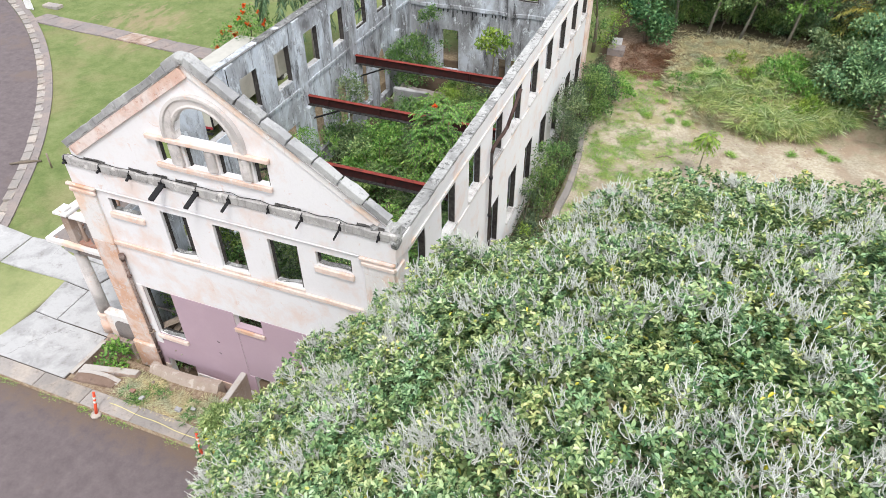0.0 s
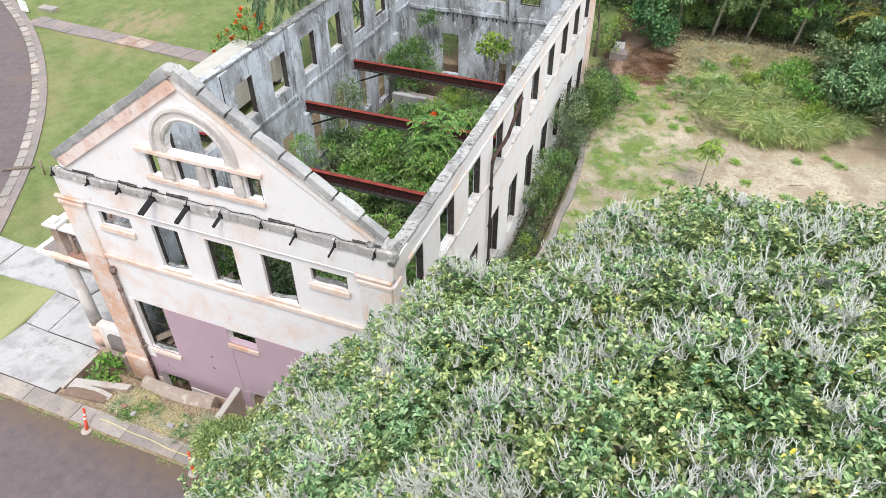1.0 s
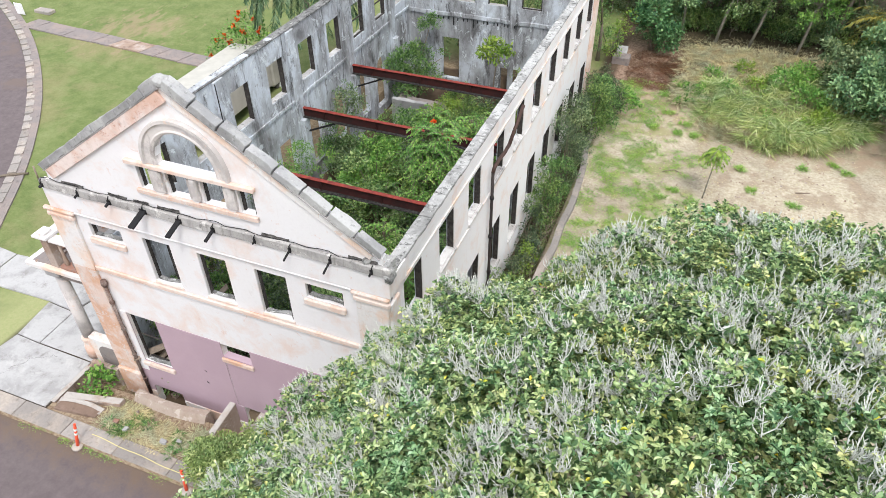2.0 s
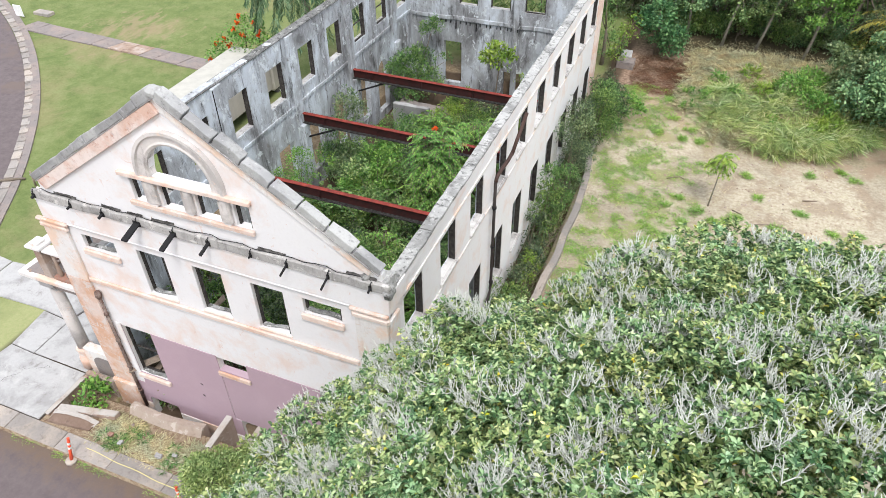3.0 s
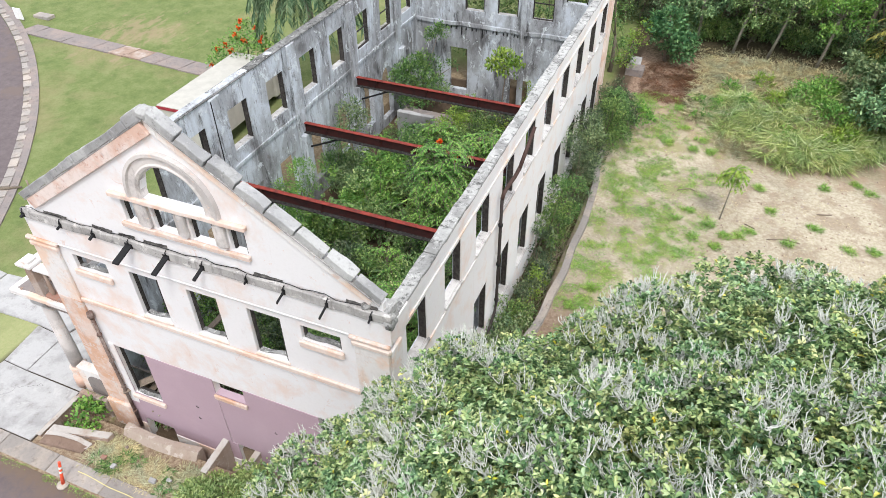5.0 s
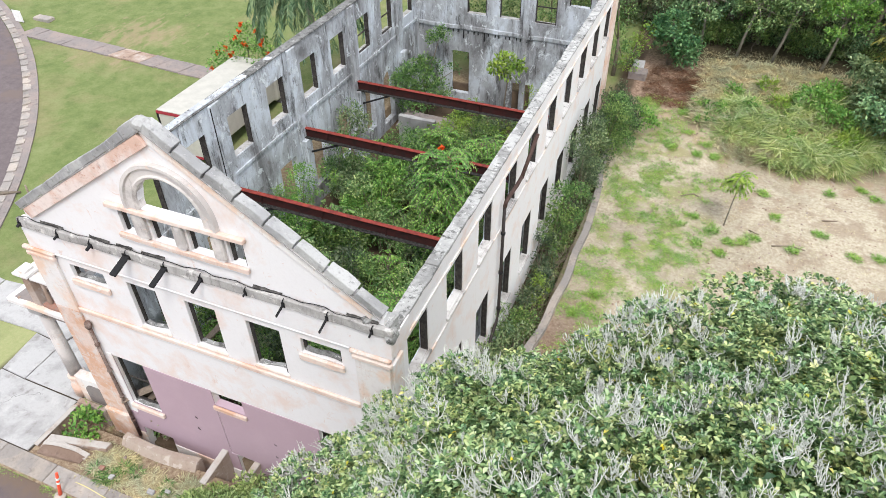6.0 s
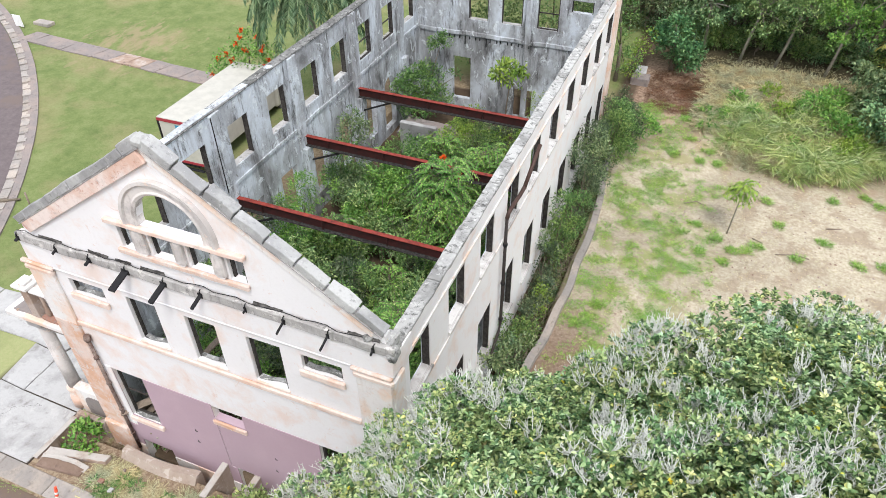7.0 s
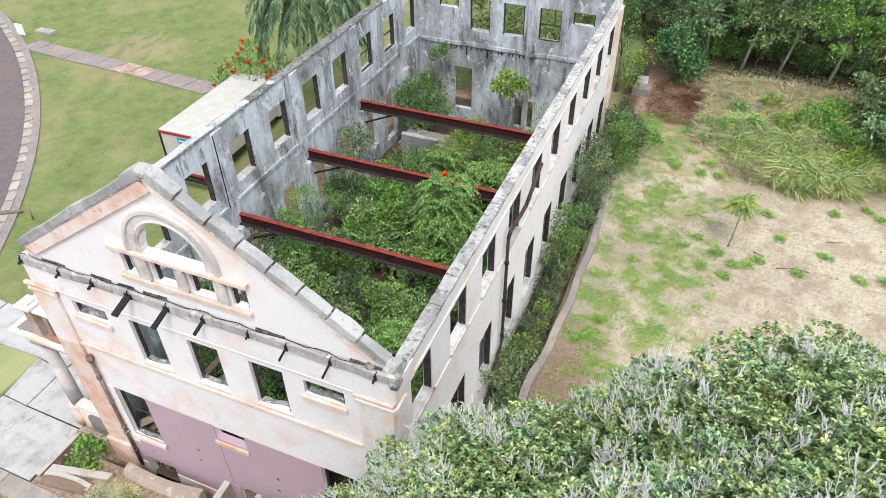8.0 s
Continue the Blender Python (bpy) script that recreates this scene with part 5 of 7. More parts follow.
pts = [(-17.1 + 0.23 * i, 11.98 - 0.13 * math.sin(math.pi * i / 14) + 0.008 * i) for i in range(15)]
for k in range(len(pts) - 1):
    (ax, ay), (bx, by) = pts[k], pts[k + 1]
    q = [bm.verts.new(p) for p in ((ax, ay - 0.42, -0.3), (bx, by - 0.42, -0.3), (bx, by + 0.24, -1.4), (ax, ay + 0.24, -1.4), (ax, ay, 0.28), (bx, by, 0.28), (bx, by + 0.24, 0.28), (ax, ay + 0.24, 0.28))]
    for f in ((4, 5, 6, 7), (0, 1, 5, 4), (2, 3, 7, 6)):
        bm.faces.new([q[j] for j in f])
    if k == 0:
        bm.faces.new([q[j] for j in (0, 4, 7, 3)])
    elif k == len(pts) - 2:
        bm.faces.new([q[j] for j in (1, 2, 6, 5)])
bmesh.ops.remove_doubles(bm, verts=bm.verts[:], dist=0.001)
bmesh.ops.recalc_face_normals(bm, faces=bm.faces[:])
tagged(part("retaining_wall_front", worn(bm, 0.02, 4), MUDWALL), "low earth-stained retaining wall before the basement", "retaining wall", kind="structure")
stair = empty("basement_stair", (-12.3, 12, 0), "short concrete stair with two sloping side walls", "stair", kind="structure")
for x in (-13.2, -11.86):
    for name, low_z, top_z, out, mat in (("side_wall", -1.38, 0.6, 0.0, MUDWALL), ("side_wall_cap", 0.585, 0.64, 0.012, PALE_CAP)):
        bm = bmesh.new()
        box(bm, x - out, x + 0.22 + out, 11.6 - out, SOUTH - 0.03, low_z, top_z, bevel=0.012)
        for v in bm.verts:
            v.co.x -= (SOUTH - v.co.y) * 0.2
            if v.co.z > 0:
                v.co.z -= (SOUTH - v.co.y) * 0.42
        part(name, worn(bm, 0.015, 3), mat, stair)
for i in range(5):
    part("step", boxes((-12.98, -11.88, 11.15 + 0.3 * i, 11.15 + 0.3 * (i + 1), -1.38, -0.1 - 0.18 * i), bevel=0.015), EARTHWALL, stair)

# low wall along the bare yard
low = bmesh.new()
pts = [(-4.72 + 0.32 * ease(20.5, 26.0, y) - 0.42 * ease(32.0, 36.0, y) + 0.04 * math.sin(y * 1.7), y) for y in np.arange(14.0, 38.2, 0.6)]
for (ax, ay), (bx, by) in zip(pts, pts[1:]):
    za, zb = (max(0.2, ground_z(-4.2, v) + 0.28 + 0.06 * math.sin(v * 2.1)) for v in (ay, by))
    q = [low.verts.new(p) for p in ((ax - 0.16, ay, -0.9), (bx - 0.16, by, -0.9), (bx + 0.16, by, -0.9), (ax + 0.16, ay, -0.9), (ax - 0.16, ay, za), (bx - 0.16, by, zb), (bx + 0.16, by, zb), (ax + 0.16, ay, za))]
    for f in ((4, 5, 6, 7), (0, 4, 7, 3), (0, 1, 5, 4), (2, 3, 7, 6)):
        low.faces.new([q[j] for j in f])
bmesh.ops.remove_doubles(low, verts=low.verts[:], dist=0.001)
bmesh.ops.recalc_face_normals(low, faces=low.faces[:])
tagged(part("low_retaining_wall", low, KERBSTONE), "low weathered concrete wall edging the bare yard", "retaining wall", kind="structure")

# ---- road delineators and tape ----


def delineator(x, y, lx=0.0, ly=0.0):
    z = -0.1
    at = lambda h: (x + lx * h, y + ly * h, z + h)
    d = empty("delineator_post", (x, y, z), "orange plastic delineator post with white bands on a grey base", "traffic post", "delineator posts")
    part("base_block", tube(bmesh.new(), [(x, y, z), (x, y, z + 0.06), (x, y, z + 0.09)], [0.22, 0.21, 0.12], 8), KERBSTONE, d)
    post = part("post", tube(bmesh.new(), [at(0.09), at(0.5), at(1.02), at(1.06)], [0.062, 0.054, 0.05, 0.028], 12), ORANGE, d)
    for h in (0.62, 0.82):
        part("reflective_band", tube(bmesh.new(), [at(h), at(h + 0.1)], 0.058, 12, cap=False), SILVER, post)
    part("grip", tube(bmesh.new(), [at(1.06), at(1.12)], [0.045, 0.05], 8), ORANGE, d)


delineator(-17.66, 9.44, 0.1, 0.2)
delineator(-12.8, 9.42, 0.0, 0.1)
tape = bmesh.new()
line = [(-17.45 + 0.3 * i, 9.98 - 0.012 * i + 0.02 * math.sin(i), 0.075) for i in range(15)]
for a, b in zip(line, line[1:]):
    tape.faces.new([tape.verts.new(p) for p in ((a[0], a[1] - 0.013, a[2]), (b[0], b[1] - 0.013, b[2]), (b[0], b[1] + 0.013, b[2] + 0.004), (a[0], a[1] + 0.013, a[2] + 0.004))])
tagged(part("barrier_tape", tape, TAPE), "yellow barrier tape lying along the kerb", "tape")

# ---- box truck behind the ruin ----


def truck(m):
    t = empty("box_truck", (0, 0, 0), "white box truck with a red rear frame parked on the lawn", "truck")
    L, W, H0, H1 = 7.2, 2.45, 0.95, 3.4
    part("cargo_box", boxes((0.06, W - 0.06, 0.05, L, H0, H1 - 0.02), bevel=0.02), TRUCK_WHITE, t)
    part("roof", boxes((0, W, 0.0, L + 0.02, H1 - 0.018, H1 + 0.04), bevel=0.02), TRUCK_WHITE, t)
    part("rear_header", boxes((-0.01, W + 0.01, -0.04, 0.05, H1 - 0.16, H1 - 0.02)), TRUCK_RED, t, "red header rail")
    for x in (-0.01, W - 0.06):
        part("corner_post", boxes((x, x + 0.07, -0.04, 0.05, H0 - 0.1, H1 - 0.162)), IRON, t, "dark corner post")
    part("rear_sill", boxes((0.062, W - 0.062, -0.04, 0.05, H0 - 0.1, H0 + 0.02)), TRUCK_RED, t, "red rear sill")
    door = part("roll_door", boxes((0.1, W - 0.1, 0.0, 0.045, H0 + 0.03, H1 - 0.13)), TRUCK_WHITE, t)
    part("label_bar", boxes((1.1, 1.85, -0.008, -0.002, 2.8, 3.14)), BLUE, door, "blue printed label")
    part("label_bar", boxes((1.2, 1.75, -0.014, -0.009, 2.93, 3.0)), CARD_WHITE, door)
    part("bumper", boxes((0.1, 0.7, -0.2, 0.0, 0.5, 0.66), bevel=0.02), YELLOW, t)
    part("step_bar", boxes((0.72, W - 0.1, -0.16, 0.0, 0.5, 0.6), bevel=0.02), IRON, t)
    part("chassis", boxes((0.5, W - 0.5, 0.1, L + 1.9, 0.6, 0.94)), IRON, t)
    cab = part("cab", boxes((0.12, W - 0.12, L + 0.25, L + 2.1, 0.6, 2.5), bevel=0.15), TRUCK_WHITE, t)
    part("windscreen", boxes((0.3, W - 0.3, L + 2.101, L + 2.12, 1.5, 2.3)), IRON, cab)
    for x in (0.16, W - 0.46):
        for y in (1.4, L + 1.1):
            wh = part("wheel", tube(bmesh.new(), [(x, y, 0.46), (x + 0.3, y, 0.46)], 0.46, 18), RUBBER, t)
            part("rim", tube(bmesh.new(), [(x - 0.01, y, 0.46), (x + 0.31, y, 0.46)], 0.24, 14), SILVER, wh)
    t.matrix_world = m


truck(pose(-27.05, 27.0, ground_z(-26, 29) - 0.1, 0, 0, 1.5))

# ---- small things on the lawn and in the yard ----
sg = empty("yard_sign", (-49.0, 37.2, ground_z(-49, 37.2)), "small white sign board leaning in the grass", "sign")
bm = boxes((-49.5, -48.7, 37.15, 37.2, ground_z(-49, 37) + 0.1, ground_z(-49, 37) + 0.95), bevel=0.01)
part("board", bm, CARD_WHITE, sg)
part("leg", boxes((-49.4, -49.34, 37.21, 37.26, ground_z(-49, 37) - 0.1, ground_z(-49, 37) + 0.9)), WOOD, sg)
part("leg", boxes((-48.86, -48.8, 37.21, 37.26, ground_z(-49, 37) - 0.1, ground_z(-49, 37) + 0.9)), WOOD, sg)
pz = ground_z(-47.8, 38.2)
tagged(part("stone_plaque", boxes((-48.6, -47.1, 37.9, 38.6, pz - 0.05, pz + 0.22), bevel=0.04), KERBSTONE), "low grey stone plaque in the lawn", "plaque")
tagged(part("lawn_post", tube(bmesh.new(), [(-32.0, 21.7, 0.4), (-31.95, 21.7, 1.4)], 0.05, 7), WOOD), "short dark wooden post standing in the lawn", "post")
tagged(part("fallen_log", tube(bmesh.new(), [(-34.3, 21.0, ground_z(-34.3, 21) + 0.12), (-33.6, 21.4, ground_z(-33.6, 21.4) + 0.16), (-32.9, 21.9, ground_z(-32.9, 21.9) + 0.1)], [0.06, 0.09, 0.06], 7), BARK), "short broken log by the drive", "log")
pz = ground_z(-4.75, 45.0)
block = empty("concrete_block", (-4.75, 45.0, pz), "broken grey concrete block with a tilted lid beside the dirt bank", "block")
part("block_body", worn(boxes((-5.3, -4.2, 44.5, 45.4, pz - 0.2, pz + 0.42), bevel=0.04), 0.03, 2, 1), WALKWAY, block)
bm = boxes((-5.2, -4.5, 45.3, 45.75, pz + 0.3, pz + 0.48), bevel=0.03)
for v in bm.verts:
    v.co.z += (v.co.y - 45.3) * 0.7
part("block_lid", worn(bm, 0.03, 2, 1), CONCRETE, block)
for i, (a, b) in enumerate([((-16.6, 13.5, 1.2), (-14.6, 15.6, 3.6)), ((-16.2, 13.5, 1.2), (-14.3, 15.4, 3.0)), ((-15.9, 13.4, 1.0), (-14.0, 15.2, 2.4)), ((-15.6, 13.4, 0.8), (-13.8, 15.0, 1.8)), ((-16.7, 13.3, 1.6), (-15.4, 14.6, 1.9))]):
    a, b = Vector(a), Vector(b)
    bm = boxes((-0.16, 0.16, -0.025, 0.025, -0.9, (b - a).length), bevel=0.006)
    bmesh.ops.transform(bm, matrix=Matrix.Translation(a) @ (b - a).to_track_quat("Z", "Y").to_matrix().to_4x4(), verts=bm.verts)
    tagged(part("leaning_plank", bm, PALE_BARK if i % 2 else WOOD), "weathered plank leaning inside the lower window", "plank", "leaning planks")
tagged(part("inner_partition", worn(boxes((-16.3, -14.1, 33.9, 34.2, 0, 2.4), bevel=0.02), 0.06, 1.5, 5), CONCRETE), "broken pale partition wall stub inside the ruin", "wall", kind="structure")
tagged(part("fallen_slab", worn(boxes((-16.9, -13.6, 34.6, 36.4, 1.2, 1.4), bevel=0.03), 0.16, 1.2, 5), WALKWAY), "collapsed concrete slab covered in litter", "rubble")
tagged(part("roof_debris", worn(boxes((-14.6, -12.4, 35.2, 36.6, 0.15, 1.2), bevel=0.08), 0.3, 1.1, 4), WOOD), "heap of collapsed timber and debris", "rubble")

# ---- plants ----


def limb_lines(base, top, lobes, r0, r1, seed=0):
    """Trunk and limbs from a base through a fork to the lobes of a crown."""
    bm = bmesh.new()
    b, t = Vector(base), Vector(top)
    side = Vector((noise.noise(b * 0.7), noise.noise(b * 0.7 + Vector((5, 0, 0))), 0)) * 0.5
    tube(bm, [b - Vector((0, 0, 0.3)), b.lerp(t, 0.35) + side * 0.5, b.lerp(t, 0.7) + side * 0.3, t], [r0 * 1.25, r0, r0 * 0.85, r1], 9)
    for x, y, z, rx, ry, rz in lobes:
        e = Vector((x, y, z))
        tube(bm, [t - Vector((0, 0, 0.2)), t.lerp(e, 0.5) + Vector((0, 0, -0.1 * rz)), e], [r1 * 0.8, r1 * 0.5, r1 * 0.2], 6)
    return bm


def plant(name, base, fork, lobes, leaf_mat, label, category, per_m2=16, leaf=0.2, width=0.09, bark=BARK, r0=0.12, r1=0.07, group="", depth=0.5, spray=5, lo=-0.5, thin=0.0, flowers=0, broad=False):
    ob = empty(name, base, label, category, group)
    part("trunk", limb_lines(base, fork, lobes, r0, r1), bark, ob)
    P, D, L, W = clumps(lobes, per_m2, leaf, width, depth, spray, lo=lo, thin=thin)
    V, F = leaves(P, D, L, W, broad=broad)
    cloud("crown", V, F, leaf_mat, ob)
    if flowers:
        for _ in range(flowers):
            ft, fd = [], []
            x, y, z, rx, ry, rz = lobes[rng.integers(len(lobes))]
            d = unit(rng.normal(0, 1, 3) * [1, 1, 0.5] + [0.2, -0.3, 0.6])
            c = np.array([x, y, z]) + d * [rx, ry, rz] * 1.05
            for _ in range(16):
                ft.append(c + rng.normal(0, 0.045, 3))
                fd.append(d + rng.normal(0, 0.7, 3))
            ft, fd = np.array(ft), np.array(fd)
            V, F = leaves(ft, fd, np.full(len(ft), 0.17), np.full(len(ft), 0.13))
            cloud("flower_head", V, F, FLOWER, ob, "orange flower head")
    return ob


def feathery(name, base, height, spread, fronds, mat, label, category, pairs=9, leaflet=0.22, group="", flowers=0, layers=4, bark=BARK, low=0.35, heads=0, girth=0.07):
    """A young tree with long pinnate leaves in whorls."""
    ob = empty(name, base, label, category, group)
    b = np.array(base)
    top = b + [0.15, -0.1, height]
    part("trunk", tube(bmesh.new(), [b - [0, 0, 0.2], b + [0.1, 0.05, height * 0.5], top], [girth, girth * 0.8, girth * 0.45], 7), bark, ob)
    A, B, P, D = [], [], [], []
    for k in range(fronds):
        h = low + (1 - low) * (k % layers + rng.random()) / layers
        o = b + (top - b) * h
        if heads:
            g = k % heads * 2.4 + 0.6
            away = spread * (0.25 + 0.5 * ((k % heads) * 0.37 % 1)) * (1.35 - 0.8 * h)
            tip = o + np.array([math.cos(g) * away, math.sin(g) * away, away * 0.35])
            A.append(o - [0, 0, away * 0.3]), B.append(tip)
            o = tip
        a = k * 2.4 + rng.random()
        ln = spread * rng.uniform(0.6, 1.1) * (1.25 - 0.5 * h) * (0.55 if heads else 1.0)
        up = rng.uniform(0.15, 0.75)
        prev = o
        out = np.array([math.cos(a), math.sin(a), 0])
        for j in range(1, pairs + 1):
            s = j / pairs
            q = o + out * ln * s + np.array([0, 0, ln * (up * s - 0.75 * s * s)])
            A.append(prev), B.append(q)
            ax = unit(q - prev)
            sd = unit(np.cross(ax, [0, 0, 1.0]))
            for sg_ in (-1, 1):
                P.append(q), D.append(sd * sg_ + ax * 0.45 + np.array([0, 0, -0.15]) + rng.normal(0, 0.12, 3))
            prev = q
    A, B, P, D = map(np.array, (A, B, P, D))
    V1, F1 = sticks(A, B, 0.012, 0.008)
    cloud("stem", V1, F1, bark, ob)
    V, F = leaves(P, D, leaflet * rng.uniform(0.75, 1.15, len(P)), np.full(len(P), leaflet * 0.38), droop=0.25)
    cloud("crown", V, F, mat, ob)
    if flowers:
        for k in range(flowers):
            c = top + np.array([rng.normal(0, spread * 0.3), rng.normal(0, spread * 0.3), rng.uniform(-0.4, 0.35)])
            ft = c + rng.normal(0, 0.045, (18, 3))
            V, F = leaves(ft, rng.normal(0, 1, ft.shape) + [0, 0, 0.6], np.full(len(ft), 0.16), np.full(len(ft), 0.12))
            cloud("flower_head", V, F, FLOWER, ob, "orange flower head")
    return ob


# the great tree in front: leathery leaves in rosettes, patches of bleached dead twigs
CROWN = np.array([4.6, 6.2, 5.0])
CROWN_R = np.array([12.6, 11.6, 9.6])


# shoulders and hollows of the crown: direction, rise
SHOULDERS = [((-0.85, 0.07, 0.52), -0.06), ((-0.75, 0.37, 0.54), -0.075), ((-0.66, 0.42, 0.63), 0.058), ((-0.5, 0.41, 0.76), -0.12), ((-0.44, 0.57, 0.69), 0.02), ((-0.31, 0.62, 0.72), 0.04), ((-0.17, 0.73, 0.66), 0.062), ((-0.07, 0.58, 0.81), 0.08),
             ((-0.67, 0.58, 0.46), 0.047), ((-0.57, 0.74, 0.34), -0.078), ((-0.12, 0.85, 0.51), 0.052), ((-0.46, 0.69, 0.56), -0.1), ((-0.32, 0.81, 0.5), -0.035), ((0.01, 0.91, 0.42), 0.09)]


def crown_radius(d):
    """The crown's uneven outline: shoulders and hollows, and lumps at three scales."""
    p = CROWN + d * CROWN_R
    r = 0.977 + lumps(p, 0.42, 0.07) + lumps(p + 31.7, 0.95, 0.05) + lumps(p + 7.3, 2.1, 0.03)
    for v, rise in SHOULDERS:
        r += rise * np.exp(-((unit(d) - unit(np.array(v))) ** 2).sum(1) / 0.02)
    return r


big = empty("broadleaf_tree", (5.5, 6.2, -0.1), "huge dense broadleaf tree with patches of bleached dead twigs", "tree")
limbs = bmesh.new()
tube(limbs, [(5.5, 6.2, -0.3), (5.4, 6.1, 2.0), (5.2, 6.3, 4.0)], [0.75, 0.55, 0.5], 14)
for k in range(13):
    a = k * 2.4
    e = CROWN + np.array([math.cos(a) * 8.5, math.sin(a) * 8.0, 3.4 + 1.6 * math.sin(k * 1.9)])
    tube(limbs, [(5.2, 6.3, 3.6), tuple(CROWN + (e - CROWN) * 0.45 + [0, 0, 0.4]), tuple(e)], [0.3, 0.17, 0.05], 8)
part("trunk", limbs, BARK, big)
d1 = ball_points(110000, -0.15)
p1 = CROWN + d1 * CROWN_R
near = (p1[:, 0] < 5.8) & (p1[:, 1] > 2.3)
near |= rng.random(len(p1)) < 0.06
d1 = d1[near]
depth = 1 - 0.11 * rng.random(len(d1)) ** 1.4
c1 = CROWN + d1 * CROWN_R * (crown_radius(d1) * depth)[:, None]
n1 = unit(unit(d1 / CROWN_R) + [0, 0, 0.5] + rng.normal(0, 0.3, d1.shape))
K = 8
ang = (np.arange(K) * 2.4)[None, :] + rng.random((len(c1), 1)) * 6.28
t1 = unit(np.cross(n1, unit(rng.normal(0, 1, n1.shape))))
t2 = np.cross(n1, t1)
lift = rng.uniform(0.25, 1.3, (len(c1), K))
D = (t1[:, None] * np.cos(ang)[..., None] + t2[:, None] * np.sin(ang)[..., None] + n1[:, None] * lift[..., None]).reshape(-1, 3)
P = (c1[:, None] + n1[:, None] * (np.arange(K) * 0.012 - 0.03)[None, :, None]).reshape(-1, 3)
L = rng.uniform(0.06, 0.125, len(P))
V, F = leaves(P, D, L, L * rng.uniform(0.38, 0.56, len(P)), broad=True, droop=0.3, fold=0.3)
cloud("crown", V, F, BIG_LEAF, big)
di = ball_points(150000, -0.2)
pi_ = CROWN + di * CROWN_R
di = di[((pi_[:, 0] < 6.2) & (pi_[:, 1] > 2.0)) | (rng.random(len(di)) < 0.12)]
ci = CROWN + di * CROWN_R * (crown_radius(di) * (0.93 - 0.1 * rng.random(len(di))))[:, None]
L = rng.uniform(0.13, 0.24, len(ci))
V, F = leaves(ci, di + rng.normal(0, 0.8, di.shape), L, L * 0.6)
# the far and upper-back side of the crown, in single leaves
db = ball_points(60000, -0.15)
pb = CROWN + db * CROWN_R
db = db[~((pb[:, 0] < 5.8) & (pb[:, 1] > 2.3))]
cb = CROWN + db * CROWN_R * (crown_radius(db) * (1 - 0.07 * rng.random(len(db))))[:, None]
L2 = rng.uniform(0.14, 0.24, len(cb))
V2, F2 = leaves(cb, db + rng.normal(0, 0.8, db.shape), L2, L2 * 0.5)
V, F = np.concatenate([V, V2]), np.concatenate([F, F2 + len(V)])
cloud("inner_crown", V, F, BIG_LEAF, big)

# dead twigs stand out of the crown in patches
dt = ball_points(42000, 0.0)
pt = CROWN + dt * CROWN_R
patch = lumps(pt, 0.5, 0.7) + lumps(pt + 9.0, 1.5, 0.8) + 0.1 * np.exp(-((unit(dt) - unit(np.array((-0.66, 0.08, 0.7)))) ** 2).sum(1) / 0.03)
sel = (patch + rng.uniform(-0.45, 0.35, len(patch)) > 0.1) & (pt[:, 0] < 6.0) & (pt[:, 1] > 2.2)
dt = dt[sel][:2900]
base_t = CROWN + dt * CROWN_R * (crown_radius(dt) * rng.uniform(0.965, 0.99, len(dt)))[:, None]
nt = unit(unit(dt / CROWN_R) * 0.8 + [0, 0, 0.7])
A, B, RA, RB = [], [], [], []
for c, nrm in zip(base_t, nt):
    size = rng.uniform(0.045, 0.1)
    for _ in range(rng.integers(4, 8)):
        side = rng.normal(0, 1, 3)
        q, d = c + rng.normal(0, 0.02, 3), unit(nrm * 0.45 + unit(side - nrm * (side @ nrm)) * rng.uniform(0.3, 1.0))
        r = 0.0118
        for k in range(4):
            e = q + d * size * rng.uniform(0.7, 1.2)
            A.append(q), B.append(e), RA.append(r), RB.append(r * 0.88)
            if k:
                for _ in range(2):
                    f = e + unit(d * 0.5 + rng.normal(0, 0.5, 3) + nrm * 0.8) * size * rng.uniform(0.5, 1.2)
                    A.append(e), B.append(f), RA.append(r * 0.82), RB.append(r * 0.6)
            q, d, r = e, unit(d + nrm * 0.5 + rng.normal(0, 0.22, 3)), r * 0.86
V, F = sticks(np.array(A), np.array(B), np.array(RA), np.array(RB))
cloud("dead_twig_growth", V, F, TWIG, big, "bleached bare twigs standing out of the leaves")

# low fine-leaved bushes between kerb and stair, under the skirt of the great tree
random.seed(57)
for x, y, r, h in ((-12.45, 10.45, 0.85, 1.15), (-11.85, 10.95, 0.75, 1.2), (-11.15, 11.6, 0.65, 1.1), (-11.6, 10.4, 0.95, 1.6), (-10.7, 11.2, 0.9, 1.5)):
    lobes = [(x + random.uniform(-0.6, 0.6) * r, y + random.uniform(-0.5, 0.5) * r, h * random.uniform(0.35, 0.75), r * random.uniform(0.45, 0.7), r * random.uniform(0.45, 0.7), h * random.uniform(0.3, 0.45)) for _ in range(7)]
    plant("front_bush", (x, y, -0.1), (x, y, h * 0.4), lobes, FRONT_LEAF, "fine-leaved yellow-green bush beside the basement stair", "shrub", 60, 0.13, 0.055, group="bushes before the stair", r0=0.03, r1=0.02, depth=0.6, thin=0.15)

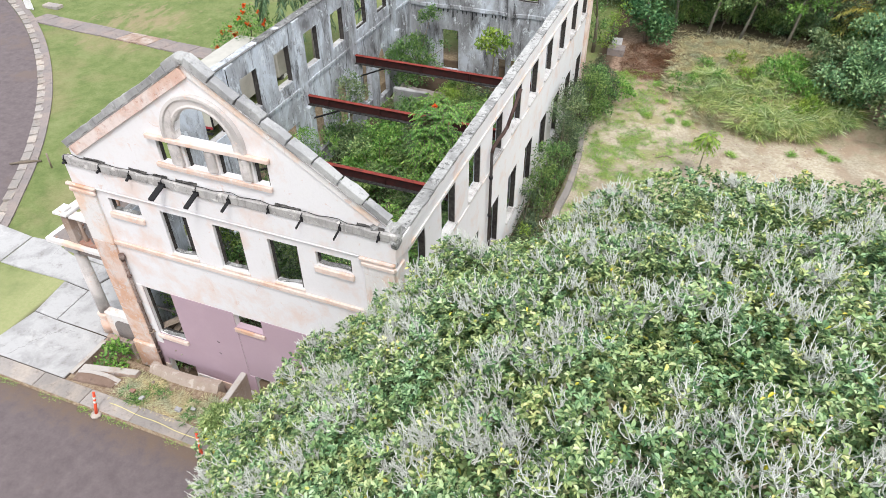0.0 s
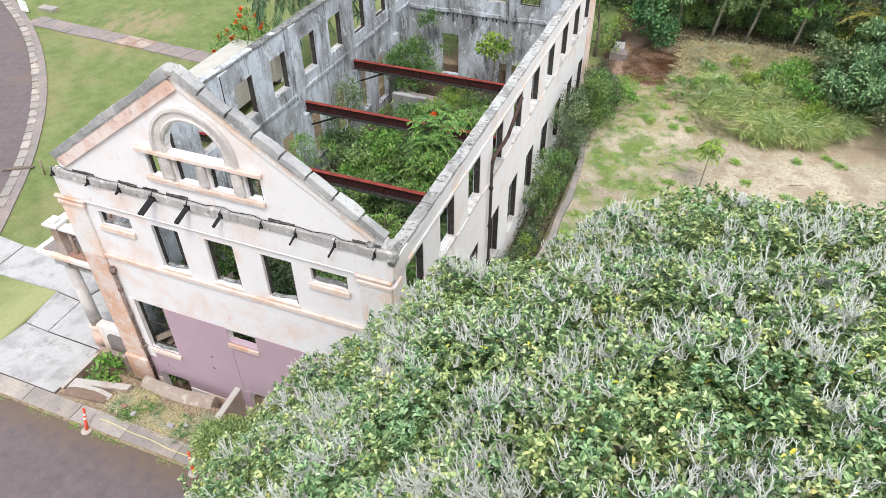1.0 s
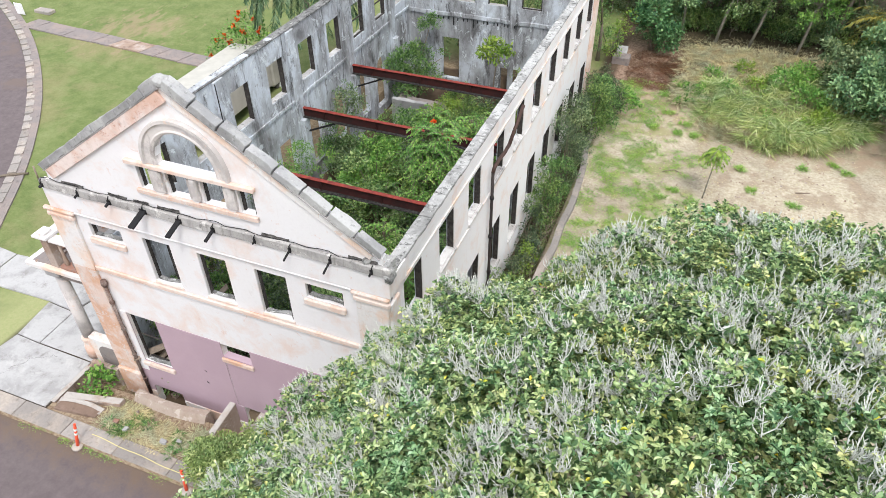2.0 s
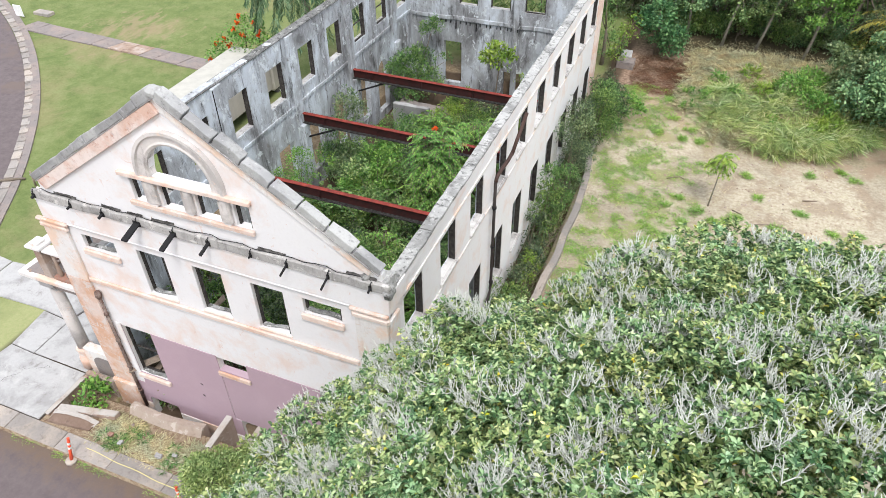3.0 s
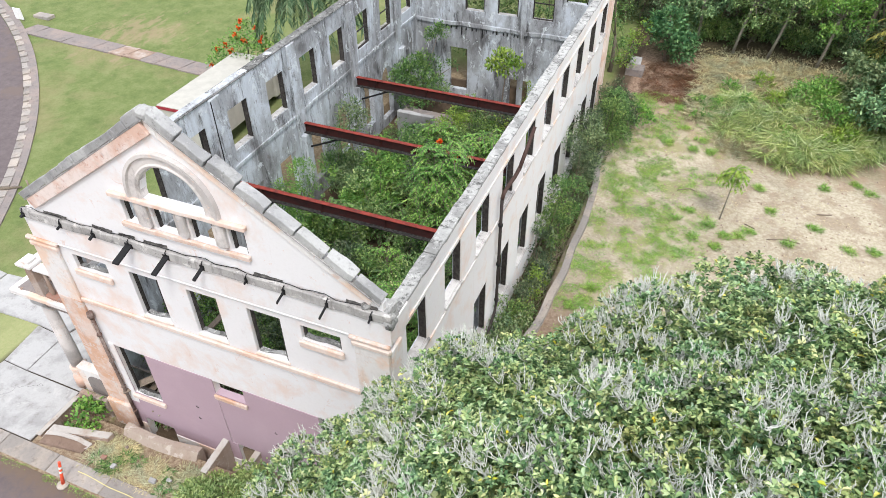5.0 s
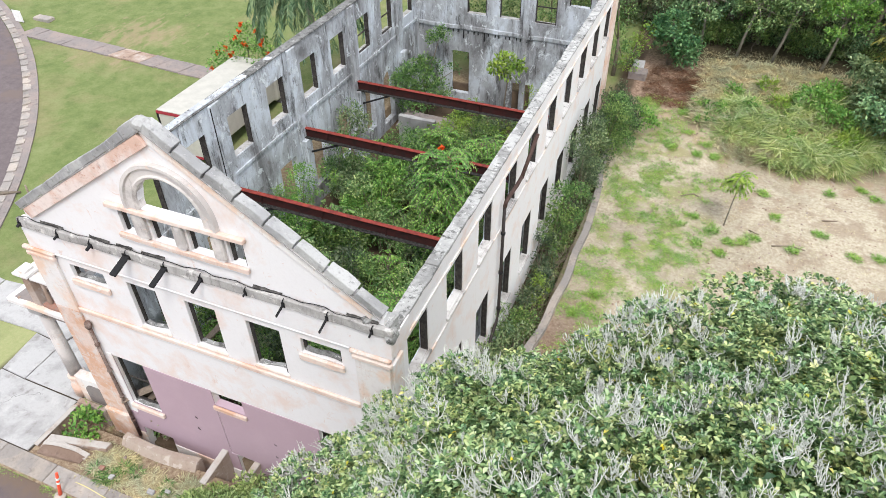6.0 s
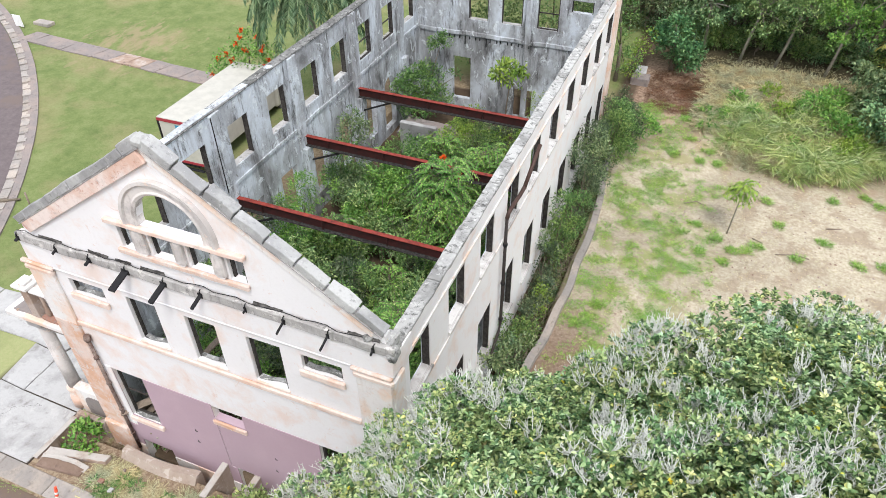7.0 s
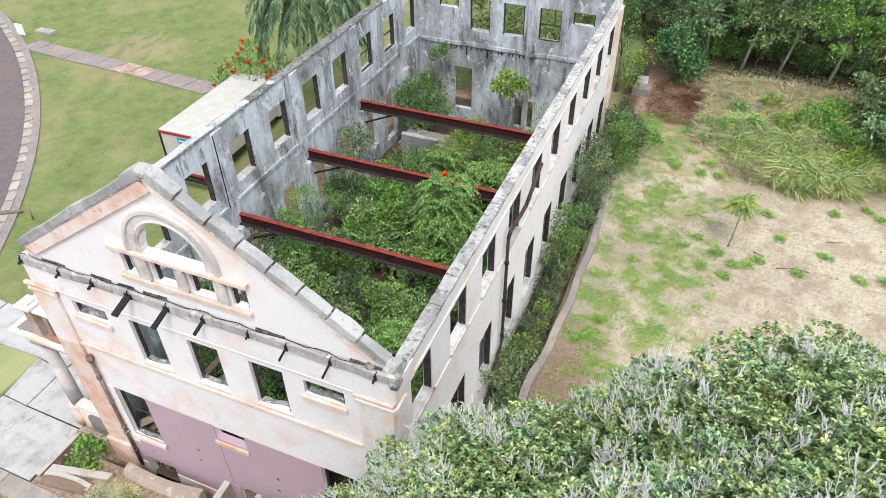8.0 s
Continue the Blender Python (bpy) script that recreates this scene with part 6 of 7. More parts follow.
# growth inside the ruin
random.seed(11)
for i in range(76):
    x, y = random.uniform(-17.0, -7.6), random.uniform(14.2, 34.0)
    if i < 22:
        x, y = -17.0 + (i % 5) * 2.1 + random.uniform(-0.5, 0.5), 15.2 + (i // 5) * 3.3 + random.uniform(-0.7, 0.7)
    h = random.uniform(1.2, 3.9)
    if x < -13.2 and y > 31.2:
        y -= 5
    lobes = [(x + random.uniform(-1.0, 1.0), y + random.uniform(-1.0, 1.0), h * random.uniform(0.4, 1.05), random.uniform(0.35, 0.85), random.uniform(0.35, 0.85), random.uniform(0.3, 0.65)) for _ in range(7)]
    size = random.uniform(0.09, 0.16)
    plant("shrub", (x, y, 0.1), (x, y, h * 0.5), lobes, (SHRUB_LEAF, EMERALD_LEAF, GREYGREEN_LEAF, FOREST_LEAF, EMERALD_LEAF, SHRUB_LEAF, WALL_LEAF, BRIGHT_LEAF)[i % 8], "dense green shrub growing inside the ruin", "shrub", 34, size, size * 0.48, group="shrubs inside the ruin", r0=0.05, r1=0.03, depth=0.6, thin=0.2)
feathery("flowering_sapling", (-9.7, 24.2, 0.2), 6.7, 1.75, 330, BRIGHT_LEAF, "bright green sapling with feathery leaves and orange flowers", "tree", 13, 0.15, flowers=3, layers=7, heads=12, low=0.4)
feathery("feathery_sapling", (-9.6, 28.8, 0.2), 4.8, 1.7, 190, BRIGHT_LEAF, "bright green feathery sapling inside the ruin", "tree", 12, 0.15, layers=4, heads=9)
feathery("feathery_sapling", (-12.6, 31.0, 0.2), 3.6, 1.7, 120, BRIGHT_LEAF, "bright green feathery sapling inside the ruin", "tree", 12, 0.15, layers=4, heads=7)
feathery("feathery_sapling", (-8.0, 21.6, 0.2), 3.2, 1.3, 90, EMERALD_LEAF, "bright green feathery sapling inside the ruin", "tree", 12, 0.15, layers=4, heads=7)
for x, y, h, r in ((-14.6, 17.6, 3.0, 1.3), (-11.8, 16.6, 3.4, 1.4), (-8.0, 17.0, 2.6, 1.2), (-12.4, 20.0, 2.8, 1.3), (-14.9, 23.8, 3.2, 1.3), (-12.6, 25.2, 2.6, 1.2), (-10.9, 21.4, 3.3, 1.3), (-8.0, 31.2, 3.2, 1.3), (-7.7, 26.0, 3.0, 1.2), (-11.0, 14.6, 2.2, 1.1)):
    feathery("feathery_sapling", (x, y, 0.15), h, r, 60, EMERALD_LEAF if y < 18 or x < -12 else BRIGHT_LEAF, "young feathery-leaved sapling inside the ruin", "tree", 10, 0.15, layers=4, heads=6, group="feathery saplings")
feathery("feathery_sapling", (-9.3, 19.0, 0.2), 3.8, 1.7, 120, BRIGHT_LEAF, "bright green feathery sapling inside the ruin", "tree", 12, 0.15, layers=3, heads=8)
plant("lime_sapling", (-11.2, 38.0, 0.1), (-11.2, 38.0, 3.6), [(-11.3, 37.9, 4.6, 0.8, 0.7, 0.5), (-11.0, 38.2, 4.1, 0.6, 0.6, 0.4), (-11.7, 38.0, 4.2, 0.5, 0.5, 0.35)], LIME_LEAF, "lime green sapling against the far wall", "tree", 22, 0.24, 0.12, r0=0.05, r1=0.03)
plant("lime_shrub", (-9.2, 37.6, 0.1), (-9.2, 37.6, 2.0), [(-9.2, 37.6, 2.9, 0.8, 0.7, 0.9), (-8.8, 37.4, 2.4, 0.6, 0.6, 0.6)], LIME_LEAF, "thin yellow-green shrub beside the far wall", "shrub", 12, 0.16, 0.05, r0=0.04, r1=0.03, thin=0.3)
plant("wall_bush", (-16.6, 38.4, 0.1), (-16.6, 38.3, 2.0), [(-16.6, 38.0, 3.2, 1.2, 1.3, 0.9), (-15.9, 37.6, 2.3, 1.1, 1.0, 0.8), (-16.0, 39.3, 4.9, 0.8, 0.6, 0.7), (-17.2, 36.6, 3.0, 0.7, 1.1, 0.9), (-16.6, 36.8, 1.8, 0.9, 1.0, 0.8), (-15.0, 38.8, 3.1, 0.5, 0.6, 0.5)], EMERALD_LEAF, "dark green bush filling the far corner", "shrub", 40, 0.15, 0.08, depth=0.8, thin=0.25)
plant("wall_bush", (-16.9, 29.6, 0.1), (-16.9, 29.6, 2.6), [(-16.9, 29.6, 4.3, 0.6, 0.9, 0.7), (-16.8, 30.4, 3.5, 0.6, 0.8, 0.6)], GREYGREEN_LEAF, "grey-green bush against the inner wall", "shrub", 22, 0.17, 0.08)
plant("lime_shrub", (-12.5, 35.5, 0.1), (-12.5, 35.5, 0.8), [(-12.5, 35.6, 1.2, 1.5, 0.8, 0.5), (-9.8, 36.2, 1.1, 1.4, 0.8, 0.5)], LIME_LEAF, "low lime green undergrowth by the far wall", "shrub", 18, 0.2, 0.08, r0=0.04, r1=0.03)

for i in range(22):
    x, y = -13.0 + (i % 8) * 0.75 + random.uniform(-0.5, 0.5), 33.4 + (i // 8) * 1.6 + random.uniform(-0.6, 0.6)
    h = random.uniform(0.9, 2.2)
    lobes = [(x + random.uniform(-0.6, 0.6), y + random.uniform(-0.6, 0.6), h * random.uniform(0.4, 1.0), random.uniform(0.5, 0.9), random.uniform(0.5, 0.9), random.uniform(0.35, 0.6)) for _ in range(3)]
    plant("shrub", (x, y, 0.1), (x, y, h * 0.5), lobes, (LIME_LEAF, GREYGREEN_LEAF, BRIGHT_LEAF, WALL_LEAF)[i % 4], "low leafy shrub among the debris inside the ruin", "shrub", 30, 0.13, 0.07, group="shrubs inside the ruin", r0=0.04, r1=0.03, depth=0.7)

for x, y, h in ((-12.0, 14.3, 3.4), (-8.3, 14.2, 3.2), (-15.9, 15.4, 2.6), (-10.0, 14.4, 3.6), (-11.4, 15.6, 3.8), (-9.4, 15.8, 3.6)):
    lobes = [(x + random.uniform(-0.5, 0.5), y + random.uniform(-0.2, 0.6), h * f, 0.7, 0.6, 0.5) for f in (0.5, 0.75, 1.0)]
    plant("shrub", (x, y, 0.1), (x, y, h * 0.5), lobes, BRIGHT_LEAF, "bright green shrub behind the end wall windows", "shrub", 34, 0.13, 0.06, group="shrubs inside the ruin", r0=0.04, r1=0.03, depth=0.8, thin=0.2)

# shrubs between the long wall and the low retaining wall
for i, (x, y, h, r) in enumerate([(-5.6, 24.0, 1.9, 0.65), (-5.3, 25.4, 1.6, 0.5), (-5.6, 26.6, 2.2, 0.65), (-5.6, 28.4, 3.2, 0.75), (-5.4, 29.8, 4.2, 0.9), (-5.3, 31.4, 4.4, 0.95), (-5.2, 33.0, 4.4, 1.0), (-5.2, 34.8, 4.2, 1.05), (-5.0, 36.6, 3.8, 1.05), (-5.0, 38.4, 3.2, 1.0), (-5.3, 40.4, 2.6, 0.9), (-5.6, 20.6, 2.0, 0.7), (-5.4, 18.4, 1.8, 0.65), (-5.7, 22.3, 2.1, 0.65), (-5.3, 19.5, 1.5, 0.6), (-5.7, 17.2, 1.6, 0.6), (-5.3, 21.5, 1.3, 0.55), (-5.5, 16.0, 1.5, 0.6), (-5.5, 23.2, 1.5, 0.55), (-4.3, 37.6, 2.2, 0.7), (-4.2, 39.0, 2.0, 0.7)]):
    z = ground_z(x, y)
    x += random.uniform(-0.2, 0.2)
    tall = h > 2.0
    lobes = [(x + random.uniform(-0.3, 0.45) * (1.3 if tall else 0.8), y + random.uniform(-0.9, 0.9), z + h * random.uniform(0.2, 1.1), r * random.uniform(0.3, 0.75), r * random.uniform(0.35, 0.8), r * random.uniform(0.25, 0.55)) for _ in range(14 if tall else 11)]
    size = random.uniform(0.1, 0.15)
    plant("shrub", (x, y, z), (x, y, z + h * 0.4), lobes, (WALL_LEAF, GREYGREEN_LEAF, WALL_LEAF, SHRUB_LEAF, EMERALD_LEAF)[i % 5] if i != 1 else LIME_LEAF, "tangled dusty shrub growing against the white wall", "shrub", 34, size, size * 0.45, group="shrubs along the wall", r0=0.05, r1=0.03, thin=0.3, depth=0.8)
# bare brown stems tangled in the ditch
A, B = [], []
for _ in range(260):
    x, y = rng.uniform(-6.0, -4.85), rng.uniform(16, 30)
    q = np.array([x, y, ground_z(x, y)])
    d = unit(np.array([rng.normal(0.1, 0.5), rng.normal(0, 0.5), 1.0]))
    for _ in range(4):
        e = q + d * rng.uniform(0.2, 0.45)
        A.append(q), B.append(e)
        q, d = e, unit(d + rng.normal(0, 0.4, 3))
V, F = sticks(np.array(A), np.array(B), 0.014, 0.009)
tagged(new("ditch_stems", arrays_mesh("ditch_stems", V, F, WOOD)), "tangle of bare brown stems in the ditch", "brush", kind="stuff")
plant("basement_shrub", (-16.5, 13.4, -1.2), (-16.5, 13.4, -0.9), [(-16.6, 13.3, -0.6, 0.4, 0.35, 0.4), (-16.2, 13.5, -0.8, 0.3, 0.3, 0.3)], EMERALD_LEAF, "green shrub inside the basement opening", "shrub", 40, 0.12, 0.06, r0=0.03, r1=0.02)
plant("planter_shrub", (-18.9, 11.9, -0.6), (-18.9, 11.9, -0.2), [(-18.9, 12.05, 0.1, 0.5, 0.5, 0.45), (-18.6, 11.65, -0.05, 0.45, 0.35, 0.35), (-19.1, 11.65, -0.1, 0.4, 0.35, 0.3)], BRIGHT_LEAF, "bright green leafy shrub in the planter", "shrub", 40, 0.17, 0.1, r0=0.03, r1=0.02)

# wood edge beyond the yard
random.seed(5)
for i in range(30):
    x = -10 + i * 1.1 + random.uniform(-0.6, 0.6)
    y = 52.0 + (i % 3) * 1.3 + random.uniform(-0.8, 0.8) - 4.2 * ease(6, 13, x)
    z = ground_z(x, y)
    lobes = [(x + random.uniform(-1.0, 1.0), y + random.uniform(-0.8, 0.8), z + random.uniform(0.3, 4.6), random.uniform(0.5, 1.2), random.uniform(0.4, 0.9), random.uniform(0.35, 0.8)) for _ in range(9)]
    plant("understory_shrub", (x, y, z), (x, y, z + 1.0), lobes, (WALL_LEAF, SHRUB_LEAF, EMERALD_LEAF, GREYGREEN_LEAF)[i % 4], "dark leafy shrub under the trees of the wood", "shrub", 22, 0.17, 0.08, group="shrubs of the wood edge", r0=0.05, r1=0.04, spray=4)
for i in range(38):
    x = -11 + i * 0.98 + random.uniform(-0.8, 0.8)
    y = 53.0 + (i % 4) * 2.2 + random.uniform(-0.8, 0.8) - 5.0 * ease(5, 14, x)
    z = ground_z(x, y)
    h = random.uniform(6.0, 9.5)
    lobes = [(x + random.uniform(-2.2, 2.2), y + random.uniform(-2.0, 1.2), z + h * random.uniform(0.24, 1.0), random.uniform(0.6, 1.4), random.uniform(0.6, 1.3), random.uniform(0.35, 0.8)) for _ in range(15)]
    plant("forest_tree", (x, y, z), (x + random.uniform(-0.5, 0.5), y, z + h * 0.5), lobes, (FOREST_LEAF, SHRUB_LEAF, GREYGREEN_LEAF, FOREST_LEAF, EDGE_LEAF, EMERALD_LEAF)[i % 6], "dark green tree at the edge of the wood", "tree", 15, 0.19, 0.09, BARK, 0.15, 0.08, "trees of the wood edge", spray=4, depth=0.7)
for i in range(24):
    x = -4.0 + i * 0.62 + random.uniform(-0.4, 0.4)
    y = 51.0 + random.uniform(-0.5, 0.9) - 3.4 * ease(6, 12, x)
    z = ground_z(x, y)
    lobes = [(x + random.uniform(-0.6, 0.6), y + random.uniform(-0.4, 0.4), z + random.uniform(0.15, 1.5), random.uniform(0.3, 0.7), random.uniform(0.3, 0.6), random.uniform(0.2, 0.45)) for _ in range(5)]
    plant("understory_shrub", (x, y, z), (x, y, z + 0.5), lobes, (FOREST_LEAF, SHRUB_LEAF, FOREST_LEAF, EDGE_LEAF)[i % 4], "leafy shrub among the trunks at the wood edge", "shrub", 26, 0.17, 0.07, group="shrubs of the wood edge", r0=0.03, r1=0.02, spray=4)
for x, y, lean, h, leaf_mat in ((0.75, 49.6, 0.3, 3.6, FOREST_LEAF), (1.9, 51.6, 0.2, 3.8, GREYGREEN_LEAF), (2.85, 49.2, 0.38, 4.0, FOREST_LEAF), (5.75, 48.7, 0.25, 3.6, BRIGHT_LEAF), (-1.6, 50.6, -0.1, 3.4, EDGE_LEAF)):
    z = ground_z(x, y)
    lobes = [(x + lean * 2.2 + random.uniform(-1.8, 1.8), y + random.uniform(-1.2, 0.8), z + h + random.uniform(-1.0, 2.2), random.uniform(0.5, 1.1), random.uniform(0.5, 1.0), random.uniform(0.25, 0.5)) for _ in range(14)]
    plant("slender_tree", (x, y, z), (x + lean * 2.0, y, z + h), lobes, leaf_mat, "slender tree with a bare pale grey trunk at the yard edge", "tree", 22, 0.17, 0.09, GREY_BARK, 0.09, 0.07, "slender trees", depth=0.7)
plant("round_bush", (-3.2, 47.2, 2.3), (-3.2, 47.2, 3.4), [(-3.2 + random.uniform(-1.3, 1.3), 47.0 + random.uniform(-0.8, 0.8), random.uniform(2.5, 5.2), random.uniform(0.5, 0.9), random.uniform(0.5, 0.9), random.uniform(0.35, 0.65)) for _ in range(14)], foliage("blue_green_bush_leaf", [(0.0, (0.04, 0.12, 0.06)), (0.5, (0.09, 0.22, 0.09)), (1.0, (0.25, 0.42, 0.2))]), "round deep green bush by the dirt bank", "shrub", 20, 0.22, 0.13, depth=0.7, thin=0.2)
for i, (x, y, z, r) in enumerate([(9.0, 42.8, 3.4, 1.6), (10.2, 44.2, 4.6, 1.8), (8.2, 45.2, 4.0, 1.7), (11.2, 42.4, 4.2, 1.7), (10.6, 46.6, 5.2, 2.0), (12.0, 41.0, 3.2, 1.4), (13.0, 44.0, 5.0, 2.0)]):
    plant("edge_tree", (x, y, ground_z(x, y)), (x, y, z - 0.8), [(x + random.uniform(-1.2, 1.2), y + random.uniform(-1.1, 1.1), z + random.uniform(-1.8, 1.0), r * random.uniform(0.3, 0.6), r * random.uniform(0.3, 0.6), r * random.uniform(0.2, 0.42)) for _ in range(10)], (EDGE_LEAF, EDGE_LEAF, GREYGREEN_LEAF)[i % 3], "bushy blue-green tree beside the bare yard", "tree", 22, 0.2, 0.12, depth=0.7, group="trees beside the yard")
plant("leafy_bush", (-3.7, 39.6, ground_z(-3.7, 39.6)), (-3.7, 39.6, ground_z(-3.7, 39.6) + 0.5), [(-3.7, 39.5, 1.9, 0.9, 0.8, 0.6), (-3.2, 39.9, 1.6, 0.6, 0.6, 0.4)], BRIGHT_LEAF, "bright green leafy bush by the ruin's corner", "shrub", 26, 0.17, 0.09, thin=0.2)
plant("yellow_green_shrub", (-5.3, 46.2, ground_z(-5.3, 46.2)), (-5.3, 46.2, 3.4), [(-5.1, 46.0, 3.6, 0.6, 0.7, 0.5), (-5.5, 44.8, 2.7, 0.6, 0.7, 0.5), (-4.8, 46.6, 4.2, 0.5, 0.6, 0.4), (-5.6, 46.4, 3.0, 0.6, 0.5, 0.4)], LIME_LEAF, "yellow-green shrub at the corner of the ruin", "shrub", 16, 0.18, 0.08, thin=0.2)

# palm and flowering tree beyond the west wall
palm = empty("palm_tree", (-23.9, 37.9, 1.1), "tall palm with hanging feathery fronds", "palm")
part("trunk", tube(bmesh.new(), [(-23.9, 37.9, 0.9), (-23.9, 37.9, 4.5), (-24.0, 37.8, 9.0)], [0.28, 0.22, 0.2], 12), PALE_BARK, palm)
for k in range(46):
    a, up = k * 2.4, 0.85 - 1.0 * (k / 46)
    ln = rng.uniform(3.7, 4.4)
    o = np.array([-24.0, 37.8, 9.0])
    out = np.array([math.cos(a), math.sin(a), 0])
    prev, Pp, Dp, A, B = o, [], [], [], []
    for j in range(1, 31):
        t = j / 30
        q = o + out * ln * (t - 0.14 * t * t) + np.array([0, 0, ln * (up * t - 0.98 * t * t)])
        ax = unit(q - prev)
        A.append(prev), B.append(q)
        sd = unit(np.cross(ax, [0, 0, 1.0]))
        for sg_ in (-1, 1):
            for _ in range(7):
                Pp.append(prev + (q - prev) * rng.random()), Dp.append(sd * sg_ * 0.85 + ax * 0.6 + np.array([0, 0, -0.45]) + rng.normal(0, 0.16, 3))
        prev = q
    Pp, Dp = np.array(Pp), np.array(Dp)
    V, F = leaves(Pp, Dp, 0.7 * rng.uniform(0.6, 1.1, len(Pp)), np.full(len(Pp), 0.075), droop=0.35)
    V2, F2 = sticks(np.array(A), np.array(B), 0.03, 0.022)
    cloud("frond", np.concatenate([V, V2]), np.concatenate([F, F2 + len(V)]), PALM_LEAF, palm)
yp = empty("yellowing_palm", (10.2, 48.6, ground_z(10.2, 48.6)), "small palm with yellowing fronds at the wood edge", "palm")
yb = np.array([10.2, 48.6, ground_z(10.2, 48.6)])
part("trunk", tube(bmesh.new(), [yb - [0, 0, 0.2], yb + [0, 0, 1.5], yb + [0.05, 0, 2.9]], [0.13, 0.1, 0.09], 9), PALE_BARK, yp)
PALM_GOLD = foliage("yellowing_frond_leaf", [(0.0, (0.3, 0.26, 0.05)), (0.5, (0.5, 0.42, 0.1)), (1.0, (0.62, 0.56, 0.2))])
for k in range(16):
    a, up = k * 2.4, 0.95 - 0.9 * (k / 16)
    o, out = yb + [0.05, 0, 2.9], np.array([math.cos(a), math.sin(a), 0])
    prev, Pp, Dp = o, [], []
    for j in range(1, 17):
        s = j / 16
        q = o + out * 2.2 * s + np.array([0, 0, 2.2 * (up * s - 0.8 * s * s)])
        ax = unit(q - prev)
        sd = unit(np.cross(ax, [0, 0, 1.0]))
        for sg_ in (-1, 1):
            for _ in range(2):
                Pp.append(prev + (q - prev) * rng.random()), Dp.append(sd * sg_ * 0.9 + ax * 0.5 + np.array([0, 0, -0.2]) + rng.normal(0, 0.08, 3))
        prev = q
    Pp, Dp = np.array(Pp), np.array(Dp)
    V, F = leaves(Pp, Dp, 0.55 * rng.uniform(0.7, 1.1, len(Pp)), np.full(len(Pp), 0.05), droop=0.2)
    cloud("frond", V, F, PALM_GOLD, yp)
plant("flowering_tree", (-27.3, 35.2, 1.2), (-27.0, 35.0, 2.6), [(-27.4, 34.7, 4.0, 1.2, 1.0, 0.8), (-26.0, 34.5, 4.1, 1.1, 1.0, 0.8), (-28.4, 34.3, 3.4, 0.9, 0.8, 0.7), (-25.0, 34.9, 4.3, 1.0, 0.9, 0.8), (-26.9, 35.3, 4.9, 1.0, 0.9, 0.7), (-27.6, 33.6, 3.0, 0.7, 0.7, 0.5), (-26.4, 33.7, 3.4, 0.8, 0.7, 0.6)], BRIGHT_LEAF, "leafy tree dotted with orange flowers", "tree", 19, 0.18, 0.09, flowers=30, lo=-0.8, spray=4)
# growth behind the far end wall
for i in range(9):
    x, y = -17.5 + i * 1.4 + random.uniform(-0.4, 0.4), 43.6 + random.uniform(-0.6, 1.4)
    z = ground_z(x, y)
    lobes = [(x + random.uniform(-0.6, 0.6), y + random.uniform(-0.5, 0.5), z + f, random.uniform(0.9, 1.3), random.uniform(0.8, 1.1), random.uniform(0.8, 1.2)) for f in (1.2, 3.0, 4.6, 6.2)]
    plant("forest_tree", (x, y, z), (x, y, z + 2.5), lobes, (FOREST_LEAF, SHRUB_LEAF, EMERALD_LEAF)[i % 3], "leafy tree close behind the end wall", "tree", 20, 0.16, 0.075, group="trees behind the end wall", spray=4)
# low bushes on the grassy bank
for i, (x, y, r) in enumerate([(2.0, 43.0, 0.4), (3.6, 43.6, 0.5), (5.2, 44.2, 0.8), (6.6, 43.0, 0.8), (7.4, 41.8, 0.6), (1.0, 44.4, 0.4), (4.4, 41.4, 0.35), (6.9, 41.2, 0.5), (-0.4, 41.0, 0.3), (0.5, 42.2, 0.35), (2.8, 45.4, 0.45), (-0.7, 42.6, 0.3), (6.2, 45.4, 0.7)]):
    z = ground_z(x, y)
    plant("bank_bush", (x, y, z), (x, y, z + 0.3), [(x, y, z + r * 0.8, r, r, r * 0.7), (x + r * 0.7, y + 0.2, z + r * 0.6, r * 0.7, r * 0.7, r * 0.5)], (BRIGHT_LEAF, LIME_LEAF, BRIGHT_LEAF)[i % 3], "small green bush on the grassy bank", "shrub", 30, 0.2, 0.09, group="bushes on the bank", r0=0.03, r1=0.02)

# ---- grasses ----


def blades(centers, n, height, spread, mat, name, label, arch=0.5, wide=1.0):
    c = np.repeat(np.array(centers), n, 0)
    a = rng.uniform(0, 6.28, len(c))
    r = spread * np.sqrt(rng.random(len(c)))
    P = c + np.stack([np.cos(a) * r * 0.5, np.sin(a) * r * 0.5, np.zeros(len(c))], 1)
    D = np.stack([np.cos(a) * arch, np.sin(a) * arch, np.ones(len(c))], 1) + rng.normal(0, 0.25, (len(c), 3))
    L = height * rng.uniform(0.5, 1.15, len(c))
    V, F = leaves(P, D, L, (0.012 + 0.02 * L) * wide, droop=0.5, fold=0.1)
    ob = new(name, arrays_mesh(name, V, F, mat))
    return tagged(ob, label, "grass", kind="stuff")


def scatter(n, x0, x1, y0, y1, ok=lambda x, y: True):
    out = []
    for _ in range(n * 6):
        x, y = random.uniform(x0, x1), random.uniform(y0, y1)
        if ok(x, y):
            out.append((x, y, ground_z(x, y) - 0.02))
        if len(out) == n:
            break
    return out


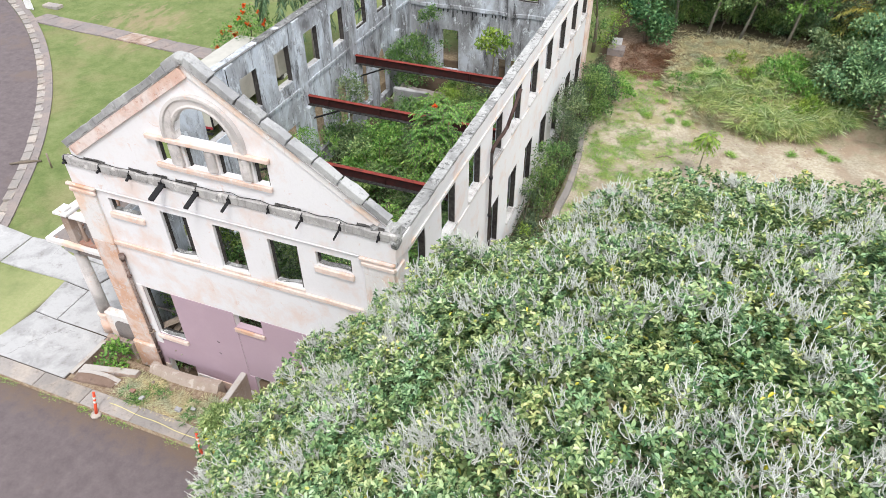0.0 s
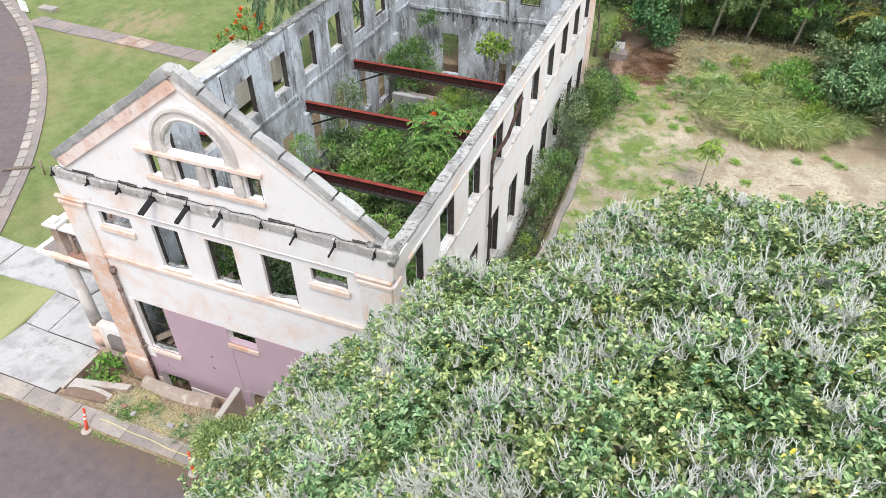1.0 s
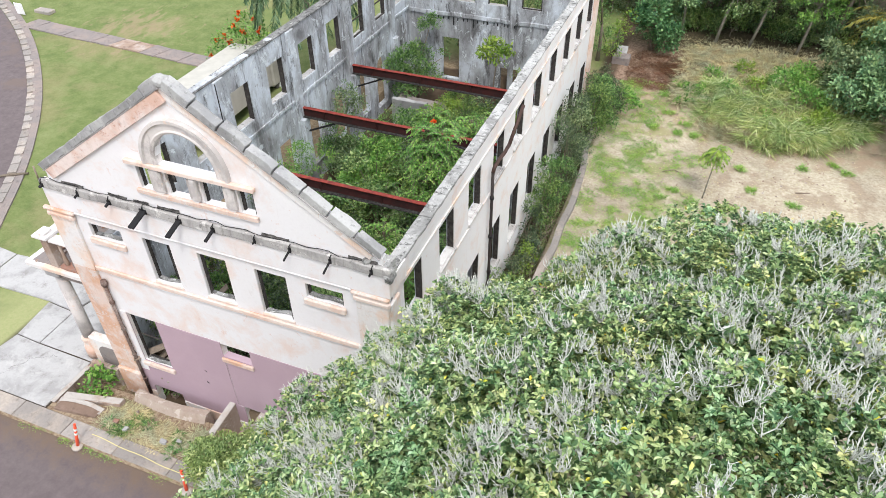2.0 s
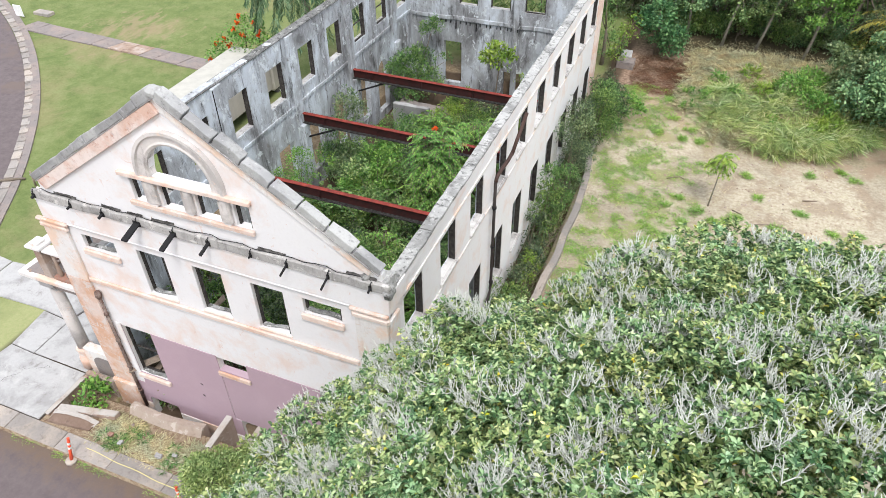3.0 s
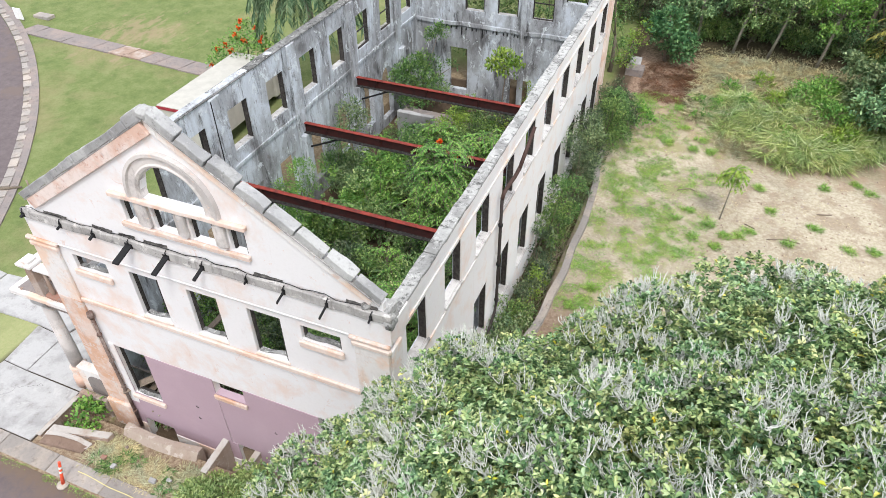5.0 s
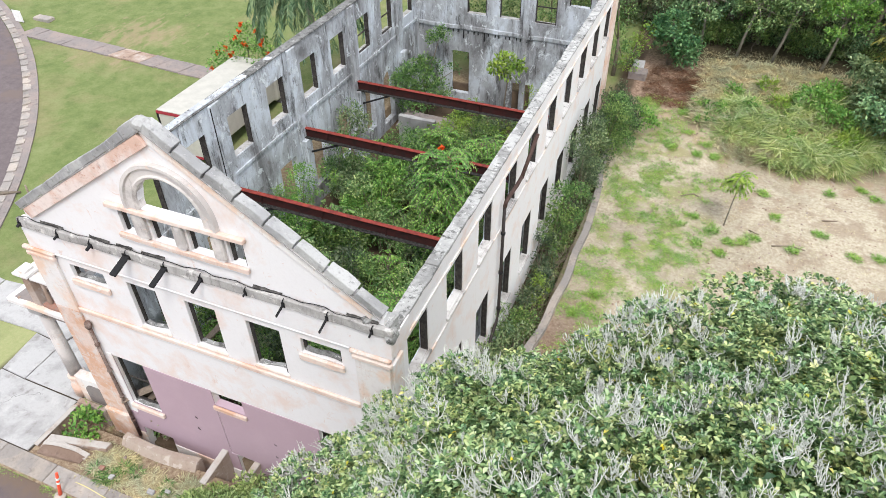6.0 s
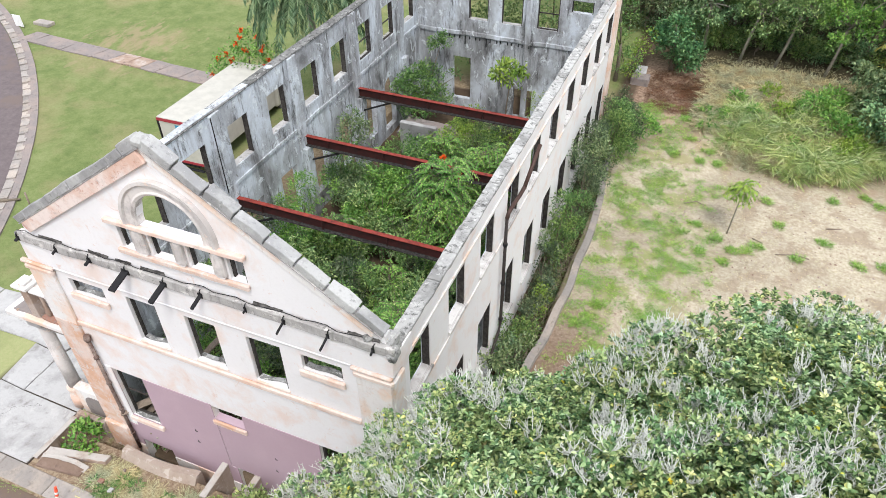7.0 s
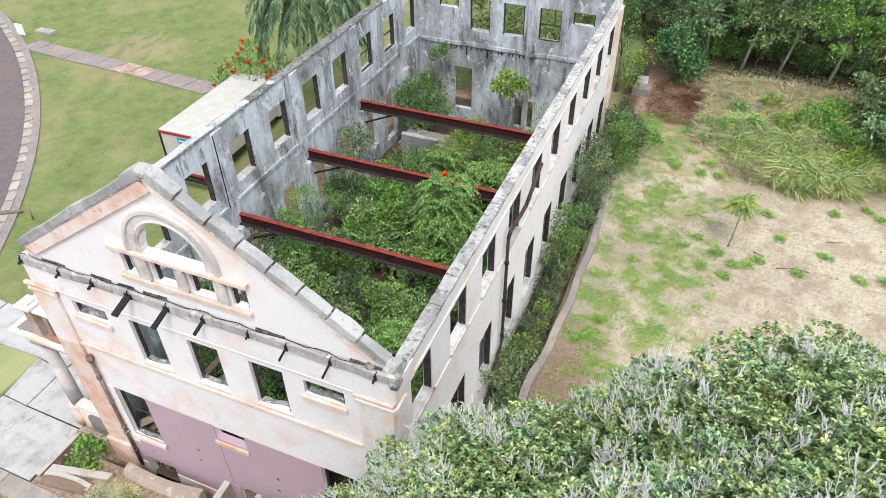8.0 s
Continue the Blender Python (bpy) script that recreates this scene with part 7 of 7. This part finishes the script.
random.seed(21)
blades(scatter(420, -6.0, -4.9, 15, 38), 16, 0.45, 0.35, FOREST_LEAF, "ditch_weeds", "dark green weeds in the ditch beside the wall", 0.8)
nz = lambda x, y, s, o=0.0: noise.noise(Vector((x * s, y * s, o)))
edge = lambda x, y: y > 39.7 + 0.6 * nz(x, 0, 0.9, 3) + 1.6 * ease(6.0, 9.5, x) + 1.2 * ease(2.2, 0.2, x)
lush = lambda x, y: edge(x, y) and y < 42.6 + 0.35 * x + 1.2 * nz(x, y, 0.4, 5)
lip = lambda x, y: y > 39.5 + 0.6 * nz(x, 0, 0.9, 3) + 1.6 * ease(6.0, 9.5, x) and y < 41.4 + 1.6 * ease(6.0, 9.5, x)
blades(scatter(90, 0.6, 9.8, 39.0, 46.5, lambda x, y: lush(x, y) and nz(x, y, 0.9, 2) + random.uniform(-0.3, 0.3) > 0.0), 120, 1.0, 0.35, REED, "tall_grass", "tall arching green grass on the bank", 1.0, 1.7)
blades(scatter(60, 3.6, 9.8, 39.0, 43.5, lip), 150, 1.15, 0.4, REED, "hanging_grass", "long arching grass hanging over the lip of the bank", 1.3, 1.7)
blades(scatter(80, -0.6, 9.0, 39.0, 45.5, lambda x, y: lush(x, y) and nz(x, y, 0.8, 12) > 0.0), 60, 0.6, 0.25, BRIGHT_LEAF, "green_grass", "clumps of fresh green grass on the bank", 0.9, 1.5)
blades(scatter(1300, -0.8, 9.8, 39.0, 48.5, lambda x, y: edge(x, y) and nz(x, y, 0.6, 7) > -0.3), 34, 0.62, 0.4, STRAW, "dry_grass", "dry straw-coloured grass on the bank", 1.3, 1.4)
blades(scatter(140, 0.8, 9.8, 38.8, 42.0, lambda x, y: abs(y - (39.75 + 1.6 * ease(6.0, 9.5, x))) < 0.45), 40, 0.5, 0.3, STRAW, "lip_straw", "bleached straw along the lip of the bank", 1.5, 1.4)
blades(scatter(5000, -4.3, 1.8, 18, 43.0, lambda x, y: nz(x, y, 0.75, 4) + 0.8 * nz(x, y, 2.4, 1) + random.uniform(-0.3, 0.3) > 0.1 + 0.08 * max(0, x + 1.5) + 0.3 * ease(26, 22, y) * ease(-2.6, -3.4, x)), 15, 0.15, 0.24, GRASS, "short_grass", "patchy short green grass in the yard", 1.2)
blades(scatter(4200, -4.0, 9.5, 20, 40.5), 8, 0.13, 0.5, STRAW, "straw_litter", "scattered dry straw on bare earth", 2.2)
blades(scatter(520, -1.5, 7.0, 43.5, 50.0), 16, 0.3, 0.6, STRAW, "dry_litter", "dry straw and litter below the trees", 1.6)
blades(scatter(420, -4.0, 0.3, 42.0, 46.8), 16, 0.3, 0.4, BROWN_LEAF, "dead_brush", "dead red-brown brush on the dirt", 1.4)
blades(scatter(110, -2.2, 0.0, 44.0, 45.6, lambda x, y: (x + 1.1) ** 2 + (y - 44.8) ** 2 < 0.3 + random.uniform(0, 1.6)), 30, 0.5, 0.5, BROWN_LEAF, "brush_heap", "heap of dead red-brown brush on the dirt", 2.0)
blades(scatter(240, -17.6, -12.9, 10.4, 11.5, lambda x, y: nz(x, y, 1.1, 9) > -0.25), 30, 0.36, 0.35, STRAW, "dry_verge", "dry grass between kerb and ruin", 2.6, 1.1)
blades(scatter(16, -17.3, -12.9, 10.4, 11.1, lambda x, y: nz(x, y, 1.3, 3) > 0.15), 60, 0.26, 0.35, EMERALD_LEAF, "verge_weeds", "green weeds between kerb and ruin", 0.9, 1.6)
blades(scatter(150, -24.0, -12.8, 9.4, 9.56, lambda x, y: nz(x, y, 0.8, 6) > -0.15), 14, 0.1, 0.22, GRASS, "gutter_weeds", "small weeds in the gutter along the kerb", 1.0, 1.2)
blades([(x + random.uniform(-0.22, 0.22), y + random.uniform(-0.2, 0.2), ground_z(x, y) - 0.02) for x, y in ((6.3, 34.0), (5.17, 32.5), (4.3, 34.6), (3.3, 32.65), (8.85, 33.1), (2.3, 32.0), (3.6, 36.5), (9.0, 38.1), (7.8, 32.9), (1.4, 32.6), (2.0, 31.0), (0.7, 31.4), (2.9, 32.2), (-0.2, 32.6), (0.4, 33.2), (-3.6, 24.6), (-2.9, 26.0), (-1.6, 38.6), (-0.9, 40.0), (-0.2, 38.4), (0.4, 41.2), (-1.4, 41.6), (0.2, 39.2), (-0.4, 43.2), (1.2, 40.0), (0.8, 38.6), (8.4, 38.8), (6.8, 37.8), (1.6, 43.4), (2.4, 44.2), (3.3, 45.0)) for _ in range(6)], 40, 0.3, 0.22, GRASS, "grass_tufts", "separate bright green grass tufts on bare earth", 0.8)
feathery("papaya_sapling", (1.9, 33.2, ground_z(1.9, 33.2)), 3.1, 0.95, 34, LIME_LEAF, "thin young tree with a small lime green crown in bare earth", "tree", 8, 0.24, layers=3, bark=PALE_BARK, low=0.78, girth=0.045)

# clods and pebbles on the bare yard
random.seed(33)
cl = bmesh.new()
for _ in range(900):
    x, y = random.uniform(-3.8, 9.5), random.uniform(20.0, 44.0)
    q = random.uniform(0.03, 0.09)
    z = ground_z(x, y)
    vs = [cl.verts.new((x + dx * q * random.uniform(0.6, 1.2), y + dy * q * random.uniform(0.6, 1.2), z + dz * q)) for dx, dy, dz in ((-1, -1, -0.4), (1, -1, -0.4), (1, 1, -0.4), (-1, 1, -0.4), (0.1, 0.0, 0.8))]
    for k in range(4):
        cl.faces.new((vs[k], vs[(k + 1) % 4], vs[4]))
tagged(part("soil_clods", cl, EARTHWALL), "scattered clods and pebbles on bare earth", "soil", kind="stuff")
for pts in (((4.2, 32.4), (5.0, 32.7), (5.7, 32.6)), ((3.1, 33.2), (3.6, 33.0)), ((-0.4, 34.8), (0.2, 35.2), (0.5, 35.0)), ((6.4, 35.2), (7.1, 35.4))):
    bm = tube(bmesh.new(), [(x, y, ground_z(x, y) + 0.04) for x, y in pts], 0.03, 5)
    tagged(part("dead_branch", bm, WOOD), "dead grey branch lying on bare earth", "branch", "dead branches")
